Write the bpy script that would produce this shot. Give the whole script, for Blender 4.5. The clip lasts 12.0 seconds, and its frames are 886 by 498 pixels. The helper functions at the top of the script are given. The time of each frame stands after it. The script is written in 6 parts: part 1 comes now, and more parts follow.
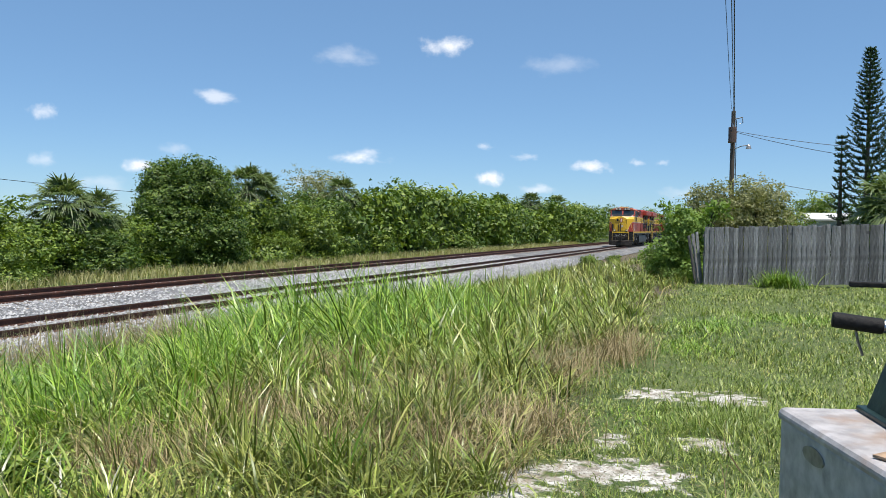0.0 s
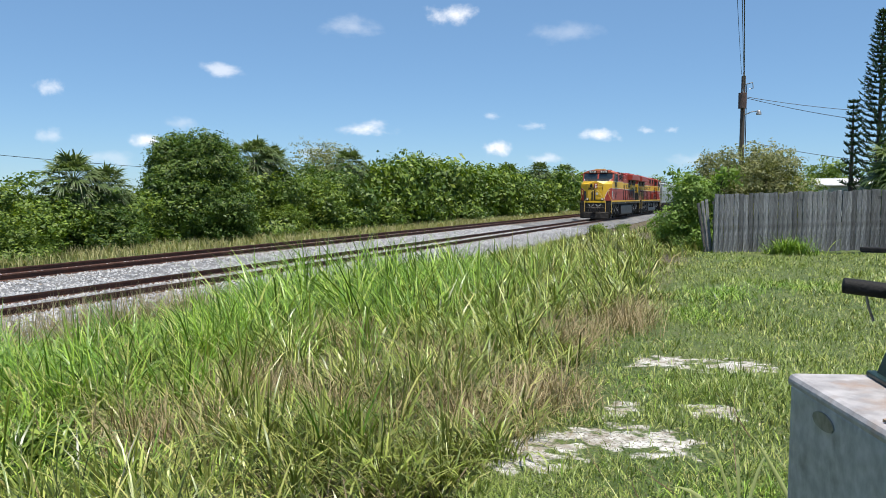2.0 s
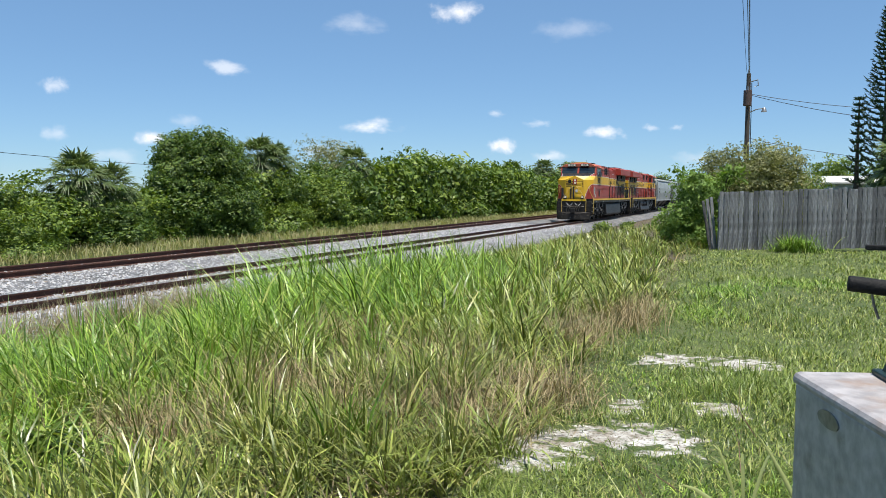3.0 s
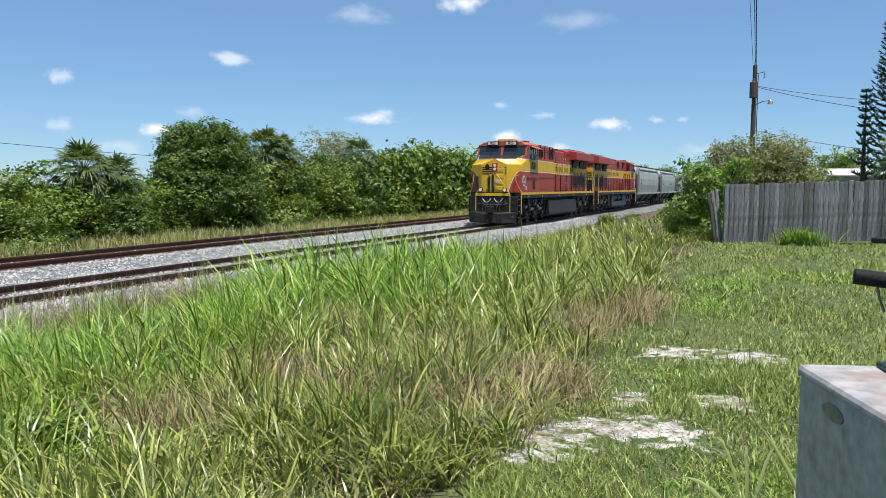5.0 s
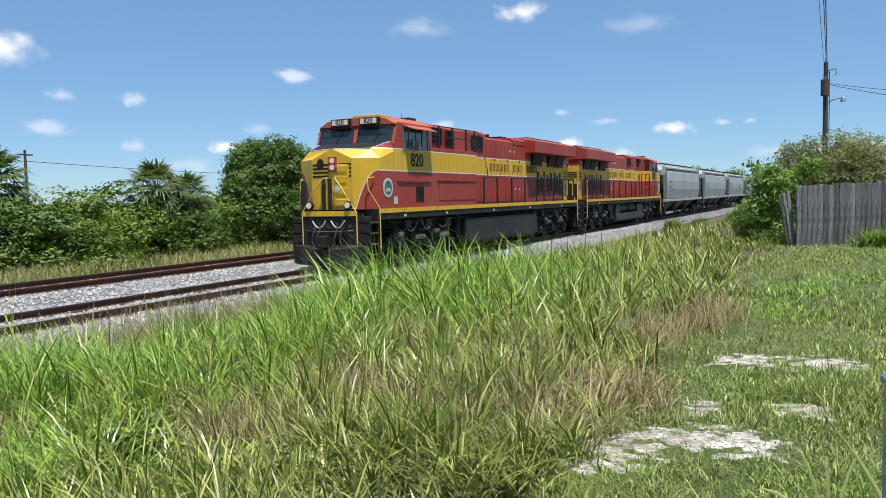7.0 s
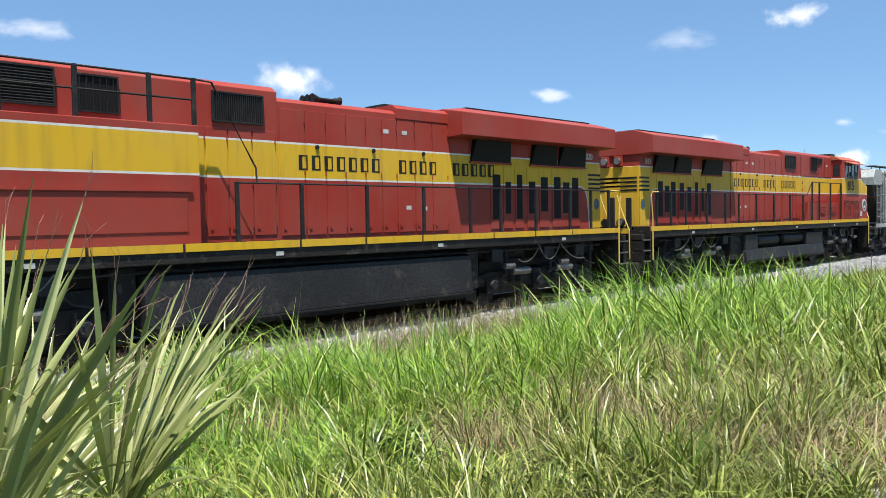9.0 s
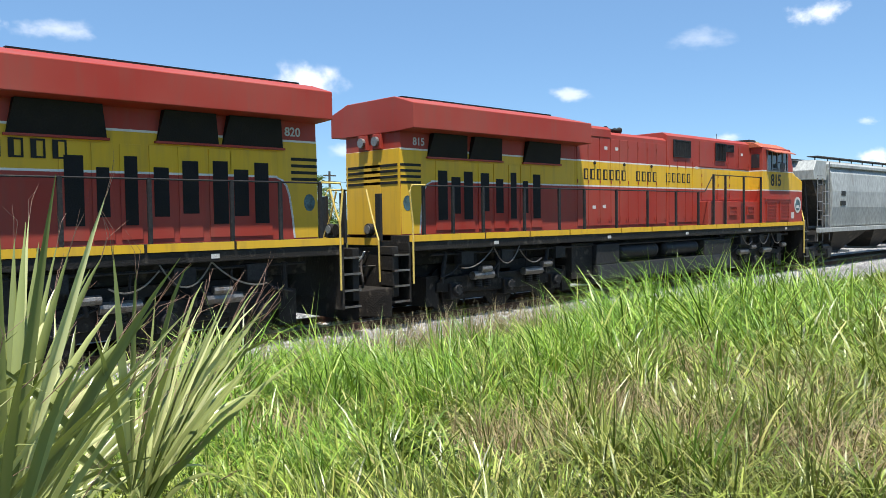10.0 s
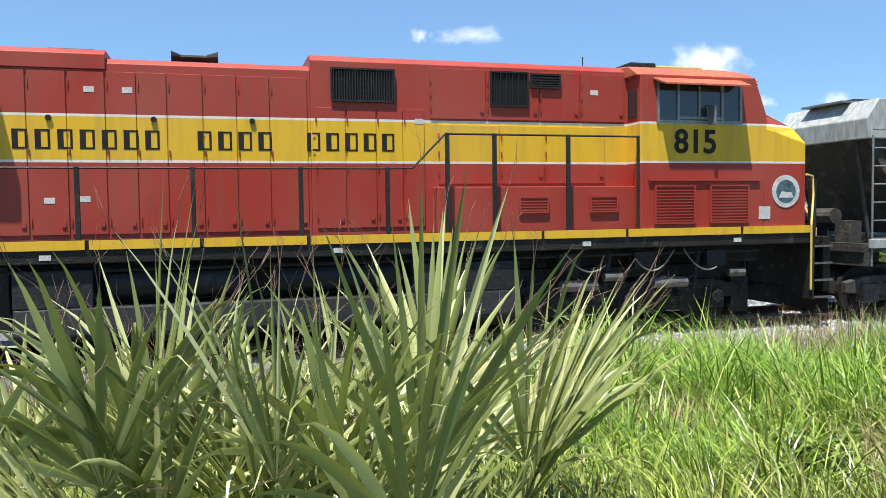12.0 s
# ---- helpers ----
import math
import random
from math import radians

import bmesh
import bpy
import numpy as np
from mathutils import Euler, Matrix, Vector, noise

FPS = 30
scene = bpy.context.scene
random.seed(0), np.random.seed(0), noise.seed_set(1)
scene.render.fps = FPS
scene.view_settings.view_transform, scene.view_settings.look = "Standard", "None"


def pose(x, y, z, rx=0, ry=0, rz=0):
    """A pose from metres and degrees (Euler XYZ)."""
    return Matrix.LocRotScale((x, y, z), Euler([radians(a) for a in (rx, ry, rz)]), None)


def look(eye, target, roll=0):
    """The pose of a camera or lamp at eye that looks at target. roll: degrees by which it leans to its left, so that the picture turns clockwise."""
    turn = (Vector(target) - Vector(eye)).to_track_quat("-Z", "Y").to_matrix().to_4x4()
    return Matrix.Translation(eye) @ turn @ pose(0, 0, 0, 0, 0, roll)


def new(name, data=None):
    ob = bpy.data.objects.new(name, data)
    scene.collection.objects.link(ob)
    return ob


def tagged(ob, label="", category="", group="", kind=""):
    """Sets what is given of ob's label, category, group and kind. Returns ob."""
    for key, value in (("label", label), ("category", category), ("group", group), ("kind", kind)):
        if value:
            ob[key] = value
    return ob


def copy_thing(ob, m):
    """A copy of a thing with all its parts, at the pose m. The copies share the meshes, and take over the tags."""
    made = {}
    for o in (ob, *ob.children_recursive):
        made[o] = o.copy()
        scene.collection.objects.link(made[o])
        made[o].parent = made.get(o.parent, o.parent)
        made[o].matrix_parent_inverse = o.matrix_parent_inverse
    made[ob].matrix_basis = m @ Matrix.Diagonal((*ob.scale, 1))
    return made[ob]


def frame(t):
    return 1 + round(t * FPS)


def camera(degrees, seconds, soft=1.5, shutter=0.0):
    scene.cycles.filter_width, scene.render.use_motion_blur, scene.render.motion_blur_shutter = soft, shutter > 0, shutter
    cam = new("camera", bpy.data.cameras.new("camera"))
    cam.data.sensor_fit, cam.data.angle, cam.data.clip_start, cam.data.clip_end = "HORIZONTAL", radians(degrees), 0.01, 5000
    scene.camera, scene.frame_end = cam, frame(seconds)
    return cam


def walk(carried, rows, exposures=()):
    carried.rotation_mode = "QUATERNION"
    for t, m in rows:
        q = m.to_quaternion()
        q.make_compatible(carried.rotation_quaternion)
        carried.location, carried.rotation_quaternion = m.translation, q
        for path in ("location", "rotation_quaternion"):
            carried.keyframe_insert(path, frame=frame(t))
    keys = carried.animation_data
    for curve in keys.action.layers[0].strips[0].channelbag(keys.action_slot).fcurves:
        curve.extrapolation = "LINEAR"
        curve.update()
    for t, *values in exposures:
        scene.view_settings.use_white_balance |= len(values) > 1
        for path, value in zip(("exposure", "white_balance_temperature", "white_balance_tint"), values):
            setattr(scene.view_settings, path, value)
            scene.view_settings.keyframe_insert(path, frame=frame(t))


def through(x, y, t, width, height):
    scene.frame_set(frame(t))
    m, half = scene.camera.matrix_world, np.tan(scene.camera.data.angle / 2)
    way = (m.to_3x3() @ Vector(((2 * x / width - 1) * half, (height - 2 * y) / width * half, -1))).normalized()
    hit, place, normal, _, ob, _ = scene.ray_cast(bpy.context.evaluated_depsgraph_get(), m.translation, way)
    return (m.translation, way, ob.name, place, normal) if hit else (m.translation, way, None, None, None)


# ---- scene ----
cam = camera(58.63, 12.0, soft=0.8, shutter=0.0)
EYE = Vector((0.0, 0.0, 2.2))


def aim(yaw, pitch, roll):
    """Camera pose: yaw to the left of the track's direction, pitch up, roll, in degrees."""
    y, p = radians(yaw), radians(pitch)
    way = Vector((-math.sin(y) * math.cos(p), math.cos(y) * math.cos(p), math.sin(p)))
    return look(EYE, EYE + way, roll)


PATH = [
    (0, 20.7, -1.71, 1.01),
    (0.5, 20.73, -2.38, 0.89),
    (1, 20.86, -3.06, 0.67),
    (1.5, 21.08, -3.56, 0.4),
    (2, 21.31, -3.83, 0.23),
    (2.5, 21.49, -3.94, 0.2),
    (3, 21.62, -4.0, 0.23),
    (5, 21.95, -4.59, 0.34),
    (5.5, 22.17, -4.69, 0.22),
    (6, 22.67, -4.6, -0.06),
    (6.5, 23.89, -4.29, -0.63),
    (7, 26.55, -3.84, -1.17),
    (7.5, 30.84, -3.32, -1.55),
    (7.7, 32.88, -3.12, -1.45),
    (9.3, 45.66, -2.18, -0.85),
    (9.5, 45.69, -2.2, -0.78),
    (10, 46.12, -2.24, -0.9),
    (10.5, 48.05, -2.34, -0.83),
    (11, 53.56, -2.39, -0.55),
    (11.5, 62.23, -2.48, -0.53),
    (12, 73.99, -2.71, -0.77),
]

walk(cam, [(t, aim(y, p, r)) for t, y, p, r in PATH], [(0, 0.42), (7.0, 0.40), (9.5, 0.69), (11.0, 0.75), (12.0, 0.82)])

# ---- light ----
SUN_WAY = Vector((0.23, -0.19, 0.95)).normalized()
sun = new("sun", bpy.data.lights.new("sun", "SUN"))
sun.data.energy, sun.data.angle, sun.data.color = 5.0, radians(0.53), (1.0, 0.95, 0.87)
sun.matrix_world = look(SUN_WAY * 100, (0, 0, 0))
world = bpy.data.worlds.new("world")
scene.world = world
world.use_nodes = True
wn = world.node_tree
sky = wn.nodes.new("ShaderNodeTexSky")
sky.sky_type, sky.sun_disc = "NISHITA", False
sky.sun_elevation = math.asin(SUN_WAY.z)
sky.sun_rotation = math.atan2(SUN_WAY.x, SUN_WAY.y)
sky.altitude, sky.air_density, sky.dust_density, sky.ozone_density = 300.0, 0.8, 0.1, 1.8
tint = wn.nodes.new("ShaderNodeMix")
tint.data_type, tint.blend_type = "RGBA", "MULTIPLY"
tint.inputs[0].default_value, tint.inputs[7].default_value = 1.0, (0.84, 1.03, 1.13, 1)
wn.links.new(sky.outputs[0], tint.inputs[6])
haze = wn.nodes.new("ShaderNodeMix")
haze.data_type = "RGBA"
haze.inputs[0].default_value, haze.inputs[7].default_value = 0.42, (2.1, 3.9, 6.7, 1)
wn.links.new(tint.outputs[2], haze.inputs[6])
wn.links.new(haze.outputs[2], wn.nodes["Background"].inputs[0])
wn.nodes["Background"].inputs[1].default_value = 0.086


# ---- materials ----
def node_mat(name):
    m = bpy.data.materials.new(name)
    m.use_nodes = True
    n, l = m.node_tree.nodes, m.node_tree.links
    return m, n, l, n["Principled BSDF"]


def mixed(n, l, fac, a, b, mode="MIX"):
    mx = n.new("ShaderNodeMix")
    mx.data_type, mx.blend_type = "RGBA", mode
    for sock, v in ((mx.inputs[0], fac), (mx.inputs[6], a), (mx.inputs[7], b)):
        if hasattr(v, "is_linked"):
            l.new(v, sock)
        else:
            sock.default_value = v if isinstance(v, float) else (*v, 1)
    return mx.outputs[2]


def noise_of(n, l, coord, scale, detail=4.0, lo=0.35, hi=0.65):
    t = n.new("ShaderNodeTexNoise")
    t.inputs["Scale"].default_value, t.inputs["Detail"].default_value = scale, detail
    l.new(coord, t.inputs["Vector"])
    r = n.new("ShaderNodeMapRange")
    r.inputs[1].default_value, r.inputs[2].default_value = lo, hi
    l.new(t.outputs[0], r.inputs[0])
    return r.outputs[0]


def bumped(n, l, b, height, strength, dist=0.02):
    bp = n.new("ShaderNodeBump")
    bp.inputs["Strength"].default_value, bp.inputs["Distance"].default_value = strength, dist
    l.new(height, bp.inputs["Height"])
    l.new(bp.outputs[0], b.inputs["Normal"])


def surface(name, col, col2=None, rough=0.6, metal=0.0, big=0.6, fine=25.0, bump=0.15, dirt=None, dirt_amount=0.3, rand=0.0, stretch=(1, 1, 1)):
    """A worn surface: colour varied at two scales, dirt patches, fine relief, and an optional change from piece to piece."""
    m, n, l, b = node_mat(name)
    tc = n.new("ShaderNodeTexCoord")
    mp = n.new("ShaderNodeMapping")
    mp.inputs["Scale"].default_value = stretch
    l.new(tc.outputs["Object"], mp.inputs[0])
    co = mp.outputs[0]
    col2 = col2 or tuple(c * 0.72 for c in col)
    f1, f2 = noise_of(n, l, co, big), noise_of(n, l, co, fine, 6.0)
    c = mixed(n, l, f1, col, col2)
    c = mixed(n, l, f2, c, mixed(n, l, 0.75, c, tuple(x * 0.6 for x in col2)))
    if dirt:
        d = noise_of(n, l, co, big * 3.3, 8.0, 0.66 - dirt_amount * 0.4, 0.75)
        c = mixed(n, l, d, c, dirt)
    if rand:
        oi = n.new("ShaderNodeObjectInfo")
        hv = n.new("ShaderNodeHueSaturation")
        r = n.new("ShaderNodeMapRange")
        r.inputs[3].default_value, r.inputs[4].default_value = 1 - rand, 1 + rand
        l.new(oi.outputs["Random"], r.inputs[0])
        l.new(r.outputs[0], hv.inputs["Value"])
        l.new(c, hv.inputs["Color"])
        c = hv.outputs[0]
    l.new(c, b.inputs["Base Color"])
    b.inputs["Roughness"].default_value, b.inputs["Metallic"].default_value = rough, metal
    b.inputs["Specular IOR Level"].default_value = 0.2 if max(col) < 0.06 else 0.45
    if bump:
        bumped(n, l, b, f2, bump)
    return m


def leafy(name, a, b_, c_, rough=0.6, through=0.38, dry=None):
    """Leaf or blade: hue and tone varied from leaf to leaf, wide ramps putting shade and highlights into the colour,
    light shining through.
    """
    m, n, l, b = node_mat(name)
    g = n.new("ShaderNodeNewGeometry")
    tc = n.new("ShaderNodeTexCoord")
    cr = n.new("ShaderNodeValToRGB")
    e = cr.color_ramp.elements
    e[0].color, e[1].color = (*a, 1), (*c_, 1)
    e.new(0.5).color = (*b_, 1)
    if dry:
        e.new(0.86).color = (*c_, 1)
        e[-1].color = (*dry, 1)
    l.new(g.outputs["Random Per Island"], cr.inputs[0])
    f = noise_of(n, l, tc.outputs["Object"], 0.7, 3.0)
    col = mixed(n, l, f, cr.outputs[0], mixed(n, l, 0.55, cr.outputs[0], b_))
    l.new(col, b.inputs["Base Color"])
    b.inputs["Roughness"].default_value = rough
    tr = n.new("ShaderNodeBsdfTranslucent")
    l.new(mixed(n, l, 1.0, col, (1.15, 1.2, 0.5), "MULTIPLY"), tr.inputs[0])
    mx = n.new("ShaderNodeMixShader")
    mx.inputs[0].default_value = through
    l.new(b.outputs[0], mx.inputs[1])
    l.new(tr.outputs[0], mx.inputs[2])
    l.new(mx.outputs[0], n["Material Output"].inputs[0])
    return m


RED, YEL, WHT = (0.335, 0.034, 0.021), (0.70, 0.42, 0.018), (0.72, 0.70, 0.64)


def livery(name, bands, rough=0.5):
    """Locomotive paint in level bands by height, faded and streaked."""
    m, n, l, b = node_mat(name)
    tc = n.new("ShaderNodeTexCoord")
    sp = n.new("ShaderNodeSeparateXYZ")
    l.new(tc.outputs["Object"], sp.inputs[0])
    r = n.new("ShaderNodeMapRange")
    r.inputs[1].default_value, r.inputs[2].default_value = 0.0, 5.0
    l.new(sp.outputs[2], r.inputs[0])
    cr = n.new("ShaderNodeValToRGB")
    cr.color_ramp.interpolation = "CONSTANT"
    e = cr.color_ramp.elements
    e[0].position, e[0].color = 0.0, (*bands[0][1], 1)
    e[1].position, e[1].color = bands[1][0] / 5.0, (*bands[1][1], 1)
    for z, c in bands[2:]:
        e.new(z / 5.0).color = (*c, 1)
    l.new(r.outputs[0], cr.inputs[0])
    mp = n.new("ShaderNodeMapping")
    mp.inputs["Scale"].default_value = (3.0, 3.0, 0.35)
    l.new(tc.outputs["Object"], mp.inputs[0])
    streak = noise_of(n, l, mp.outputs[0], 2.2, 7.0, 0.48, 0.8)
    fade = noise_of(n, l, tc.outputs["Object"], 0.5, 3.0)
    c = mixed(n, l, fade, cr.outputs[0], mixed(n, l, 0.09, cr.outputs[0], (0.5, 0.36, 0.28)))
    c = mixed(n, l, streak, c, mixed(n, l, 0.30, c, (0.16, 0.10, 0.07)))
    l.new(c, b.inputs["Base Color"])
    b.inputs["Roughness"].default_value = rough
    b.inputs["Specular IOR Level"].default_value = 0.3
    bumped(n, l, b, fade, 0.05)
    return m


M = {}
M["livery"] = livery("railway_livery", [(0, RED), (3.02, WHT), (3.065, YEL), (3.715, WHT), (3.76, RED)])
M["red"] = livery("red_paint", [(0, RED), (4.95, RED)])
M["yellow"] = livery("yellow_paint", [(0, YEL), (4.95, YEL)])
M["black"] = surface("black_grime", (0.016, 0.015, 0.015), (0.034, 0.030, 0.026), 0.5, 0.0, 1.5, 30, 0.3, (0.10, 0.085, 0.07), 0.2)
M["charcoal"] = surface("charcoal_paint", (0.040, 0.040, 0.041), (0.024, 0.024, 0.025), 0.5, 0.0, 0.8, 22, 0.15, (0.07, 0.06, 0.05), 0.15)
M["grille"] = surface("dark_grille", (0.012, 0.012, 0.013), (0.02, 0.018, 0.017), 0.55, 0.2, 2, 40, 0.2)
M["steel"] = surface("worn_steel", (0.32, 0.31, 0.29), (0.22, 0.20, 0.18), 0.45, 0.7, 2, 40, 0.2, (0.12, 0.07, 0.04), 0.3)
M["railyellow"] = surface("handrail_yellow", (0.78, 0.60, 0.17), (0.70, 0.50, 0.12), 0.45, 0.0, 3, 40, 0.05)
M["white"] = surface("white_mark", (0.72, 0.71, 0.68), (0.58, 0.57, 0.55), 0.5, 0.0, 4, 40, 0.05)
M["ink"] = surface("black_lettering", (0.014, 0.013, 0.012), (0.03, 0.027, 0.022), 0.5, 0.0, 4, 40, 0.03)
M["hopper"] = surface("grey_hopper_paint", (0.47, 0.495, 0.48), (0.37, 0.39, 0.38), 0.5, 0.0, 0.45, 10, 0.03, (0.24, 0.225, 0.20), 0.12, stretch=(1.2, 1.2, 0.35))
# grime on the running gear; at the wagon ends the dark stands for shade
M["hopperdark"] = surface("grimy_shaded_hopper_steel", (0.075, 0.066, 0.058), (0.045, 0.04, 0.036), 0.7, 0.0, 0.8, 16, 0.25, (0.15, 0.12, 0.09), 0.3)
M["rail"] = surface("rusty_rail", (0.115, 0.045, 0.028), (0.07, 0.030, 0.02), 0.75, 0.1, 3, 40, 0.4)
M["railtop"] = surface("polished_railhead", (0.30, 0.26, 0.23), (0.2, 0.15, 0.12), 0.35, 0.9, 3, 60, 0.05)
M["tie"] = surface("concrete_sleeper", (0.36, 0.33, 0.29), (0.26, 0.235, 0.20), 0.85, 0, 2, 30, 0.3, (0.14, 0.09, 0.06), 0.35, rand=0.15)
M["ballast"] = surface("granite_ballast", (0.28, 0.278, 0.275), (0.14, 0.142, 0.145), 0.9, 0, 0.8, 34, 1.0, (0.33, 0.26, 0.19), 0.2)
M["fence"] = surface("weathered_grey_wood", (0.37, 0.37, 0.375), (0.15, 0.15, 0.155), 0.85, 0, 2.0, 14, 0.8, (0.05, 0.047, 0.045), 0.42, rand=0.45, stretch=(6, 6, 0.5))
M["pole"] = surface("creosoted_pole", (0.13, 0.105, 0.085), (0.08, 0.065, 0.055), 0.85, 0, 2, 25, 0.3, stretch=(5, 5, 0.4))
M["metalgrey"] = surface("galvanised_grey", (0.34, 0.34, 0.34), (0.25, 0.25, 0.25), 0.45, 0.5, 2, 30, 0.1)
M["bark"] = surface("grey_bark", (0.15, 0.12, 0.09), (0.09, 0.07, 0.055), 0.9, 0, 3, 30, 0.5, stretch=(3, 3, 0.6))
M["leaf"] = leafy("shrub_leaves", (0.036, 0.072, 0.010), (0.115, 0.19, 0.022), (0.30, 0.37, 0.05), 0.55, 0.28)
M["leafdark"] = leafy("vine_leaves", (0.022, 0.055, 0.008), (0.068, 0.13, 0.014), (0.19, 0.26, 0.032), 0.55, 0.28)
M["leafgrey"] = leafy("grey_green_leaves", (0.08, 0.10, 0.04), (0.22, 0.235, 0.10), (0.40, 0.38, 0.19))
M["palm"] = leafy("palm_fronds", (0.06, 0.10, 0.03), (0.11, 0.16, 0.05), (0.20, 0.24, 0.10), 0.4, 0.3)
# palmetto ramp paints some blades as shaded, others as catching the sun
M["palmetto"] = leafy("palmetto_blades", (0.045, 0.065, 0.02), (0.31, 0.35, 0.125), (0.78, 0.77, 0.42), 0.27, 0.15)
M["pine"] = leafy("pine_needles", (0.02, 0.05, 0.018), (0.03, 0.065, 0.02), (0.045, 0.085, 0.025), 0.6, 0.15)
# near-black end stands in for shade between blades, pale end for highlights
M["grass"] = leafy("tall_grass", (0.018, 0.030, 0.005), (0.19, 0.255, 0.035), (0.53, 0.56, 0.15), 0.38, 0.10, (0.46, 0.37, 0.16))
M["grassdry"] = leafy("dry_grass", (0.10, 0.075, 0.04), (0.34, 0.265, 0.14), (0.46, 0.38, 0.21), 0.7, 0.12)
# lawn ramp widened the same way, shade and highlights in the blade colour
M["lawn"] = leafy("lawn_blades", (0.03, 0.055, 0.010), (0.18, 0.25, 0.045), (0.44, 0.48, 0.13), 0.42, 0.14, (0.40, 0.34, 0.15))


def ground_material():
    m, n, l, b = node_mat("sandy_soil_and_turf")
    tc = n.new("ShaderNodeTexCoord")
    co = tc.outputs["Object"]
    at = n.new("ShaderNodeAttribute")
    at.attribute_name = "bare"
    turf = mixed(n, l, noise_of(n, l, co, 0.6), (0.055, 0.095, 0.018), (0.12, 0.155, 0.038))
    turf = mixed(n, l, noise_of(n, l, co, 22.0, 6.0, 0.50, 0.80), turf, (0.19, 0.165, 0.085))
    turf = mixed(n, l, noise_of(n, l, co, 60.0, 3.0, 0.5, 0.62), turf, (0.035, 0.06, 0.014))
    sand = mixed(n, l, noise_of(n, l, co, 9.0, 12.0), (0.66, 0.64, 0.59), (0.30, 0.265, 0.21))
    sand = mixed(n, l, noise_of(n, l, co, 42.0, 4.0, 0.54, 0.64), sand, (0.16, 0.13, 0.09))
    edge = n.new("ShaderNodeMath")
    edge.operation = "ADD"
    nz = noise_of(n, l, co, 6.5, 12.0, 0.3, 0.7)
    l.new(at.outputs["Fac"], edge.inputs[0])
    l.new(nz, edge.inputs[1])
    r = n.new("ShaderNodeMapRange")
    r.inputs[1].default_value, r.inputs[2].default_value = 0.95, 1.15
    l.new(edge.outputs[0], r.inputs[0])
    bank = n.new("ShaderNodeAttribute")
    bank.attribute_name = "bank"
    # brown litter, kept dark so its colour adds shade to the gaps between tufts
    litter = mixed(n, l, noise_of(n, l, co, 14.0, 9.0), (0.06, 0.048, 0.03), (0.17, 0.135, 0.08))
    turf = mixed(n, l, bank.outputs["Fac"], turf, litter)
    l.new(mixed(n, l, r.outputs[0], turf, sand), b.inputs["Base Color"])
    b.inputs["Roughness"].default_value = 0.95
    bumped(n, l, b, noise_of(n, l, co, 30.0, 8.0), 0.7, 0.03)
    return m


M["ground"] = ground_material()


def glass_material():
    m, n, l, b = node_mat("tinted_cab_glass")
    b.inputs["Base Color"].default_value = (0.02, 0.03, 0.035, 1)
    b.inputs["Roughness"].default_value = 0.04
    b.inputs["Specular IOR Level"].default_value = 0.8
    return m


def lamp_material(name, col, power):
    m, n, l, b = node_mat(name)
    b.inputs["Base Color"].default_value = (0.42, 0.40, 0.36, 1)
    b.inputs["Emission Color"].default_value = (*col, 1)
    b.inputs["Emission Strength"].default_value = power
    b.inputs["Roughness"].default_value = 0.15
    return m


M["glass"] = glass_material()
M["lit"] = lamp_material("lit_headlight", (1.0, 0.80, 0.5), 0.2)
M["board"] = lamp_material("number_board_face", (1.0, 0.93, 0.75), 0.15)


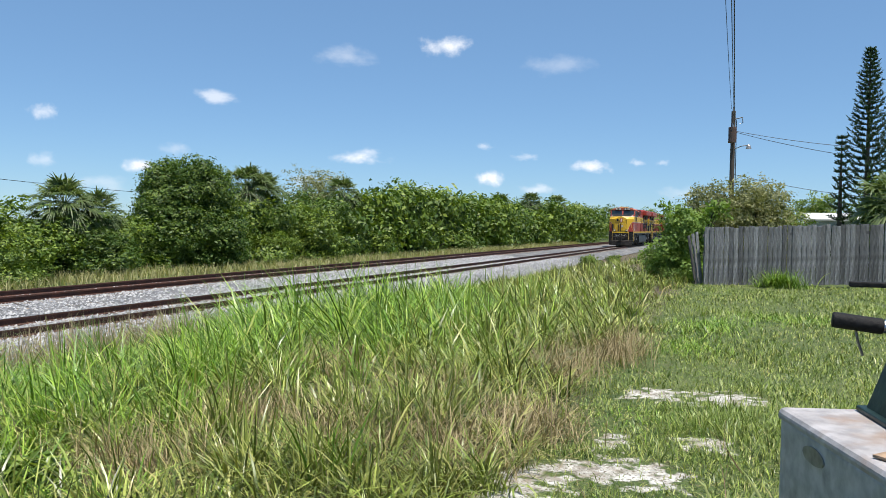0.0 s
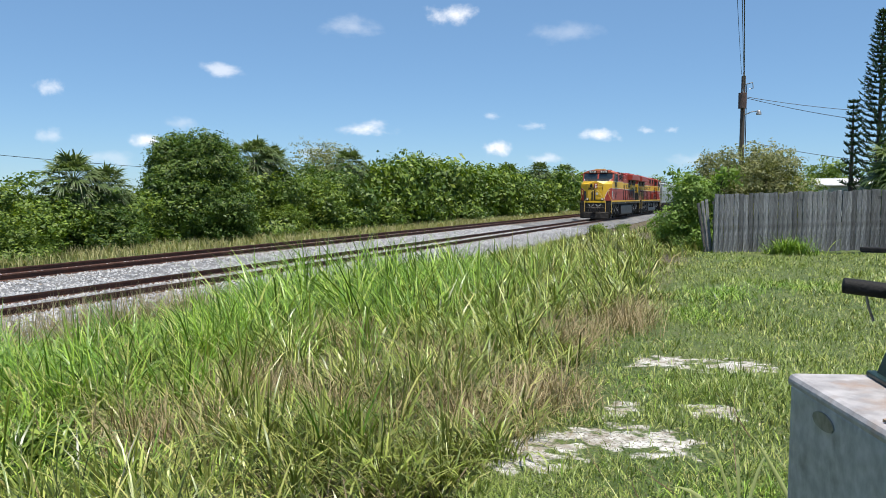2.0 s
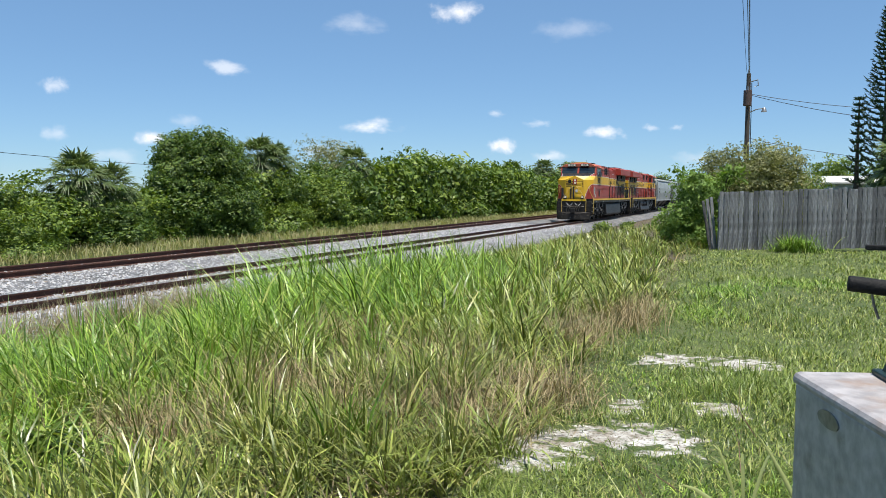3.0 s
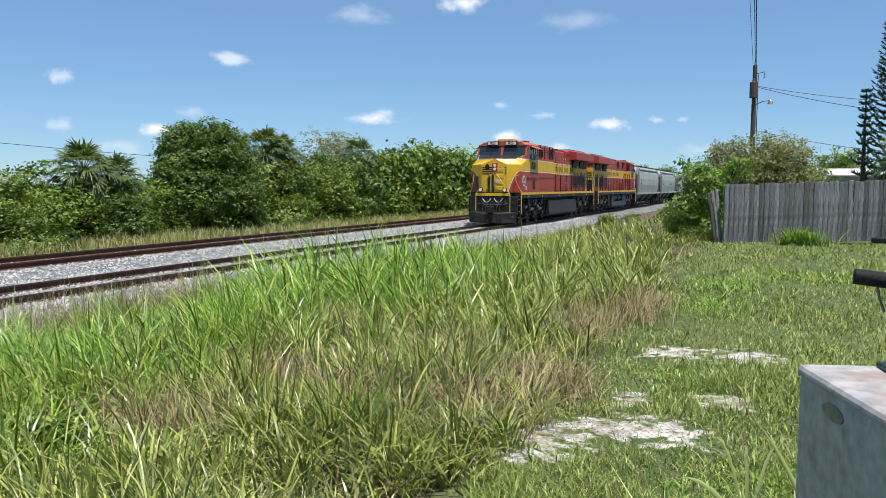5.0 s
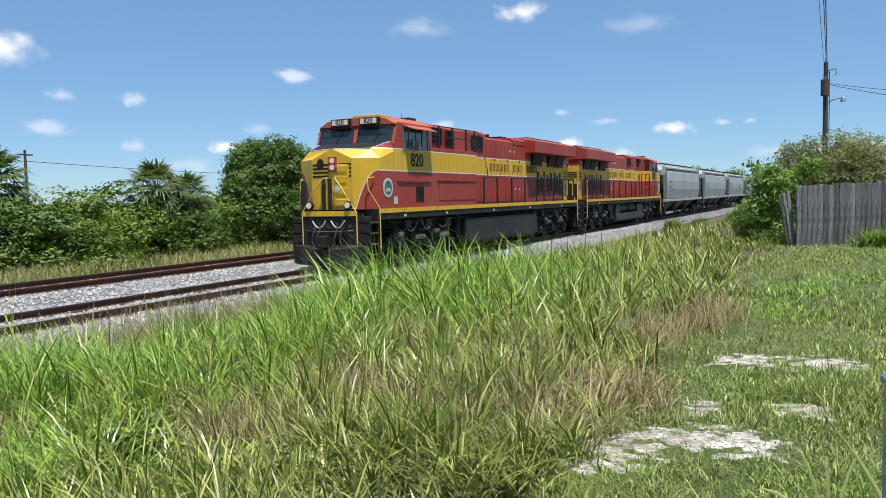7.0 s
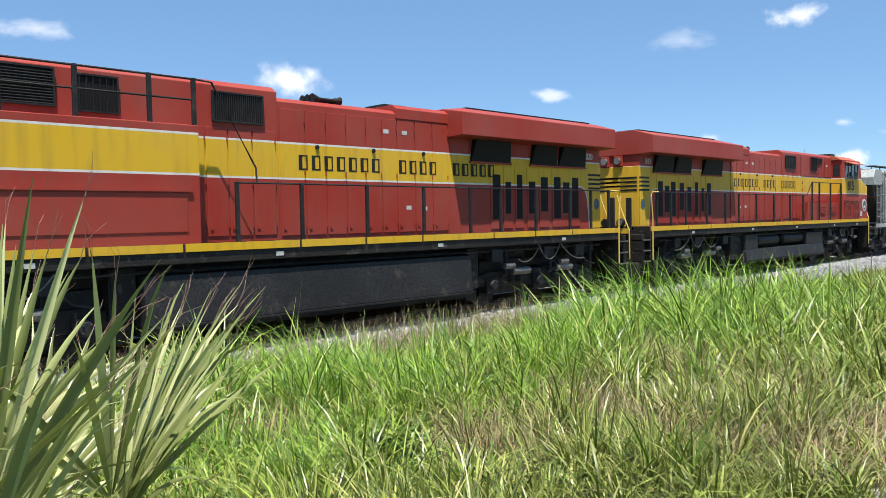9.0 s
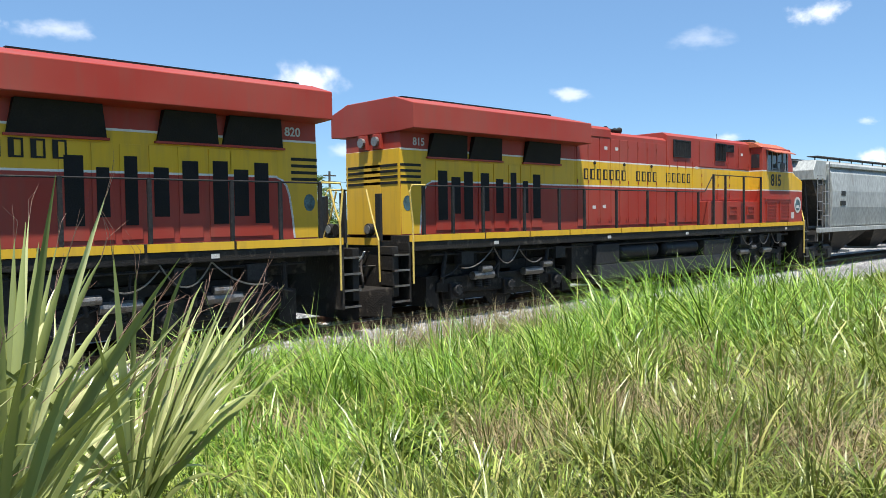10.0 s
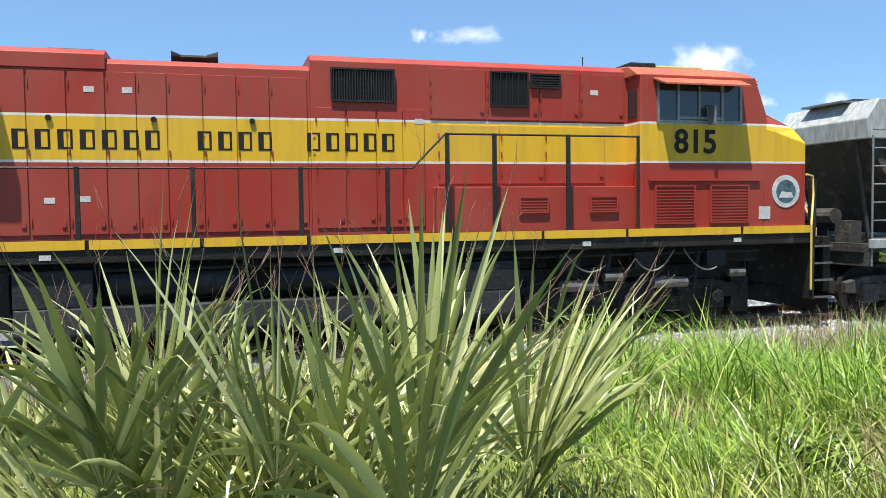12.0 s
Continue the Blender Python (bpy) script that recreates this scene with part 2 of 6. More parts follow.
# ---- building helpers ----
class Shape:
    """Collects solid pieces of one part."""

    def __init__(self):
        self.v, self.f = [], []

    def add(self, vs, fs):
        k = len(self.v)
        self.v += [tuple(p) for p in vs]
        self.f += [tuple(i + k for i in f) for f in fs]
        return self

    def box(self, x0, x1, y0, y1, z0, z1):
        return self.add([(x, y, z) for z in (z0, z1) for x, y in ((x0, y0), (x1, y0), (x1, y1), (x0, y1))],
                        [(3, 2, 1, 0), (4, 5, 6, 7), (0, 1, 5, 4), (1, 2, 6, 5), (2, 3, 7, 6), (3, 0, 4, 7)])

    def prism(self, profile, axis, a, b):
        """A profile of 2D points swept along an axis; the two others in the order x, y, z."""
        def at(p, s):
            return {"x": (s, p[0], p[1]), "y": (p[0], s, p[1]), "z": (p[0], p[1], s)}[axis]
        k = len(profile)
        return self.add([at(p, a) for p in profile] + [at(p, b) for p in profile],
                        [tuple(range(k))[::-1], tuple(range(k, 2 * k))] + [(i, (i + 1) % k, k + (i + 1) % k, k + i) for i in range(k)])

    def loft(self, rings, cap=True):
        k, n0 = len(rings[0]), len(rings)
        fs = [(r * k + i, r * k + (i + 1) % k, (r + 1) * k + (i + 1) % k, (r + 1) * k + i) for r in range(n0 - 1) for i in range(k)]
        if cap:
            fs += [tuple(range(k))[::-1], tuple(range((n0 - 1) * k, n0 * k))]
        return self.add([p for r in rings for p in r], fs)

    def rod(self, points, r, n=6, r2=None):
        """A round bar through the points."""
        pts = [Vector(p) for p in points]
        rings = []
        for i, p in enumerate(pts):
            d = (pts[min(i + 1, len(pts) - 1)] - pts[max(i - 1, 0)]).normalized()
            u = d.cross(Vector((0, 0, 1)) if abs(d.z) < 0.9 else Vector((1, 0, 0))).normalized()
            w = d.cross(u)
            rr = r if r2 is None else r + (r2 - r) * i / (len(pts) - 1)
            rings.append([p + (u * math.cos(a) + w * math.sin(a)) * rr for a in (2 * math.pi * j / n for j in range(n))])
        return self.loft(rings)

    def mesh(self, name, mat, bevel=0.0, smooth=False):
        bm = bmesh.new()
        vs = [bm.verts.new(p) for p in self.v]
        for f in self.f:
            try:
                bm.faces.new([vs[i] for i in f])
            except ValueError:
                pass
        bmesh.ops.recalc_face_normals(bm, faces=bm.faces)
        if bevel:
            bmesh.ops.bevel(bm, geom=[e for e in bm.edges if e.is_manifold and e.calc_face_angle(0) > 0.6], offset=bevel, segments=2, affect="EDGES", profile=0.5, clamp_overlap=True)
        me = bpy.data.meshes.new(name)
        bm.to_mesh(me)
        bm.free()
        if smooth:
            me.shade_smooth()
        me.materials.append(M[mat])
        return me


def part(name, shape, mat, parent, label="", bevel=0.0, smooth=False, at=None):
    ob = new(name, shape.mesh(name, mat, bevel, smooth))
    ob.parent = parent
    if at:
        ob.location = at
    return tagged(ob, label)


def thing(name, label, category, group="", kind="", at=(0, 0, 0)):
    ob = new(name)
    ob.location = at
    ob.empty_display_size = 0.2
    return tagged(ob, label, category, group, kind)


def quick_mesh(name, co, faces, mat, counts=None):
    """A large mesh from arrays: co (n, 3), faces (m, k) or a flat index list with the corner counts."""
    me = bpy.data.meshes.new(name)
    flat = np.asarray(faces, dtype=np.int32).ravel()
    totals = np.asarray(counts, dtype=np.int32) if counts is not None else np.full(len(faces), faces.shape[1], dtype=np.int32)
    me.vertices.add(len(co))
    me.vertices.foreach_set("co", np.asarray(co, dtype=np.float32).ravel())
    me.loops.add(len(flat))
    me.loops.foreach_set("vertex_index", flat)
    me.polygons.add(len(totals))
    starts = np.concatenate([[0], np.cumsum(totals)[:-1]]).astype(np.int32)
    me.polygons.foreach_set("loop_start", starts)
    me.update(calc_edges=True)
    me.materials.append(M[mat])
    return me


def lettering(name, text, size, mat, parent, m, depth=0.004, label=""):
    """Painted characters in the built-in font, as a thin mesh."""
    cu = bpy.data.curves.new(name, "FONT")
    cu.offset = size * 0.022
    cu.body, cu.size, cu.extrude, cu.align_x, cu.align_y = text, size, depth, "CENTER", "CENTER"
    tmp = bpy.data.objects.new(name, cu)
    scene.collection.objects.link(tmp)
    me = bpy.data.meshes.new_from_object(tmp.evaluated_get(bpy.context.evaluated_depsgraph_get()))
    bpy.data.objects.remove(tmp)
    me.materials.clear()
    me.materials.append(M[mat])
    ob = new(name, me)
    ob.parent = parent
    ob.matrix_local = m
    return tagged(ob, label)


# ---- ground ----
TRACK, FAR_TRACK = -14.185, -19.0
BARE = [(-0.62, 5.25, 0.34, 0.36), (-0.95, 5.2, 0.3, 0.25), (-1.2, 4.95, 0.22, 0.3), (-0.9, 6.0, 0.14, 0.22), (-0.74, 7.9, 0.28, 0.3), (-0.08, 7.8, 0.36, 0.34), (-1.25, 4.5, 0.25, 0.3),
        (-3.55, 5.1, 0.3, 0.2), (-0.2, 6.1, 0.2, 0.2)]


def sstep(a, b, x):
    t = np.clip((x - a) / (b - a), 0, 1)
    return t * t * (3 - 2 * t)


def ground_z(x, y):
    """Height of the ground: a level yard that falls to the ballast, flat beyond the tracks."""
    x, y = np.asarray(x, float), np.asarray(y, float)
    near = 0.6 - 0.38 * sstep(-3.0, -8.5, x) - 0.67 * sstep(-7.0, -11.0, x) - 0.15 * sstep(14, 26, y)
    near = near + 0.05 * np.sin(x * 1.3 + 0.7) * np.cos(y * 0.9) * sstep(-12.5, -9, x)
    far = np.full_like(x, -0.25)
    w = sstep(-12.6, -13.4, x)
    z = near * (1 - w) + far * w
    return z


def ground_grid(name, xs, ys):
    X, Y = np.meshgrid(xs, ys)
    Z = ground_z(X, Y)
    Z = Z - 0.3 * sstep(-11.9, -12.5, X) * (1 - sstep(-21.6, -22.6, X))
    co = np.stack([X, Y, Z], -1).reshape(-1, 3)
    nx, ny = len(xs), len(ys)
    i = (np.arange(ny - 1)[:, None] * nx + np.arange(nx - 1)[None]).ravel()
    me = quick_mesh(name, co, np.stack([i, i + 1, i + nx + 1, i + nx], 1), "ground")
    bare = np.zeros(len(co))
    for bx, by, rx, ry in BARE:
        bare = np.maximum(bare, 1.0 - 0.55 * np.sqrt(((co[:, 0] - bx) / rx) ** 2 + ((co[:, 1] - by) / ry) ** 2))
    at = me.attributes.new("bare", "FLOAT", "POINT")
    at.data.foreach_set("value", np.clip(bare, 0, 1).astype(np.float32))
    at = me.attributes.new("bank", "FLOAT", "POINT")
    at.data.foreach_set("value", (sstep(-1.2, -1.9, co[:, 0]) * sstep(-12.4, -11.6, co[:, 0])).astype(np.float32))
    me.shade_smooth()
    return me


def axis(*spans):
    return np.unique(np.concatenate([np.arange(a, b + 1e-6, s) for a, b, s in spans]).round(3))


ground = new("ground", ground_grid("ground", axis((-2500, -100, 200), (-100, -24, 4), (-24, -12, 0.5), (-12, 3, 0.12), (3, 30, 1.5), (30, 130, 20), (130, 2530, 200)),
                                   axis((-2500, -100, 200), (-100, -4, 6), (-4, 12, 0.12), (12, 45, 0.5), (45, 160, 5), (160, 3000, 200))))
tagged(ground, "green turf with sandy bare patches sloping to the ballast", "ground", kind="structure")


def ballast_bed():
    prof = [(-22.6, -0.55), (-21.3, -0.12), (-20.4, -0.09), (-17.6, -0.09), (-16.6, -0.2), (-15.7, -0.185), (-12.7, -0.185), (-12.2, -0.22), (-11.3, -0.55)]
    ys = np.concatenate([np.arange(-60, 60, 0.5), np.arange(60, 400, 4)])
    n0 = len(prof)
    co = np.array([(x, y, z + (0.02 * math.sin(y * 1.7 + x * 3)) * (0 < k < n0 - 1)) for y in ys for k, (x, z) in enumerate(prof)])
    i = (np.arange(len(ys) - 1)[:, None] * n0 + np.arange(n0 - 1)[None]).ravel()
    ob = new("ballast", quick_mesh("ballast", co, np.stack([i, i + 1, i + n0 + 1, i + n0], 1), "ballast"))
    return tagged(ob, "pale grey crushed granite ballast under both tracks", "ballast", kind="structure")


ballast_bed()


def ballast_stones():
    rng = np.random.default_rng(4)
    n0 = 62000
    y = 4 + 56 * rng.random(n0) ** 1.6
    x = -22.0 + 10.6 * rng.random(n0)
    prof_x = [-22.6, -21.3, -20.4, -17.6, -16.6, -15.7, -12.7, -12.2, -11.3]
    prof_z = [-0.55, -0.12, -0.09, -0.09, -0.2, -0.185, -0.185, -0.22, -0.55]
    z = np.interp(x, prof_x, prof_z) + 0.01
    r = 0.024 + 0.030 * rng.random(n0)
    base = np.array([(1, 0, 0), (0, 1, 0), (-1, 0, 0), (0, -1, 0), (0, 0, 0.8)])
    off = base[None] * (0.6 + 0.8 * rng.random((n0, 5, 1)))
    off[:, 4, :2] += rng.normal(0, 0.35, (n0, 2))
    a = rng.random(n0) * 6.28
    ox = off[..., 0] * np.cos(a)[:, None] - off[..., 1] * np.sin(a)[:, None]
    oy = off[..., 0] * np.sin(a)[:, None] + off[..., 1] * np.cos(a)[:, None]
    co = np.stack([x[:, None] + ox * r[:, None], y[:, None] + oy * r[:, None], z[:, None] + off[..., 2] * r[:, None]], -1).reshape(-1, 3)
    tri = np.array([(0, 1, 4), (1, 2, 4), (2, 3, 4), (3, 0, 4)])
    f = (np.arange(n0)[:, None, None] * 5 + tri[None]).reshape(-1, 3)
    ob = new("ballast_stones", quick_mesh("ballast_stones", co, f, "stone"))
    return tagged(ob, "loose pale grey crushed stones covering the trackbed", "gravel", kind="stuff")
def stone_material():
    m, n, l, b = node_mat("crushed_stone")
    g = n.new("ShaderNodeNewGeometry")
    cr = n.new("ShaderNodeValToRGB")
    e = cr.color_ramp.elements
    e[0].color, e[1].color = (0.11, 0.115, 0.125, 1), (0.44, 0.435, 0.43, 1)
    e.new(0.5).color = (0.28, 0.285, 0.295, 1)
    l.new(g.outputs["Random Per Island"], cr.inputs[0])
    l.new(cr.outputs[0], b.inputs["Base Color"])
    b.inputs["Roughness"].default_value = 0.9
    return m


M["stone"] = stone_material()
ballast_stones()


def railway_track(x, z, y0, y1, label):
    t = thing("railway_track", label, "railway track", "railway tracks", "", (x, 0, z))
    prof = [(-0.075, -0.175), (0.075, -0.175), (0.075, -0.16), (0.012, -0.14), (0.012, -0.045), (0.037, -0.035), (0.037, -0.004), (-0.037, -0.004), (-0.037, -0.035), (-0.012, -0.045), (-0.012, -0.14), (-0.075, -0.16)]
    for side in (-0.755, 0.755):
        r = part("rail", Shape().prism([(px + side, pz) for px, pz in prof], "y", -60, 420), "rail", t, "rust-brown steel rail")
        part("railhead", Shape().box(side - 0.033, side + 0.033, -60, 420, -0.0035, 0.0), "railtop" if x > -16 else "rail", r)
    sl = Shape().prism([(-0.13, -0.19), (0.13, -0.19), (0.10, 0.0), (-0.10, 0.0)], "x", -1.29, 1.29)
    me = sl.mesh("sleeper", "tie")
    k = 0
    y = y0
    while y < y1 and k < 290:
        s = new("sleeper", me)
        s.parent, s.location = t, (0, y, -0.165)
        y += 0.61
        k += 1
    return t


railway_track(TRACK, 0.0, -8, 160, "running line with worn rails on concrete sleepers")
railway_track(FAR_TRACK, 0.1, -2, 160, "second line with rust-brown rails on concrete sleepers")


# ---- train ----
WHEEL, CAR_WHEEL, UNIT, CAR = 0.533, 0.457, 22.33, 21.5


def lead_at(t):
    """Middle of the leading locomotive along the track, t seconds into the clip."""
    q = t - 9.5
    return 4.499 - 10.714 * q + 0.0575 * q * q


def wheelset_mesh(r, mat="black"):
    s = Shape()
    for side in (-0.78, 0.78):
        ring = []
        for yy, rr in ((-0.07, r), (0.05, r), (0.05, r + 0.03), (0.07, r + 0.03)):
            ring.append((yy, rr))
        rings = [[(math.cos(a) * rr, side - yy * (1 if side > 0 else -1) * -1, math.sin(a) * rr) for a in (2 * math.pi * j / 20 for j in range(20))] for yy, rr in ring]
        s.loft(rings)
        s.rod([(0, side, 0), (0, side + (0.2 if side > 0 else -0.2), 0)], 0.13, 10)
        for k in range(6):
            a = k * math.pi / 3
            s.rod([(math.cos(a) * r * 0.62, side + 0.075 * (1 if side > 0 else -1), math.sin(a) * r * 0.62), (math.cos(a) * r * 0.62, side + 0.10 * (1 if side > 0 else -1), math.sin(a) * r * 0.62)], 0.05, 6)
    s.rod([(0, -0.8, 0), (0, 0.8, 0)], 0.09, 10)
    return s.mesh("wheelset", mat)


WHEELS = []


def truck(parent, xc, axles, r, mesh, mat="black"):
    """A bogie: side frames, springs, bolster, brake cylinders and turning wheelsets."""
    s = Shape()
    half = (axles[-1] - axles[0]) / 2 + 0.55
    for sd in (-1, 1):
        y0, y1 = sorted((sd * 0.98, sd * 1.14))
        s.prism([(xc - half, r - 0.02), (xc - half, r + 0.2), (xc - half + 0.5, r + 0.32), (xc + half - 0.5, r + 0.32), (xc + half, r + 0.2), (xc + half, r - 0.02), (xc + half - 0.4, r - 0.05), (xc, r - 0.12), (xc - half + 0.4, r - 0.05)], "y", y0, y1)
        for a in axles:
            s.box(a - 0.2, a + 0.2, min(sd * 1.0, sd * 1.22), max(sd * 1.0, sd * 1.22), r - 0.22, r + 0.16)
    s.box(xc - 0.3, xc + 0.3, -1.0, 1.0, r + 0.05, r + 0.42)
    for a in axles:
        s.box(a - 0.35, a + 0.35, -0.6, 0.6, r - 0.1, r + 0.35)
    t = part("truck", s, mat, parent, "", 0.02)
    # motors or brake beams, and on the engines the plates that close the middle
    for i, a in enumerate(axles[:-1]):
        part("traction_motor" if mat == "black" else "brake_beam", Shape().box(a + 0.3, axles[i + 1] - 0.3, -0.66, 0.66, r - 0.24, r + 0.5), mat, t)
    if mat == "black":
        part("centre_sill", Shape().box(xc - half - 0.35, xc + half + 0.35, -0.7, 0.7, r + 0.3, r + 0.75), mat, t)
        for e in (-1, 1):
            part("end_beam", Shape().box(*sorted((xc + e * (half - 0.1), xc + e * (half + 0.28))), -1.08, 1.08, r - 0.34, r + 0.34), mat, t)
            part("side_plate", Shape().box(xc - half + 0.3, xc + half - 0.3, *sorted((e * 0.94, e * 1.0)), r - 0.26, r + 0.6), mat, t)
    for sd in (-1, 1):
        for i, a in enumerate(axles[:-1]):
            m = (a + axles[i + 1]) / 2
            for dx in (-0.16, 0.16):
                sp = Shape()
                for k in range(5):
                    sp.rod([(m + dx, sd * 1.2, r + 0.02 + k * 0.05), (m + dx, sd * 1.2, r + 0.05 + k * 0.05)], 0.085, 8)
                part("coil_spring", sp, "charcoal", t)
            part("brake_cylinder", Shape().rod([(m - 0.45, sd * 1.27, r + 0.3), (m + 0.25, sd * 1.27, r + 0.3)], 0.1, 10), "steel" if mat == "black" else "charcoal", t)
            part("brake_rod", Shape().rod([(m + 0.25, sd * 1.27, r + 0.3), (m + 0.6, sd * 1.25, r + 0.18)], 0.025, 6), "charcoal", t)
    for a in axles:
        w = new("wheelset", mesh)
        w.parent = t
        w.location = (a, 0, r)
        WHEELS.append((w, a, r, parent))
    return t


def hood_doors(parent, side, xs, z0, z1, hood):
    """Raised hood doors between the seams, with hinges and latches."""
    for a, b in zip(xs[:-1], xs[1:]):
        y = sorted((side * hood, side * (hood + 0.018)))
        s = Shape().box(a + 0.017, b - 0.017, y[0], y[1], z0, z1)
        d = part("hood_door", s, "livery", parent, "", 0.004)
        h = Shape()
        for z in (z0 + 0.2, (z0 + z1) / 2, z1 - 0.2):
            h.rod([(a + 0.02, side * (hood + 0.025), z - 0.05), (a + 0.02, side * (hood + 0.025), z + 0.05)], 0.014, 5)
        h.box(b - 0.12, b - 0.06, *sorted((side * (hood + 0.018), side * (hood + 0.035))), z0 + 0.12, z0 + 0.2)
        tagged(part("hinge_set", h, "red", d), kind="stuff")


def louvre(parent, name, side, x0, x1, z0, z1, y, upright, mat="grille", frame_mat="charcoal", slat_mat="charcoal", step=0.045):
    s = Shape().box(x0, x1, *sorted((side * (y - 0.01), side * (y + 0.006))), z0, z1)
    g = part(name, s, mat, parent, "dark louvred grille")
    f = Shape()
    o = sorted((side * (y + 0.004), side * (y + 0.035)))
    for a, b, c, d in ((x0 - 0.03, x1 + 0.03, z0 - 0.03, z0), (x0 - 0.03, x1 + 0.03, z1, z1 + 0.03), (x0 - 0.03, x0, z0, z1), (x1, x1 + 0.03, z0, z1)):
        f.box(a, b, *o, c, d)
    part("frame", f, frame_mat, g)
    sl = Shape()
    o = sorted((side * (y + 0.006), side * (y + 0.028)))
    if upright:
        x = x0 + step / 2
        while x < x1:
            sl.box(x - 0.008, x + 0.008, *o, z0, z1)
            x += step
    else:
        z = z0 + step / 2
        while z < z1:
            sl.prism([(o[0], z - 0.012), (o[1], z - 0.016), (o[1], z - 0.006), (o[0], z + 0.012)], "x", x0, x1)
            z += step
    part("slats", sl, slat_mat, g)
    return g


def handrail(parent, side, posts, z_top, y=1.44, z0=1.83, mat="charcoal"):
    """Walkway railing: flat posts and a top rail."""
    for x in posts:
        part("rail_post", Shape().box(x - 0.035, x + 0.035, *sorted((side * (y - 0.03), side * (y + 0.03))), z0 - 0.12, z_top + 0.02), mat, parent, "", 0.006)
    part("hand_rail", Shape().rod([(posts[0], side * y, z_top), (posts[-1], side * y, z_top)], 0.019, 6), mat, parent)


def marks(parent, side, x0, x1, zc, size, y, flip):
    """The painted name along the hood: plain dark outlines, one for each character."""
    groups = (7, 4, 5)
    total = sum(groups) + 1.5 * 2
    pitch = (x1 - x0) / total
    x = 0.0
    for gi, g in enumerate(groups):
        for k in range(g):
            a, b = x + 0.12 * pitch, x + 0.80 * pitch
            s = Shape()
            bars = [(a, a + 0.085, 0, 1), (b - 0.035, b, 0, 1), (a + 0.085, b - 0.035, 0, 0.10), (a + 0.085, b - 0.035, 0.90, 1)]
            for p, q, r, t in bars:
                p, q = (x1 - p, x1 - q) if flip else (x0 + p, x0 + q)
                base = y if (p + q) / 2 < 1.14 else y + 0.03
                o = sorted((side * base, side * (base + 0.004)))
                s.box(min(p, q), max(p, q), *o, zc - size / 2 + r * size, zc - size / 2 + t * size)
            part("painted_mark", s, "ink", parent)
            x += pitch
        x += 1.5 * pitch


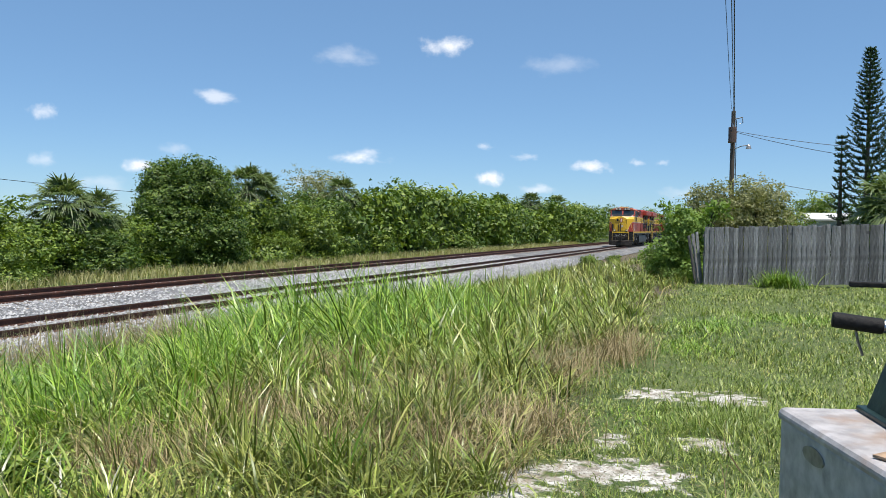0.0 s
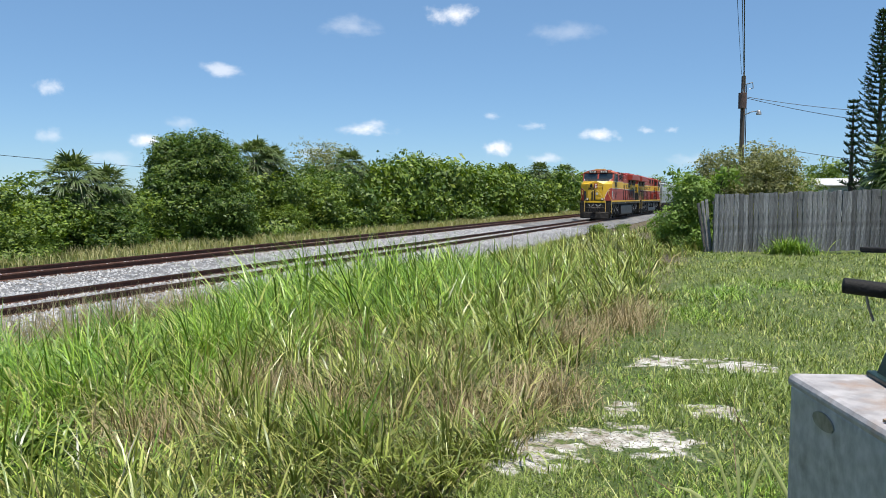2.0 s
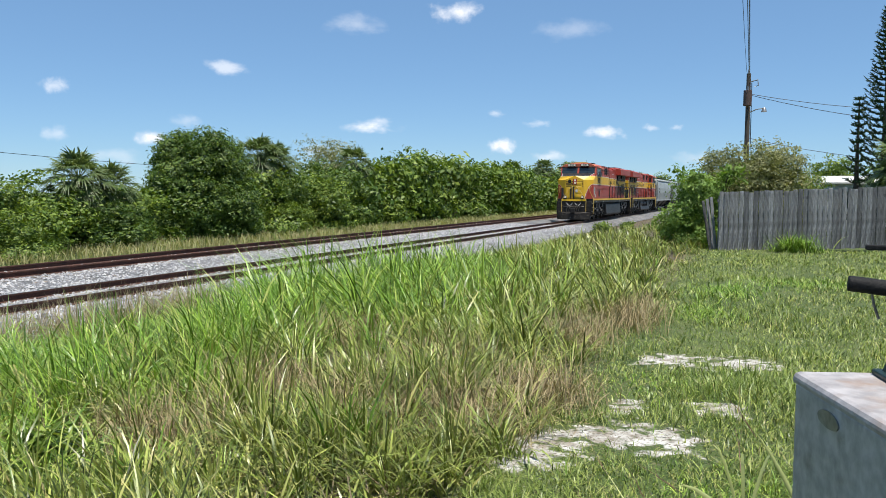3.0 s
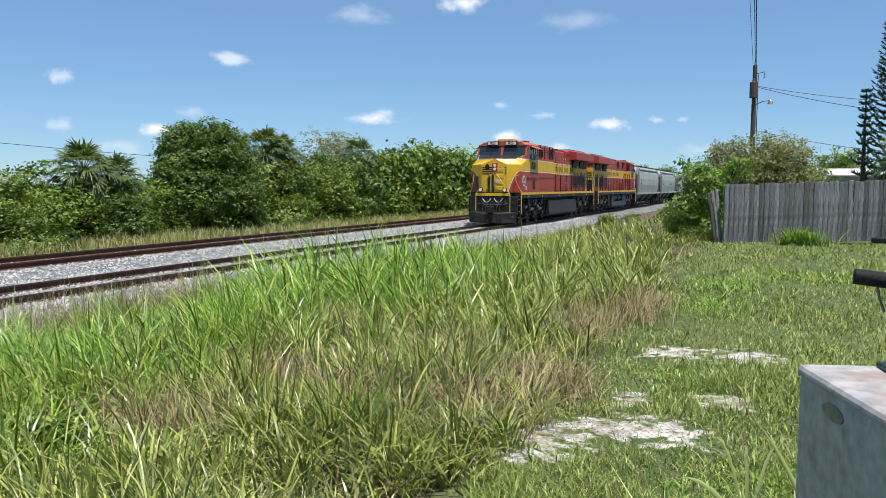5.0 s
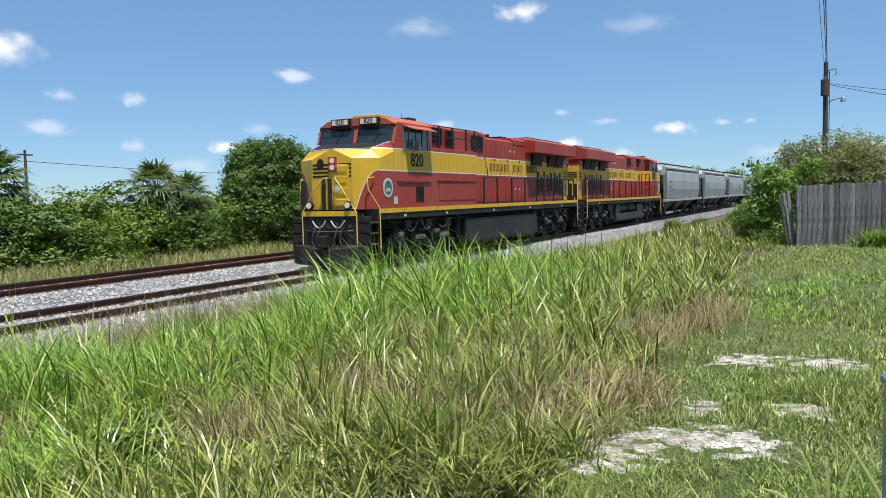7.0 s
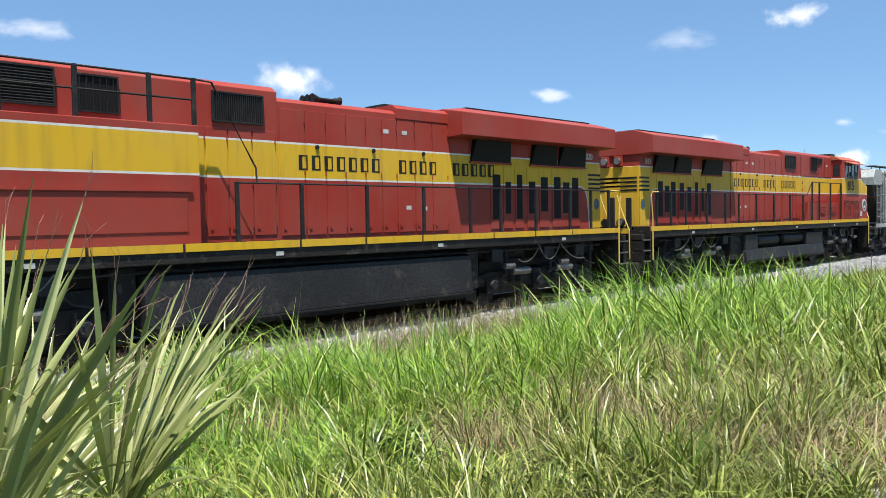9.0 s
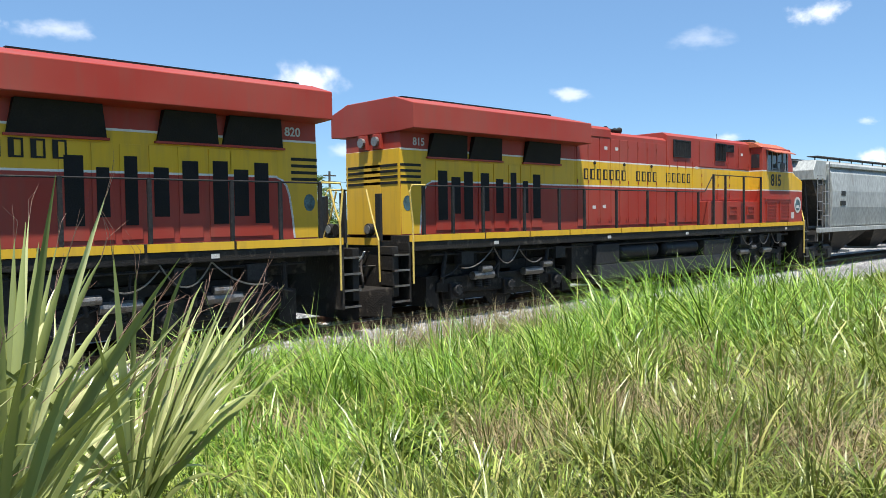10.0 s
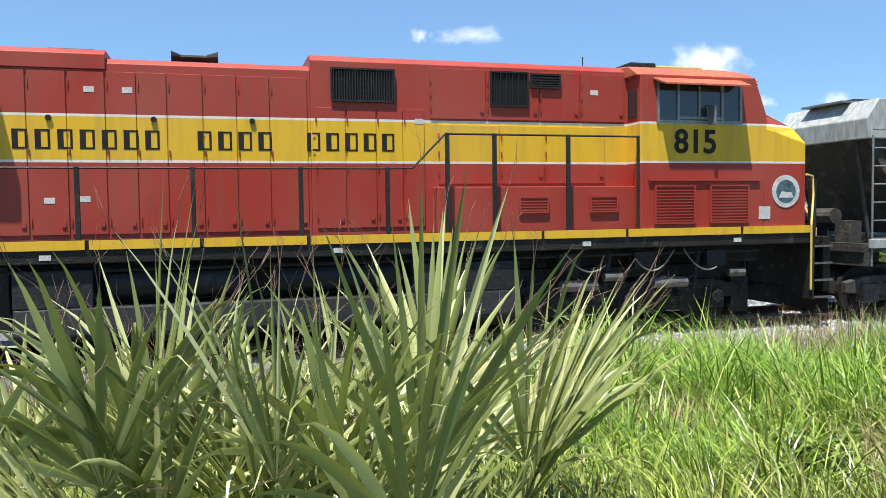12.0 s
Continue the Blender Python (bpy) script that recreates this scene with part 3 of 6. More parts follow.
def locomotive(number, name_span, wide_tank):
    """A six-axle hood locomotive; +x is the cab end, z = 0 the railhead."""
    L = thing("locomotive", "red and yellow diesel locomotive with white stripes, running on the near track", "locomotive", "locomotives")
    HOOD = 0.98
    # underframe
    s = Shape().box(-10.3, 10.72, -1.5, 1.5, 1.5, 1.70)
    s.box(-9.8, 9.9, -0.9, 0.9, 1.15, 1.5)
    part("underframe", s, "black", L, "", 0.015)
    for side in (-1, 1):
        y = sorted((side * 1.50, side * 1.525))
        x = -10.28
        k = 0
        while x < 10.5:
            b = min(x + (1.63 if k % 3 else 2.4), 10.70)
            part("sill_stripe", Shape().box(x, b - 0.06, *y, 1.705, 1.845), "yellow", L, "yellow sill stripe")
            x = b
            k += 1
        part("walkway_edge", Shape().box(-10.3, 10.72, *sorted((side * 0.9, side * 1.5)), 1.70, 1.835), "black", L)
        for xx in (-7.6, -2.9, 1.4, 5.8, 8.9):
            part("reflector", Shape().box(xx, xx + 0.16, *sorted((side * 1.5, side * 1.508)), 1.56, 1.64), "white", L)
    # engine hood
    part("engine_hood", Shape().prism([(-HOOD, 1.83), (HOOD, 1.83), (HOOD, 4.55), (HOOD - 0.12, 4.64), (-HOOD + 0.12, 4.64), (-HOOD, 4.55)], "x", -3.7, 1.14), "livery", L, "", 0.01)
    part("exhaust_housing", Shape().prism([(-HOOD - 0.03, 4.45), (HOOD + 0.03, 4.45), (HOOD + 0.03, 4.68), (HOOD - 0.1, 4.77), (-HOOD + 0.1, 4.77), (-HOOD - 0.03, 4.68)], "x", -3.66, -1.98), "livery", L, "", 0.01)
    part("control_cabin", Shape().prism([(-HOOD - 0.03, 1.83), (HOOD + 0.03, 1.83), (HOOD + 0.03, 4.72), (HOOD - 0.13, 4.83), (-HOOD + 0.13, 4.83), (-HOOD - 0.03, 4.72)], "x", 1.14, 7.0), "livery", L, "", 0.012)
    part("radiator_section", Shape().prism([(-HOOD, 1.83), (HOOD, 1.83), (HOOD, 4.6), (-HOOD, 4.6)], "x", -10.05, -3.7), "livery", L, "", 0.01)
    # radiator wings: overhanging roof with sloped underside
    prof = [(-1.5, 4.16), (-HOOD, 4.13), (HOOD, 4.13), (1.5, 4.16), (1.5, 4.70), (0.85, 4.90), (-0.85, 4.90), (-1.5, 4.70)]
    front = [(-1.5, 4.16), (-HOOD, 4.13), (HOOD, 4.13), (1.5, 4.16), (1.5, 4.70), (0.85, 4.82), (-0.85, 4.82), (-1.5, 4.70)]
    part("radiator_roof", Shape().loft([[(-10.10, y, z) for y, z in prof], [(-4.3, y, z) for y, z in prof], [(-3.62, y, z) for y, z in front]]), "red", L, "overhanging red radiator roof", 0.015)
    rs = Shape().box(-9.8, -4.5, -0.8, 0.8, 4.90, 4.945)
    part("radiator_screen", rs, "grille", L)
    for side in (-1, 1):
        for a, b in ((-9.25, -7.98), (-7.9, -6.75), (-5.9, -4.4)):
            q = part("radiator_intake", Shape().add([(x, side * yy, z) for x, yy, z in ((a, HOOD, 3.60), (b, HOOD, 3.60), (b - 0.1, HOOD, 4.13), (a + 0.1, HOOD, 4.13), (a, HOOD + 0.05, 3.60), (b, HOOD + 0.05, 3.60), (b - 0.1, HOOD + 0.16, 4.13), (a + 0.1, HOOD + 0.16, 4.13))],
                     [(0, 1, 2, 3), (4, 5, 6, 7), (0, 1, 5, 4), (1, 2, 6, 5), (2, 3, 7, 6), (3, 0, 4, 7)]), "grille", L, "dark slanted radiator intake")
            part("intake_frame", Shape().box(a - 0.04, b + 0.04, *sorted((side * HOOD, side * (HOOD + 0.07))), 3.56, 3.60), "red", q)
        for a, b, z0, z1 in ((-8.93, -8.63, 2.16, 3.30), (-8.5, -8.2, 2.3, 3.16), (-8.08, -7.78, 2.16, 3.30), (-7.5, -7.2, 2.35, 3.28), (-6.95, -6.68, 2.3, 3.15), (-6.4, -6.18, 2.16, 3.32), (-5.93, -5.72, 2.3, 3.12), (-5.52, -5.22, 2.16, 3.30)):
            d = part("vent_door", Shape().box(a - 0.07, b + 0.07, *sorted((side * HOOD, side * (HOOD + 0.018))), 1.92, 3.52), "livery", L, "", 0.004)
            part("vent", Shape().box(a, b, *sorted((side * (HOOD + 0.016), side * (HOOD + 0.024))), z0, z1), "grille", d, "narrow black vent")
        seams = [-3.62, -3.1, -2.54, -1.99, -1.54, -1.09, -0.55, -0.03, 0.49, 1.1]
        hood_doors(L, side, seams, 1.92, 4.42, HOOD)
        hood_doors(L, side, [1.2, 1.72, 2.24, 2.7, 3.08], 1.95, 3.95, HOOD + 0.03)
        louvre(L, "air_intake", side, 1.5, 2.53, 4.08, 4.58, HOOD + 0.05, True)
        louvre(L, "radiator_louvre", side, 4.29, 4.95, 4.06, 4.62, HOOD + 0.055, True, step=0.11)
        if side < 0:
            hood_doors(L, side, [3.16, 4.2, 5.2, 6.0, 6.9], 3.80, 4.66, HOOD + 0.03)
            hood_doors(L, side, [3.3, 4.45, 5.3, 6.5], 2.68, 3.70, HOOD + 0.03)
            louvre(L, "small_louvre", side, 5.05, 5.57, 4.40, 4.60, HOOD + 0.055, False)
            part("locker", Shape().box(3.2, 6.95, *sorted((side * HOOD, side * 1.32)), 1.83, 2.62), "red", L, "", 0.015)
            for a in (4.7, 6.05):
                louvre(L, "locker_louvre", side, a, a + 0.5, 2.18, 2.42, 1.325, False, "red", "red", "red", 0.05)
            for a in (7.25, 8.4):
                louvre(L, "cab_louvre", side, a, a + 0.78, 1.95, 2.6, 1.505, False, "red", "red", "red", 0.055)
            handrail(L, side, [3.35, 4.19, 5.56, 6.95], 3.5)
            part("hand_rail", Shape().rod([(2.32, side * 1.44, 2.92), (2.75, side * 1.44, 2.93), (3.3, side * 1.44, 3.48), (3.35, side * 1.44, 3.5)], 0.019, 6), "charcoal", L)
        else:
            part("side_compartment", Shape().box(3.05, 6.94, HOOD, 1.46, 1.83, 3.90), "livery", L, "full-width compartment behind the cab", 0.015)
            part("compartment_panel", Shape().box(3.3, 6.4, 1.46, 1.475, 2.05, 2.72), "red", L, "", 0.006)
            part("compartment_ledge", Shape().box(3.2, 6.5, 1.46, 1.50, 2.74, 2.78), "red", L)
            louvre(L, "radiator_louvre", side, 5.3, 6.1, 4.1, 4.66, HOOD + 0.055, False)
            part("dark_panel", Shape().box(7.65, 8.19, 1.498, 1.51, 2.03, 2.54), "grille", L)
            for xx in (6.2, 5.1, 3.9, 3.1):
                part("rail_post", Shape().box(xx - 0.04, xx + 0.04, 1.38, 1.43, 3.88, 4.72), "charcoal", L, "", 0.006)
            for zz in (4.70, 4.34):
                part("hand_rail", Shape().rod([(6.6, 1.4, zz), (3.05, 1.4, zz)], 0.019, 6), "charcoal", L)
            part("hand_rail", Shape().rod([(3.05, 1.4, 4.70), (2.75, 1.4, 4.68), (1.9, 1.42, 3.2), (1.9, 1.44, 2.92)], 0.019, 6), "charcoal", L)
        # equipment labels and latches
        for xx, zz in ((-2.3, 4.1), (-1.75, 4.1), (2.9, 3.7), (-2.9, 2.4), (-2.4, 2.42), (6.2, 4.28)):
            base = HOOD + (0.018 if xx < 1.1 else 0.048)
            part("notice", Shape().box(xx, xx + 0.15, *sorted((side * base, side * (base + 0.004))), zz, zz + 0.09), "white", L, "small white notice")
        for xx in (-2.8, -1.3, 0.2):
            part("lifting_lug", Shape().rod([(xx, side * HOOD, 3.70), (xx, side * (HOOD + 0.05), 3.70)], 0.045, 10), "ink", L)
        # walkway railing
        handrail(L, side, [-9.8, -8.9, -7.9, -6.4, -5.0, -3.9, -2.37, -0.73, 0.91, 2.32], 2.92)
        part("cab_ledge", Shape().box(7.1, 9.45, *sorted((side * 1.5, side * 1.54)), 2.70, 2.745), "red", L)
        turn = pose(8.08, side * 1.507, 3.40, 90, 0, 0 if side < 0 else 180)
        lettering("road_number", number, 0.60, "ink", L, turn, label="black painted running number")
        x0, x1 = name_span
        marks(L, side, x0, x1, 3.38, 0.30, HOOD + 0.018, side > 0)
        sl = Shape()
        ring = [(10.05 + 0.31 * math.cos(2 * math.pi * k / 28), 2.5 + 0.31 * math.sin(2 * math.pi * k / 28)) for k in range(28)]
        sl.prism(ring, "y", *sorted((side * 1.5, side * 1.508)))
        em = part("round_emblem", sl, "white", L, "round white and blue-green emblem")
        ring = [(10.05 + 0.22 * math.cos(2 * math.pi * k / 24), 2.5 + 0.22 * math.sin(2 * math.pi * k / 24)) for k in range(24)]
        part("emblem_disc", Shape().prism(ring, "y", *sorted((side * 1.508, side * 1.512))), "emblem", em)
        em2 = Shape().prism([(9.88, 2.38), (10.22, 2.38), (10.17, 2.48), (9.95, 2.5)], "y", *sorted((side * 1.512, side * 1.515)))
        part("emblem_shape", em2, "white", em)
        part("notice", Shape().box(9.45, 9.7, *sorted((side * 1.5, side * 1.506)), 1.98, 2.22), "white", L)
        # side steps at both ends with yellow grab irons
        for xe, way in ((10.72, 1), (-10.3, -1)):
            st = Shape()
            for k in range(4):
                z = 0.42 + k * 0.33
                st.box(min(xe, xe + way * 0.42), max(xe, xe + way * 0.42), *sorted((side * 1.05, side * 1.5)), z, z + 0.035)
            st.box(min(xe - way * 0.05, xe), max(xe - way * 0.05, xe), *sorted((side * 1.02, side * 1.5)), 0.40, 1.5)
            well = part("step_well", st, "black", L)
            for k in range(4):
                z = 0.42 + k * 0.33
                part("step_tread", Shape().box(*sorted((xe, xe + way * 0.42)), *sorted((side * 1.495, side * 1.515)), z + 0.005, z + 0.045), "steel", well, "worn bare-metal tread edge")
            if way > 0:
                rails = [[(xe - 0.10, side * 1.53, 0.6), (xe - 0.10, side * 1.53, 1.86), (xe + 0.16, side * 1.28, 2.45), (xe + 0.16, side * 1.25, 2.8), (xe - 0.08, side * 1.36, 2.83)],
                         [(xe + 0.44, side * 1.02, 0.75), (xe + 0.45, side * 1.02, 1.75), (xe + 0.45, side * 0.5, 2.5), (xe + 0.40, side * 0.22, 2.82), (xe + 0.24, side * 0.15, 2.84)]]
            else:
                rails = [[(xe + 0.1, side * 1.53, 0.8), (xe + 0.1, side * 1.53, 2.1), (xe + 0.02, side * 1.53, 2.78), (xe + 0.08, side * 1.53, 2.92), (xe + 0.5, side * 1.5, 2.93)],
                         [(xe - 0.42, side * 1.02, 0.85), (xe - 0.44, side * 1.02, 1.75), (xe - 0.40, side * 0.75, 2.3), (xe - 0.38, side * 0.55, 2.85)]]
            for pts in rails:
                part("grab_iron", Shape().rod(pts, 0.022, 6), "railyellow", L, "pale yellow grab iron")
    # cab: side walls, sloped windscreen, rear, roof
    prof = [(6.95, 1.83), (9.55, 1.83), (9.62, 3.92), (9.36, 4.62), (6.95, 4.62)]
    cab = part("cab", Shape().prism(prof, "y", -1.5, 1.5), "livery", L, "", 0.02)
    roofp = [(-1.5, 4.60), (-1.15, 4.80), (-0.5, 4.88), (0.5, 4.88), (1.15, 4.80), (1.5, 4.60)]
    part("cab_roof", Shape().loft([[(6.9, y, z) for y, z in roofp], [(8.9, y, z) for y, z in roofp], [(9.45, y, z - 0.05) for y, z in roofp]]), "orange", cab, "sun-faded orange-red roof", 0.015)
    part("roof_unit", Shape().box(7.9, 8.9, -0.5, 0.5, 4.87, 4.98), "pale", cab, "pale yellow roof unit", 0.03)
    part("roof_hatch", Shape().box(7.05, 7.6, 0.3, 0.95, 4.80, 4.93), "charcoal", cab, "", 0.03)
    part("roof_hatch", Shape().box(7.05, 7.6, -0.95, -0.3, 4.80, 4.93), "charcoal", cab, "", 0.03)
    for side in (-1, 1):
        o = lambda a, b: sorted((side * a, side * b))
        w = part("side_window", Shape().box(7.32, 9.0, *o(1.497, 1.51), 3.80, 4.46), "glass", cab, "dark tinted side window")
        fr = Shape()
        for a, b, c, d in ((7.27, 9.05, 3.75, 3.80), (7.27, 9.05, 4.46, 4.50), (7.27, 7.32, 3.8, 4.46), (9.0, 9.05, 3.8, 4.46), (7.68, 7.73, 3.8, 4.46), (8.12, 8.16, 3.86, 4.42), (8.60, 8.66, 3.8, 4.46), (7.73, 8.6, 3.82, 3.87)):
            fr.box(a, b, *o(1.503, 1.535), c, d)
        part("window_frame", fr, "metalgrey", w)
        part("sun_visor", Shape().add([(x, side * y, z) for x, y, z in ((7.2, 1.5, 4.56), (9.05, 1.5, 4.56), (9.0, 1.86, 4.42), (7.25, 1.86, 4.42), (7.2, 1.5, 4.53), (9.05, 1.5, 4.53), (9.0, 1.86, 4.39), (7.25, 1.86, 4.39))], [(0, 1, 2, 3), (7, 6, 5, 4), (0, 1, 5, 4), (1, 2, 6, 5), (2, 3, 7, 6), (3, 0, 4, 7)]), "orange", cab, "faded orange sun visor")
        mi = Shape().box(8.30, 8.34, *o(1.56, 1.76), 3.72, 4.05)
        mi.rod([(8.32, side * 1.5, 4.1), (8.32, side * 1.66, 4.05)], 0.012, 5)
        part("mirror", mi, "metalgrey", cab)
        part("rear_window", Shape().box(6.935, 6.952, *o(1.08, 1.38), 3.86, 4.36), "glass", cab)
    # windscreens and number boards follow the slope
    def on_slope(y0, y1, z0, z1, out):
        def px(z):
            return 9.62 - (z - 3.92) * (0.26 / 0.70) + out
        return [(px(z), y, z) for y, z in ((y0, z0), (y1, z0), (y1, z1), (y0, z1))]
    for y0, y1 in ((-1.36, -0.12), (0.12, 1.36)):
        a, b = on_slope(y0, y1, 3.98, 4.46, -0.02), on_slope(y0, y1, 3.98, 4.46, 0.012)
        w = part("windscreen", Shape().loft([a, b]), "glass", cab, "dark sloped windscreen")
        g = Shape()
        for q in ((y0 - 0.04, y1 + 0.04, 3.94, 3.98), (y0 - 0.04, y1 + 0.04, 4.46, 4.50), (y0 - 0.04, y0, 3.98, 4.46), (y1, y1 + 0.04, 3.98, 4.46)):
            g.loft([on_slope(*q, -0.01), on_slope(*q, 0.025)])
        part("window_frame", g, "charcoal", w)
        yc = (y0 + y1) / 2
        g = Shape().rod([Vector(on_slope(yc, yc, 3.96, 3.96, 0.03)[0]), Vector(on_slope(yc + 0.2, yc, 4.35, 4.35, 0.03)[0])], 0.01, 5)
        part("wiper", g, "ink", w)
        yb = -0.55 if yc < 0 else 0.55
        part("number_board", Shape().box(9.30, 9.60, yb - 0.36, yb + 0.36, 4.57, 4.80), "ink", cab, "black-framed lit number board", 0.01)
        face = part("number_face", Shape().box(9.60, 9.608, yb - 0.31, yb + 0.31, 4.60, 4.77), "board", cab)
        lettering("board_number", number, 0.22, "ink", cab, pose(9.610, yb, 4.685, 90, 0, 90), 0.002)
        part("visor_rail", Shape().rod([(9.47, y0 + 0.05, 4.5), (9.58, y0 + 0.1, 4.54), (9.58, y1 - 0.1, 4.54), (9.47, y1 - 0.05, 4.5)], 0.014, 5), "charcoal", cab)
    # nose
    def ring(x, w, ch, top):
        return [(x, -w, 1.83), (x, -w, top - 0.30), (x, -w + ch, top), (x, w - ch, top), (x, w, top - 0.30), (x, w, 1.83)]
    nose = part("nose", Shape().loft([ring(9.56, 1.497, 0.10, 3.98), ring(9.9, 1.497, 0.18, 3.89), ring(10.5, 1.497, 0.34, 3.72)]), "livery", L, "", 0.015)
    part("nose_front", Shape().loft([ring(10.495, 1.493, 0.34, 3.722), ring(10.95, 0.76, 0.70, 3.73)]), "nosefront", nose, "yellow nose front with red corners", 0.01)
    part("nose_top", Shape().loft([[(9.6, -1.36, 3.965), (9.6, 1.36, 3.965), (9.6, 1.36, 3.99), (9.6, -1.36, 3.99)], [(10.5, -1.12, 3.715), (10.5, 1.12, 3.715), (10.5, 1.12, 3.74), (10.5, -1.12, 3.74)], [(10.94, -0.07, 3.725), (10.94, 0.07, 3.725), (10.94, 0.07, 3.75), (10.94, -0.07, 3.75)]]), "charcoal", nose, "dark anti-glare panel")
    for sd in (-1, 1):
        part("panel_edge", Shape().rod([(9.62, sd * 1.37, 3.985), (10.5, sd * 1.13, 3.735), (10.945, sd * 0.06, 3.74)], 0.014, 6), "white", nose, "white edging line")
    part("nose_door", Shape().box(10.930, 10.965, 0.08, 0.64, 1.9, 3.25), "yellow", nose, "", 0.008)
    g = Shape()
    for z in (2.15, 2.5, 2.85, 3.2):
        g.rod([(10.960, 0.18, z), (11.010, 0.18, z), (11.010, 0.58, z), (10.960, 0.58, z)], 0.012, 5)
    part("nose_grab", g, "railyellow", nose)
    for yy in (-0.30, -0.06):
        part("nose_post", Shape().box(10.96, 11.02, yy - 0.06, yy + 0.06, 1.85, 2.82), "black", nose, "black upright post", 0.01)
    for z in (2.86, 2.98, 3.10, 3.22):
        for ya, yb in ((-0.72, -0.1), (0.22, 0.72)):
            part("nose_stripe", Shape().box(10.945, 10.958, ya, yb, z, z + 0.06), "ink", nose, "black bar")
    part("headlight_housing", Shape().box(10.930, 10.990, -0.12, 0.20, 3.02, 3.50), "red", nose, "", 0.02)
    for z in (3.16, 3.37):
        part("headlight", Shape().rod([(10.985, 0.04, z), (11.005, 0.04, z)], 0.085, 14), "lit", nose, "lit round headlight")
    ring2 = [(-0.42 + 0.13 * math.cos(2 * math.pi * k / 18), 3.28 + 0.17 * math.sin(2 * math.pi * k / 18)) for k in range(18)]
    part("nose_badge", Shape().prism(ring2, "x", 10.950, 10.965), "ink", nose)
    ring2 = [(0.16 + 0.12 * math.cos(2 * math.pi * k / 18), 2.5 + 0.13 * math.sin(2 * math.pi * k / 18)) for k in range(18)]
    part("nose_emblem", Shape().prism(ring2, "x", 10.968, 10.975), "white", nose)
    # front platform, pilot, plough, coupler
    for way, xe in ((1, 10.72), (-1, -10.3)):
        x0, x1 = sorted((xe, xe + way * 0.45))
        part("end_platform", Shape().box(x0, x1, -1.02, 1.02, 1.62, 1.72), "black", L)
        part("end_stripe", Shape().box(*sorted((xe + way * 0.45, xe + way * 0.462)), -1.0, 1.0, 1.64, 1.80), "yellow", L)
        s = Shape().box(*sorted((xe + way * 0.25, xe + way * 0.42)), -1.45, 1.45, 0.55, 1.62)
        part("pilot", s, "black", L, "", 0.02)
        e = xe + way * 0.30
        s = Shape().loft([[(e + way * 0.12, y, z) for y, z in ((-1.42, 0.12), (1.42, 0.12), (1.42, 0.75), (-1.42, 0.75))], [(e + way * 0.4, y, z) for y, z in ((-0.7, 0.10), (0.7, 0.10), (0.5, 0.62), (-0.5, 0.62))]])
        part("plough", s, "black", L, "black snow plough", 0.02)
        part("coupler", Shape().box(*sorted((xe + way * 0.3, xe + way * 0.95)), -0.12, 0.12, 0.72, 0.98).box(*sorted((xe + way * 0.72, xe + way * 0.98)), -0.2, 0.2, 0.68, 1.05), "black", L, "", 0.03)
        for yy in (-0.72, 0.72):
            part("ditch_light", Shape().rod([(xe + way * 0.42, yy, 1.98), (xe + way * 0.52, yy, 1.98)], 0.095, 14), "lit" if way > 0 else "metalgrey", L, "round ditch light")
            part("light_rim", Shape().rod([(xe + way * 0.38, yy, 1.98), (xe + way * 0.50, yy, 1.98)], 0.13, 16), "charcoal", L, "", 0.01)
            part("light_bracket", Shape().box(*sorted((xe + way * 0.3, xe + way * 0.45)), yy - 0.16, yy + 0.16, 1.72, 1.86), "charcoal", L)
        for yy in ((-0.98,) if way > 0 else (-0.98, 0.98)):
            part("end_post", Shape().box(*sorted((xe + way * 0.36, xe + way * 0.42)), yy - 0.09, yy + 0.09, 1.72, 2.75), "charcoal", L, "", 0.01)
        for k, (ya, yb, sag) in enumerate(((-0.75, -0.25, 0.3), (-0.6, -0.1, 0.22), (0.25, 0.75, 0.3), (0.1, 0.6, 0.22))):
            pts = [(xe + way * 0.5, ya + (yb - ya) * i / 8, 1.5 - sag * 4 * (i / 8) * (1 - i / 8)) for i in range(9)]
            part("brake_hose", Shape().rod(pts, 0.022, 6), "white" if k % 2 else "ink", L, "looped brake hose")
        for ya, bow, low in ((-0.55, 0.10, 0.5), (-0.34, 0.16, 0.42), (0.30, 0.14, 0.45), (0.48, 0.08, 0.55)):
            pts = [(xe + way * (0.46 + bow * math.sin(math.pi * i / 8)), ya + 0.05 * math.sin(i), 1.42 - (1.42 - low) * i / 8) for i in range(9)]
            part("air_hose", Shape().rod(pts, 0.026, 6), "hopperdark", L, "hanging brown rubber air hose")
        cut = Shape().rod([(xe + way * 0.40, -0.9, 1.2), (xe + way * 0.52, -0.4, 1.16), (xe + way * 0.52, 0.4, 1.16), (xe + way * 0.40, 0.9, 1.2)], 0.016, 6)
        part("uncoupling_lever", cut, "steel", L, "thin steel uncoupling lever")
    # rear end of the hood
    part("rear_door", Shape().box(-10.075, -10.045, -0.3, 0.3, 1.9, 3.5), "yellow", L)
    part("rear_panel", Shape().box(-10.065, -10.048, -0.97, 0.97, 1.85, 3.76), "yellow", L, "yellow hood end")
    g = Shape()
    for z in (2.98, 3.11, 3.24, 3.37):
        g.box(-10.075, -10.066, -0.9, 0.9, z, z + 0.06)
        for sd in (-1, 1):
            g.box(-10.06, -9.45, *sorted((sd * (HOOD + 0.002), sd * (HOOD + 0.008))), z, z + 0.06)
    part("rear_stripes", g, "ink", L, "black bars")
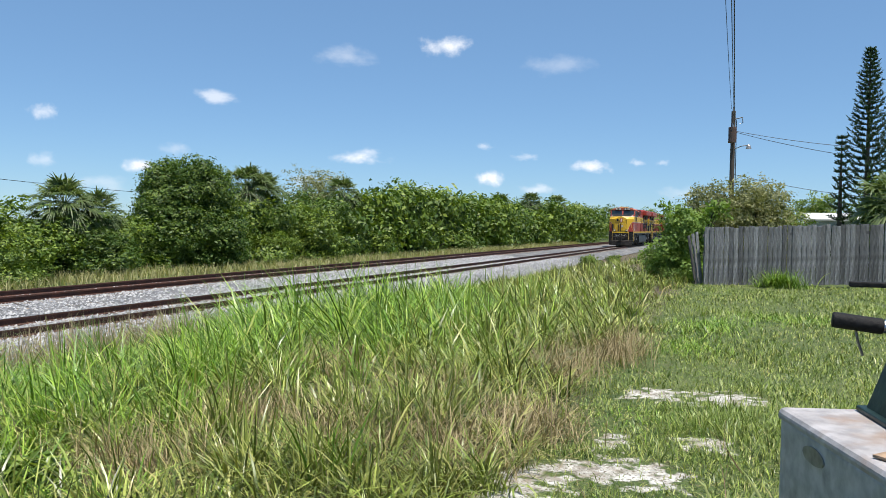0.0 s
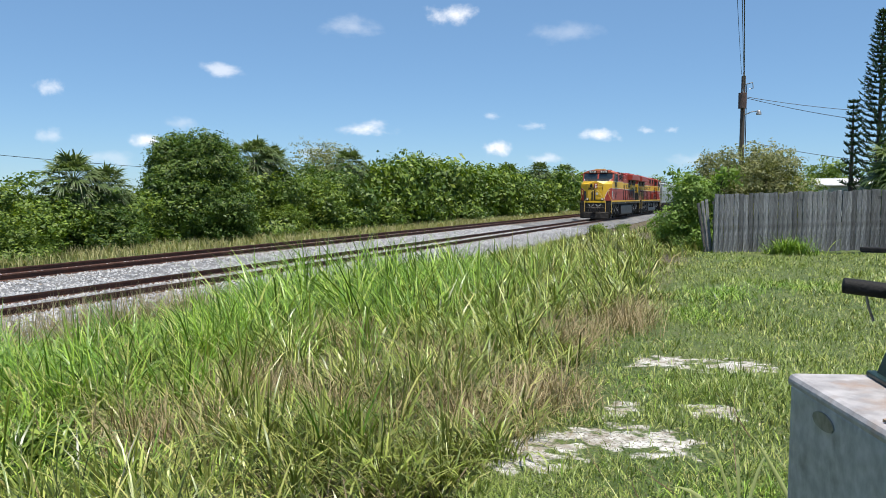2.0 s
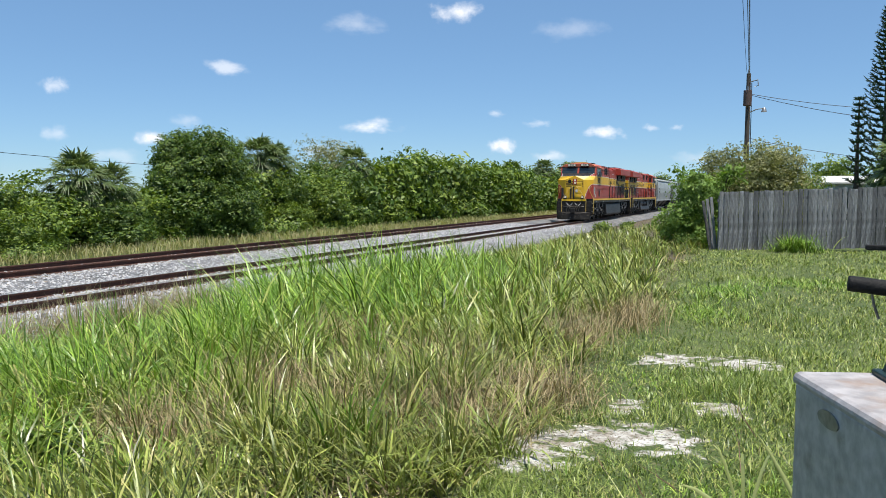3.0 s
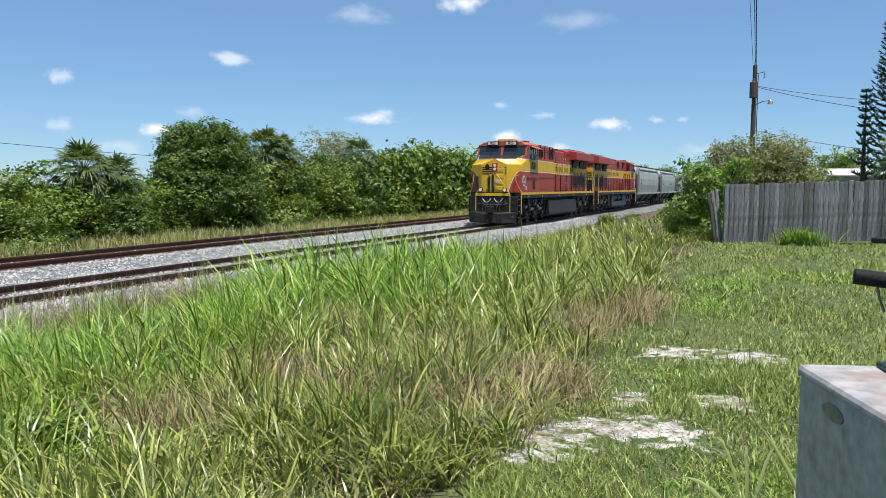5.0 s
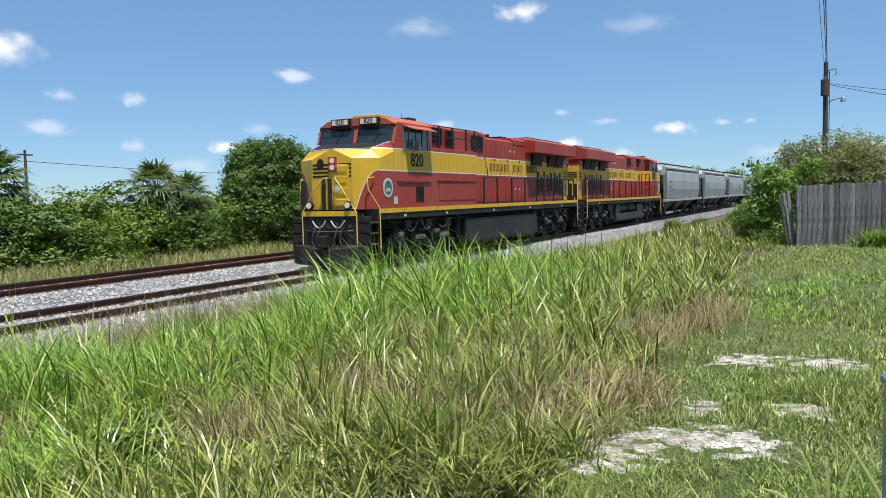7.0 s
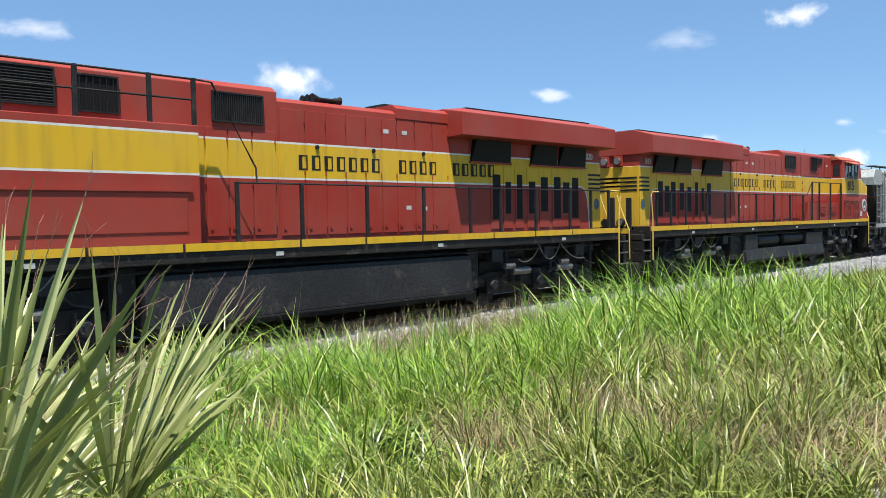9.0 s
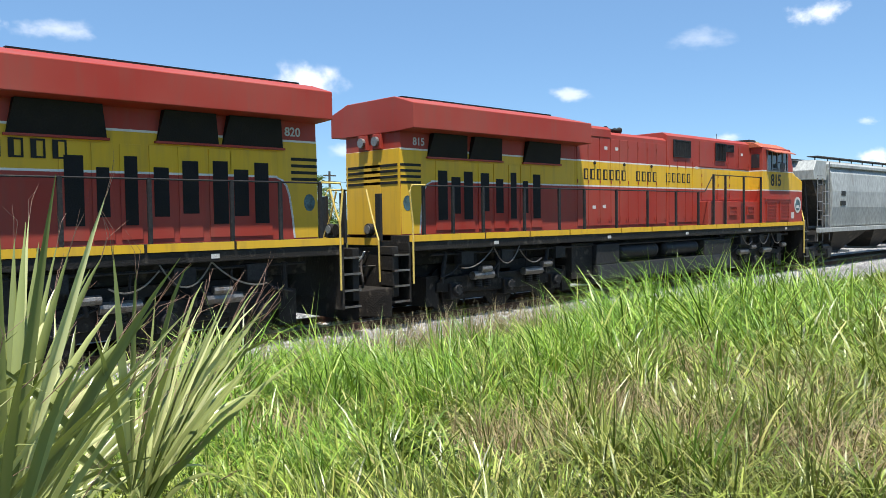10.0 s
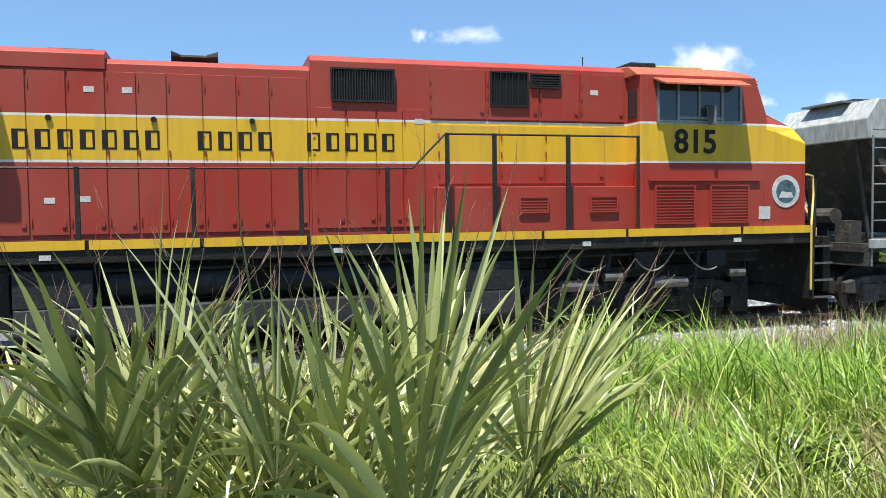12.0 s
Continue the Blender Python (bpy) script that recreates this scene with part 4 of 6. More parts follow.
    for sd in (-1, 1):
        curve = [(-9.52, 1.86), (-9.48, 2.3), (-9.42, 2.7), (-9.36, 2.88), (-9.27, 2.99), (-9.14, 3.045)]
        pr = [(-10.05, 1.86)] + curve + [(-9.14, 3.71), (-10.05, 3.71)]
        part("flash_edge", Shape().prism(curve + [(x + 0.04, z - 0.02 * (z > 2)) for x, z in reversed(curve)], "y", *sorted((sd * HOOD, sd * (HOOD + 0.005)))), "white", L, "curved white stripe")
        ring = [(-9.86 + 0.13 * math.cos(2 * math.pi * k / 20), 2.55 + 0.17 * math.sin(2 * math.pi * k / 20)) for k in range(20)]
        part("round_emblem", Shape().prism(ring, "y", *sorted((sd * HOOD, sd * (HOOD + 0.009)))), "emblem", L, "small round blue-green emblem")
        part("rear_flash", Shape().prism(pr, "y", *sorted((sd * HOOD, sd * (HOOD + 0.004)))), "yellow", L)
        part("rear_light", Shape().rod([(-10.05, sd * 0.25, 3.95), (-10.2, sd * 0.25, 3.95)], 0.11, 12), "metalgrey", L, "round rear light")
        part("light_bracket", Shape().box(-10.13, -10.04, *sorted((sd * 0.10, sd * 0.40)), 3.78, 4.12), "red", L, "", 0.01)
        lettering("road_number", number, 0.24, "white", L, pose(-9.5, sd * (HOOD + 0.006), 3.92, 90, 0, 0 if sd < 0 else 180), 0.003)
    # roof fittings
    hn = Shape().box(-0.95, -0.35, -0.12, 0.12, 4.63, 4.68)
    for k, yy in enumerate((-0.18, 0.0, 0.18)):
        hn.rod([(-0.9, yy, 4.84), (-0.5, yy, 4.84)], 0.035, 8, 0.04)
        hn.rod([(-0.5, yy, 4.84), (-0.3, yy, 4.84)], 0.04, 10, 0.11)
        hn.rod([(-0.9, yy, 4.84), (-1.05, yy, 4.84)], 0.04, 10, 0.10)
        hn.rod([(-0.7, yy, 4.66), (-0.7, yy, 4.84)], 0.02, 6)
    part("air_horn", hn, "ink", L, "black air horns on the hood")
    part("exhaust_stack", Shape().box(-2.9, -2.2, -0.35, 0.35, 4.76, 4.88), "charcoal", L, "", 0.02)
    part("antenna", Shape().rod([(6.6, 0.1, 4.8), (6.6, 0.1, 5.2)], 0.01, 5), "ink", L)
    # fuel tank and air reservoirs
    if wide_tank:
        s = Shape().prism([(-1.42, 1.32), (-1.5, 0.45), (-1.2, 0.28), (1.2, 0.28), (1.5, 0.45), (1.42, 1.32)], "x", -3.9, 4.1)
        part("fuel_tank", s, "charcoal", L, "dark grey slab-sided fuel tank", 0.03)
        part("tank_seam", Shape().box(-3.9, 4.1, -1.53, 1.53, 0.43, 0.46), "charcoal", L)
    else:
        s = Shape().prism([(-1.42, 0.84), (-1.5, 0.42), (-1.2, 0.28), (1.2, 0.28), (1.5, 0.42), (1.42, 0.84)], "x", -3.3, 4.65)
        # the middle block is added to close the view between the reservoirs
        for a, b, w, z in ((-3.3, -2.2, 1.42, 1.40), (2.75, 4.65, 1.42, 1.34), (-2.2, 2.75, 0.8, 1.38)):
            part("tank_block", Shape().box(a, b, -w, w, 0.835, z), "charcoal", L, "", 0.02)
        part("fuel_tank", s, "charcoal", L, "dark grey fuel tank with cut-outs", 0.03)
        for side in (-1, 1):
            for a, b in ((-2.02, -0.02), (0.45, 2.45)):
                part("air_reservoir", Shape().rod([(a, side * 1.15, 1.14), (a + 0.1, side * 1.15, 1.14), (b - 0.1, side * 1.15, 1.14), (b, side * 1.15, 1.14)], 0.22, 16), "charcoal", L, "grey cylindrical air reservoir", 0, True)
    # dark boxes added to fill underframe gaps that only lie in shade
    for side in (-1, 1):
        part("equipment_locker", Shape().box(-4.3, -3.35 if not wide_tank else -3.92, *sorted((side * 0.2, side * 1.3)), 0.5, 1.48), "black", L, "", 0.02)
        part("equipment_locker", Shape().box(4.15, 4.62, *sorted((side * 0.2, side * 1.25)), 0.6, 1.48), "black", L, "", 0.02)
    # pipes and cables below the walkway
    for side in (-1, 1):
        g = Shape()
        g.rod([(-9.5, side * 1.3, 1.38), (9.6, side * 1.3, 1.38)], 0.03, 6)
        for xx in (-8.6, -7.2, -5.1, 5.4, 6.9, 8.4):
            g.box(xx, xx + 0.4, *sorted((side * 1.15, side * 1.4)), 1.12, 1.42)
            g.rod([(xx + 0.1, side * 1.3, 1.2), (xx - 0.2, side * 1.3, 0.95), (xx - 0.6, side * 1.32, 0.85)], 0.025, 5)
        part("pipework", g, "charcoal", L)
        for x0, x1, z0, z1, sag in ((-8.6, -7.5, 1.05, 1.5, 0.16), (-7.5, -6.55, 1.5, 1.5, 0.42), (-6.55, -5.7, 1.4, 1.15, 0.2), (5.5, 6.3, 1.45, 1.2, 0.22), (6.9, 7.7, 1.3, 1.45, 0.3), (7.9, 8.6, 1.45, 1.1, 0.18)):
            pts = [(x0 + (x1 - x0) * i / 10, side * 1.40, z0 + (z1 - z0) * i / 10 - sag * 4 * (i / 10) * (1 - i / 10)) for i in range(11)]
            part("hanging_cable", Shape().rod(pts, 0.016, 5), "steel", L, "slack grey cable")
        for xx in (-8.6, -6.75, -4.9, 5.0, 6.85, 8.7):
            cap = Shape().rod([(xx, side * 1.2, WHEEL), (xx, side * 1.32, WHEEL)], 0.15, 14, 0.12)
            for k in range(4):
                a = math.pi * (0.25 + 0.5 * k)
                cap.rod([(xx + 0.09 * math.cos(a), side * 1.31, WHEEL + 0.09 * math.sin(a)), (xx + 0.09 * math.cos(a), side * 1.345, WHEEL + 0.09 * math.sin(a))], 0.022, 6)
            part("axle_cap", cap, "charcoal", L, "", 0.008)
            part("shock_absorber", Shape().rod([(xx - 0.5, side * 1.24, 0.72), (xx - 0.42, side * 1.3, 1.42)], 0.05, 8), "charcoal", L)
            part("sand_pipe", Shape().rod([(xx + 0.62, side * 1.25, 1.4), (xx + 0.66, side * 1.2, 0.8), (xx + 0.52, side * 0.9, 0.18)], 0.022, 6), "charcoal", L)
        for xx in (-7.9, -5.6, 6.3, 8.9):
            part("air_valve", Shape().rod([(xx, side * 1.33, 0.98), (xx + 0.35, side * 1.33, 0.98)], 0.08, 10), "steel", L)
    ws = wheelset_mesh(WHEEL)
    truck(L, -6.75, (-8.6, -6.75, -4.9), WHEEL, ws)
    truck(L, 6.85, (5.0, 6.85, 8.7), WHEEL, ws)
    return L


def extra_materials():
    M["orange"] = surface("faded_orange_paint", (0.58, 0.16, 0.07), (0.46, 0.11, 0.05), 0.5, 0, 1.2, 20, 0.05)
    M["pale"] = surface("pale_yellow_paint", (0.62, 0.50, 0.20), (0.5, 0.4, 0.16), 0.5, 0, 2, 20, 0.05)
    M["emblem"] = surface("blue_green_emblem", (0.12, 0.24, 0.28), (0.05, 0.09, 0.10), 0.4, 0, 6, 20, 0.02)
    m, n, l, b = node_mat("nose_front_paint")
    tc = n.new("ShaderNodeTexCoord")
    sp = n.new("ShaderNodeSeparateXYZ")
    l.new(tc.outputs["Object"], sp.inputs[0])

    def mth(op, a, c):
        k = n.new("ShaderNodeMath")
        k.operation = op
        for i, v in enumerate((a, c)):
            if hasattr(v, "is_linked"):
                l.new(v, k.inputs[i])
            elif v is not None:
                k.inputs[i].default_value = v
        return k.outputs[0]
    ay = mth("ABSOLUTE", sp.outputs[1], None)
    # the red corner is bounded by a curve that falls from the side stripe to the platform
    dz = mth("DIVIDE", mth("SUBTRACT", 3.04, sp.outputs[2]), 1.25)
    curve = mth("SUBTRACT", 1.42, mth("MULTIPLY", mth("POWER", mth("MAXIMUM", dz, 0.0), 0.5), 0.62))
    below = mth("LESS_THAN", sp.outputs[2], 3.04)
    edge = mth("SUBTRACT", ay, curve)
    red = mth("MULTIPLY", mth("GREATER_THAN", edge, 0.03), below)
    white = mth("MULTIPLY", mth("GREATER_THAN", edge, 0.0), mth("LESS_THAN", sp.outputs[2], 3.07))
    c = mixed(n, l, white, YEL, WHT)
    c = mixed(n, l, red, c, RED)
    f = noise_of(n, l, tc.outputs["Object"], 3.0, 6.0)
    l.new(mixed(n, l, f, c, mixed(n, l, 0.2, c, (0.25, 0.16, 0.08))), b.inputs["Base Color"])
    b.inputs["Roughness"].default_value = 0.4
    M["nosefront"] = m


extra_materials()


def hopper_car():
    """A covered hopper wagon, +x towards the locomotives, z = 0 the railhead."""
    C = thing("hopper_wagon", "grey covered hopper wagon with rounded sides and roof walkway", "freight wagon", "hopper wagons")
    half = CAR / 2

    def ring(x, low, pinch=1.0):
        pts = [(0.0, low), (1.30, low), (1.45, low + 0.12), (1.56, 2.4), (1.57, 3.1), (1.50, 3.85), (1.30, 4.25), (0.9, 4.42)]
        return [(x, y * pinch, z) for y, z in pts[1:]] + [(x, -y * pinch, z) for y, z in reversed(pts[1:])]
    e = half - 2.35
    part("body", Shape().loft([ring(-e, 1.55), ring(-e + 0.05, 1.5), ring(0, 1.5), ring(e - 0.05, 1.5), ring(e, 1.55)]), "hopper", C, "weathered pale grey side sheets", 0.01)
    for sgn in (-1, 1):
        s = Shape().prism([(sgn * e, 3.55), (sgn * e, 4.36), (sgn * (e + 1.1), 4.36), (sgn * (e + 1.40), 3.95), (sgn * (e + 1.38), 3.55)], "y", -1.32, 1.32)
        part("end_cap", s, "hopper", C, "pale grey upper end sheet", 0.02)
        # the slope's dark colour also carries the shade of the open wagon end
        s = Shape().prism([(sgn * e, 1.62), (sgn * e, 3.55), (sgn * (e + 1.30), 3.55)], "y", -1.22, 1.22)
        part("end_slope", s, "hopperdark", C, "grimy sloped end sheet, darkened in colour for the shade of the open end")
        s = Shape()
        for yy in (-0.9, 0.9):
            s.rod([(sgn * (e + 0.9), yy, 1.4), (sgn * (e + 1.3), yy, 3.6)], 0.05, 6)
        s.rod([(sgn * (e + 1.25), -0.35, 2.0), (sgn * (e + 1.25), 0.35, 2.0)], 0.16, 12)
        s.box(*sorted((sgn * (e + 1.1), sgn * (e + 1.4))), 0.5, 0.9, 1.42, 1.9)
        part("brake_gear", s, "hopperdark", C)
        s = Shape().box(*sorted((sgn * e, sgn * (half - 0.75))), -1.45, 1.45, 1.28, 1.40)
        s.box(*sorted((sgn * (half - 0.95), sgn * (half - 0.80))), -1.45, 1.45, 1.0, 1.45)
        s.box(*sorted((sgn * e, sgn * (half - 0.8))), -0.25, 0.25, 0.95, 1.3)
        part("end_platform", s, "hopperdark", C)
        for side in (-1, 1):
            # thin dark sheet added where the open side is only in shade
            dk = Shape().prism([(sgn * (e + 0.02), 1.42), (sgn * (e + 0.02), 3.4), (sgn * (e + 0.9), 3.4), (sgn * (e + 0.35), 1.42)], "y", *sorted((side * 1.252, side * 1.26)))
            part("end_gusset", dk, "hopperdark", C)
        for side in (-1, 1):
            g = Shape()
            for xx in (half - 0.95, half - 1.5, e + 0.12):
                if xx > e:
                    g.rod([(sgn * xx, side * 1.48, 1.0), (sgn * xx, side * 1.48, 3.6 if xx > e + 0.5 else 4.3)], 0.022, 6)
            for k in range(7):
                z = 1.55 + k * 0.36
                g.rod([(sgn * (half - 0.95), side * 1.48, z), (sgn * (half - 1.5), side * 1.48, z)], 0.016, 5)
            for z in (1.55, 2.05, 2.55, 3.05):
                g.rod([(sgn * (half - 1.5), side * 1.48, z), (sgn * (e + 0.12), side * 1.48, z)], 0.016, 5)
            part("ladder", g, "metalgrey", C, "grey end ladder")
        gp = Shape().box(*sorted((sgn * (half - 0.8), sgn * half)), -0.12, 0.12, 0.72, 0.98)
        part("coupler", gp, "hopperdark", C, "", 0.02)
        sc = Shape().box(*sorted((sgn * (e + 0.4), sgn * (e + 1.35))), -0.6, 0.6, 4.36, 4.40)
        part("end_walk", sc, "metalgrey", C)
    for side in (-1, 1):
        o = sorted((side * 1.44, side * 1.60))
        part("side_sill", Shape().box(-half + 0.9, half - 0.9, *o, 1.36, 1.54), "hopper", C, "", 0.01)
        part("top_chord", Shape().box(-e, e, *sorted((side * 1.28, side * 1.52)), 4.10, 4.24), "hopper", C, "", 0.02)
        g = Shape()
        for k in range(12):
            x = -e + 0.4 + k * (2 * e - 0.8) / 11
            g.box(x - 0.02, x + 0.02, *sorted((side * 0.66, side * 0.70)), 4.42, 4.60)
        g.box(-e, e, *sorted((side * 0.5, side * 0.95)), 4.58, 4.62)
        part("roof_walk", g, "hopperdark", C, "dark roof walkway")
        bars = Shape()
        for k, w in enumerate((0.5, 0.62)):
            bars.box(e - 1.5, e - 1.5 + w, *sorted((side * 1.565, side * 1.578)), 2.9 - 0.42 * k, 3.1 - 0.42 * k)
        part("painted_mark", bars, "ink", C)
    for x in (-5.2, 0.0, 5.2):
        part("hatch_cover", Shape().box(x - 2.2, x + 2.2, -0.42, 0.42, 4.42, 4.52), "hopper", C, "", 0.02)
        s = Shape().loft([[(x - 2.4, -1.35, 1.5), (x + 2.4, -1.35, 1.5), (x + 2.4, 1.35, 1.5), (x - 2.4, 1.35, 1.5)], [(x - 0.6, -0.5, 0.45), (x + 0.6, -0.5, 0.45), (x + 0.6, 0.5, 0.45), (x - 0.6, 0.5, 0.45)]])
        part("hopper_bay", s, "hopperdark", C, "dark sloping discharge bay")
        part("discharge_gate", Shape().box(x - 0.7, x + 0.7, -0.9, 0.9, 0.36, 0.45), "metalgrey", C)
    ws = wheelset_mesh(CAR_WHEEL)
    for xc in (-half + 2.1, half - 2.1):
        truck(C, xc, (xc - 0.89, xc + 0.89), CAR_WHEEL, ws, "hopperdark")
    return C


lead = locomotive("820", (-5.34, 0.69), True)
tagged(lead, "leading red and yellow diesel locomotive with lit headlights, cab forward")
mate = locomotive("815", (-3.35, 2.6), False)
tagged(mate, "trailing red and yellow diesel locomotive coupled hood to hood")
cars = [hopper_car()]
for k in (1, 2, 3):
    c2 = copy_thing(cars[0], Matrix())
    cars.append(c2)
    WHEELS.extend((w, w.location.x, CAR_WHEEL, c2) for w in c2.children_recursive if w.name.startswith("wheelset"))


def motions():
    """The train rolls towards and past the camera; its wheels turn with it."""
    times = [0.5 * k for k in range(25)]
    walk(lead, [(t, pose(TRACK, lead_at(t), 0, 0, 0, -90)) for t in times])
    walk(mate, [(t, pose(TRACK, lead_at(t) + UNIT, 0, 0, 0, 90)) for t in times])
    for k, c in enumerate(cars):
        walk(c, [(t, pose(TRACK, lead_at(t) + 1.5 * UNIT + CAR * (k + 0.5), 0, 0, 0, -90)) for t in times])
    for w, x, r, owner in WHEELS:
        step = 2 if r > 0.5 else 1
        sign = -1 if owner is mate else 1
        rows = []
        for f in range(0, 361, step):
            t = f / 30.0
            rows.append((t, pose(x, 0, r, 0, math.degrees(sign * (lead_at(0) - lead_at(t)) / r), 0)))
        walk(w, rows)


# ---- plants ----
def blades(name, x, y, height, width, lean, mat, label, category, seed, way=None, segments=3):
    """Many grass blades as one object: each a tapered strip that rises and arches over by its own weight."""
    rng = np.random.default_rng(seed)
    k = len(x)
    z = ground_z(x, y) - 0.02
    z = np.where(x < -11.9, np.maximum(z, np.interp(x, [-12.7, -12.2, -11.3], [-0.2, -0.24, -0.56])), z)
    b = rng.random(k) * 6.283 if way is None else way
    a = b + 1.57 + rng.normal(0, 0.45, k)
    ca, sa = np.cos(a), np.sin(a)
    cb, sb = np.cos(b), np.sin(b)
    first, bend = 0.05 + 0.5 * lean, lean * rng.uniform(1.0, 3.6, k)
    n0 = 2 * segments + 1
    co = np.empty((k, n0, 3), np.float32)
    run, up = np.zeros(k), np.zeros(k)
    for i in range(segments + 1):
        s = i / segments
        w = width * (0.75 + 0.9 * s - 1.3 * s * s)
        if i < segments:
            for j, e in enumerate((-0.5, 0.5)):
                co[:, 2 * i + j, 0] = x + cb * run + ca * w * e
                co[:, 2 * i + j, 1] = y + sb * run + sa * w * e
                co[:, 2 * i + j, 2] = z + up
        else:
            co[:, n0 - 1, 0], co[:, n0 - 1, 1], co[:, n0 - 1, 2] = x + cb * run, y + sb * run, z + up
        th = first + bend * (s + 0.5 / segments) ** 1.4
        run, up = run + np.sin(th) * height / segments, up + np.cos(th) * height / segments
    base = np.arange(k)[:, None] * n0
    f = np.concatenate([base + [2 * i, 2 * i + 1, 2 * i + 3, 2 * i + 2] for i in range(segments - 1)] + [base + [n0 - 3, n0 - 2, n0 - 1]], 1).ravel()
    me = quick_mesh(name, co.reshape(-1, 3), f, mat, np.tile([4] * (segments - 1) + [3], k))
    return tagged(new(name, me), label, category, kind="stuff")
def patch(x, y, cx, cy, rx, ry):
    return np.exp(-(((x - cx) / rx) ** 2 + ((y - cy) / ry) ** 2))


def wave(x, y, s, k):
    """Smooth irregular variation between about 0 and 1."""
    v = 0
    for i, (a, f) in enumerate(((0.3, 1.0), (1.4, 1.37), (2.5, 0.83), (0.9, 2.1), (2.0, 2.63))):
        u, w = x * math.cos(a + k) + y * math.sin(a + k), y * math.cos(a + k) - x * math.sin(a + k)
        v = v + np.sin(u * s * f + 2.1 * k + i * 1.7 + 1.4 * np.sin(w * s * f * 0.61 + i)) / (1 + 0.4 * i)
    return np.clip(0.5 + 0.19 * v, 0, 1)


DRY = [(-4.0, 7.35, 0.42, 0.5), (-1.8, 8.4, 0.28, 0.45), (-1.38, 9.7, 0.26, 0.5), (-1.55, 5.9, 0.3, 0.35), (-1.75, 4.9, 0.32, 0.35), (-3.5, 5.1, 0.4, 0.3), (-3.5, 3.9, 0.4, 0.25), (-2.5, 4.7, 0.35, 0.3), (-5.3, 3.2, 0.4, 0.4), (-5.6, 6.0, 0.4, 0.3), (-7.4, 2.0, 0.5, 0.4), (-2.6, 6.6, 0.25, 0.25)]


def tall_grass():
    rng = np.random.default_rng(11)
    # tufts, thinning with distance from the yard
    n0 = 15500
    r = 2.9 + 44 * rng.random(n0) ** 1.75
    a = np.radians(rng.uniform(-2, 112, n0))
    x, y = -np.sin(a) * r, np.cos(a) * r
    edge = -1.6 - 0.25 * np.sin(y * 0.9) + 0.2 * rng.normal(0, 0.5, n0)
    keep = (x < edge) & (x > -11.6)
    dry = sum(patch(x, y, *d) for d in DRY)
    keep &= rng.random(n0) > 0.97 * np.clip(1.5 * dry, 0, 1)
    keep &= rng.random(n0) < 0.12 + 1.15 * wave(x, y, 2.1, 7) ** 1.3
    x, y, r = x[keep], y[keep], r[keep]
    h = 0.29 + 0.36 * wave(x, y, 0.8, 1) + 0.30 * rng.random(len(x)) ** 2
    h *= 0.75 + 0.25 * sstep(-1.5, -2.2, x)
    h *= 0.70 + 0.30 * sstep(4.0, 7.5, r)
    h *= 0.72 + 0.55 * wave(x, y, 3.1, 13)
    mound = np.clip(patch(x, y, -6.3, 14.0, 2.6, 5.5) + patch(x, y, -4.6, 9.5, 1.6, 2.6) + 0.9 * patch(x, y, -6.8, 4.5, 2.6, 2.8) + 0.5 * patch(x, y, -4.0, 3.0, 1.2, 1.0), 0, 1)
    h *= 0.74 + 0.58 * mound * np.where(y < 8, 0.5, 1.0)
    h *= 1 - 0.58 * sstep(-7.0, -9.6, x) * (1 - 0.4 * sstep(12, 17, y))
    wind = np.radians(205) + 0.9 * (wave(x, y, 0.5, 17) - 0.5)
    for band, kb, wide, seg, tag in ((r < 8.5, 35, 0.0094, 4, "near the yard"), ((r >= 8.5) & (r < 17), 26, 0.0112, 3, "on the bank"), (r >= 17, 17, 0.0140, 2, "towards the track")):
        bx, by, bh, br, bm_ = x[band], y[band], h[band], r[band], mound[band]
        k = len(bx)
        way = rng.random(k * kb) * 6.283
        out = np.abs(rng.normal(0, 1, k * kb)) * (0.045 + 0.006 * np.repeat(br, kb))
        X, Y = np.repeat(bx, kb) + np.cos(way) * out, np.repeat(by, kb) + np.sin(way) * out
        windy = rng.random(k * kb) < 0.35
        way = np.where(windy, np.repeat(wind[band], kb) + rng.normal(0, 0.6, k * kb), way + rng.normal(0, 0.4, k * kb))
        H = np.repeat(bh, kb) * rng.uniform(0.6, 1.6, k * kb)
        W = wide * (1 + np.repeat(br, kb) / 22) * rng.uniform(0.55, 1.5, k * kb)
        lean = np.clip(np.repeat(rng.normal(0.66, 0.16, k), kb) + rng.normal(0.0, 0.22, k * kb), 0.05, 1.1)
        tone = np.repeat(wave(bx, by, 0.55, 3) + rng.normal(0, 0.20, k), kb)
        vivid = np.repeat(bm_ + rng.normal(0, 0.22, k), kb) > 0.45
        green = ~vivid & (tone > 0.40)
        deep = ~vivid & (tone <= 0.40)
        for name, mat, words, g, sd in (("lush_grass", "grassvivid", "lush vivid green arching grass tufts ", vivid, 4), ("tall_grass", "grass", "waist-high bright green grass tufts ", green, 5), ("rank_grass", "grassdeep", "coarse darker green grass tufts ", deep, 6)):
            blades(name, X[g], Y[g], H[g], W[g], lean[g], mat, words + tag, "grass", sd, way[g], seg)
    # straw-coloured growth in the gaps and seed heads by the ballast
    n1 = 8500
    d = np.array(DRY)[rng.integers(0, len(DRY), n1)]
    X, Y = d[:, 0] + rng.normal(0, 0.75, n1) * d[:, 2], d[:, 1] + rng.normal(0, 0.75, n1) * d[:, 3]
    blades("dead_grass", X, Y, rng.uniform(0.12, 0.62, n1), rng.uniform(0.004, 0.009, n1), np.clip(rng.normal(0.6, 0.25, n1), 0.1, 0.95), "grassdry", "dead straw-coloured grass in gaps of the bank", "grass", 7)
    n2 = 9000
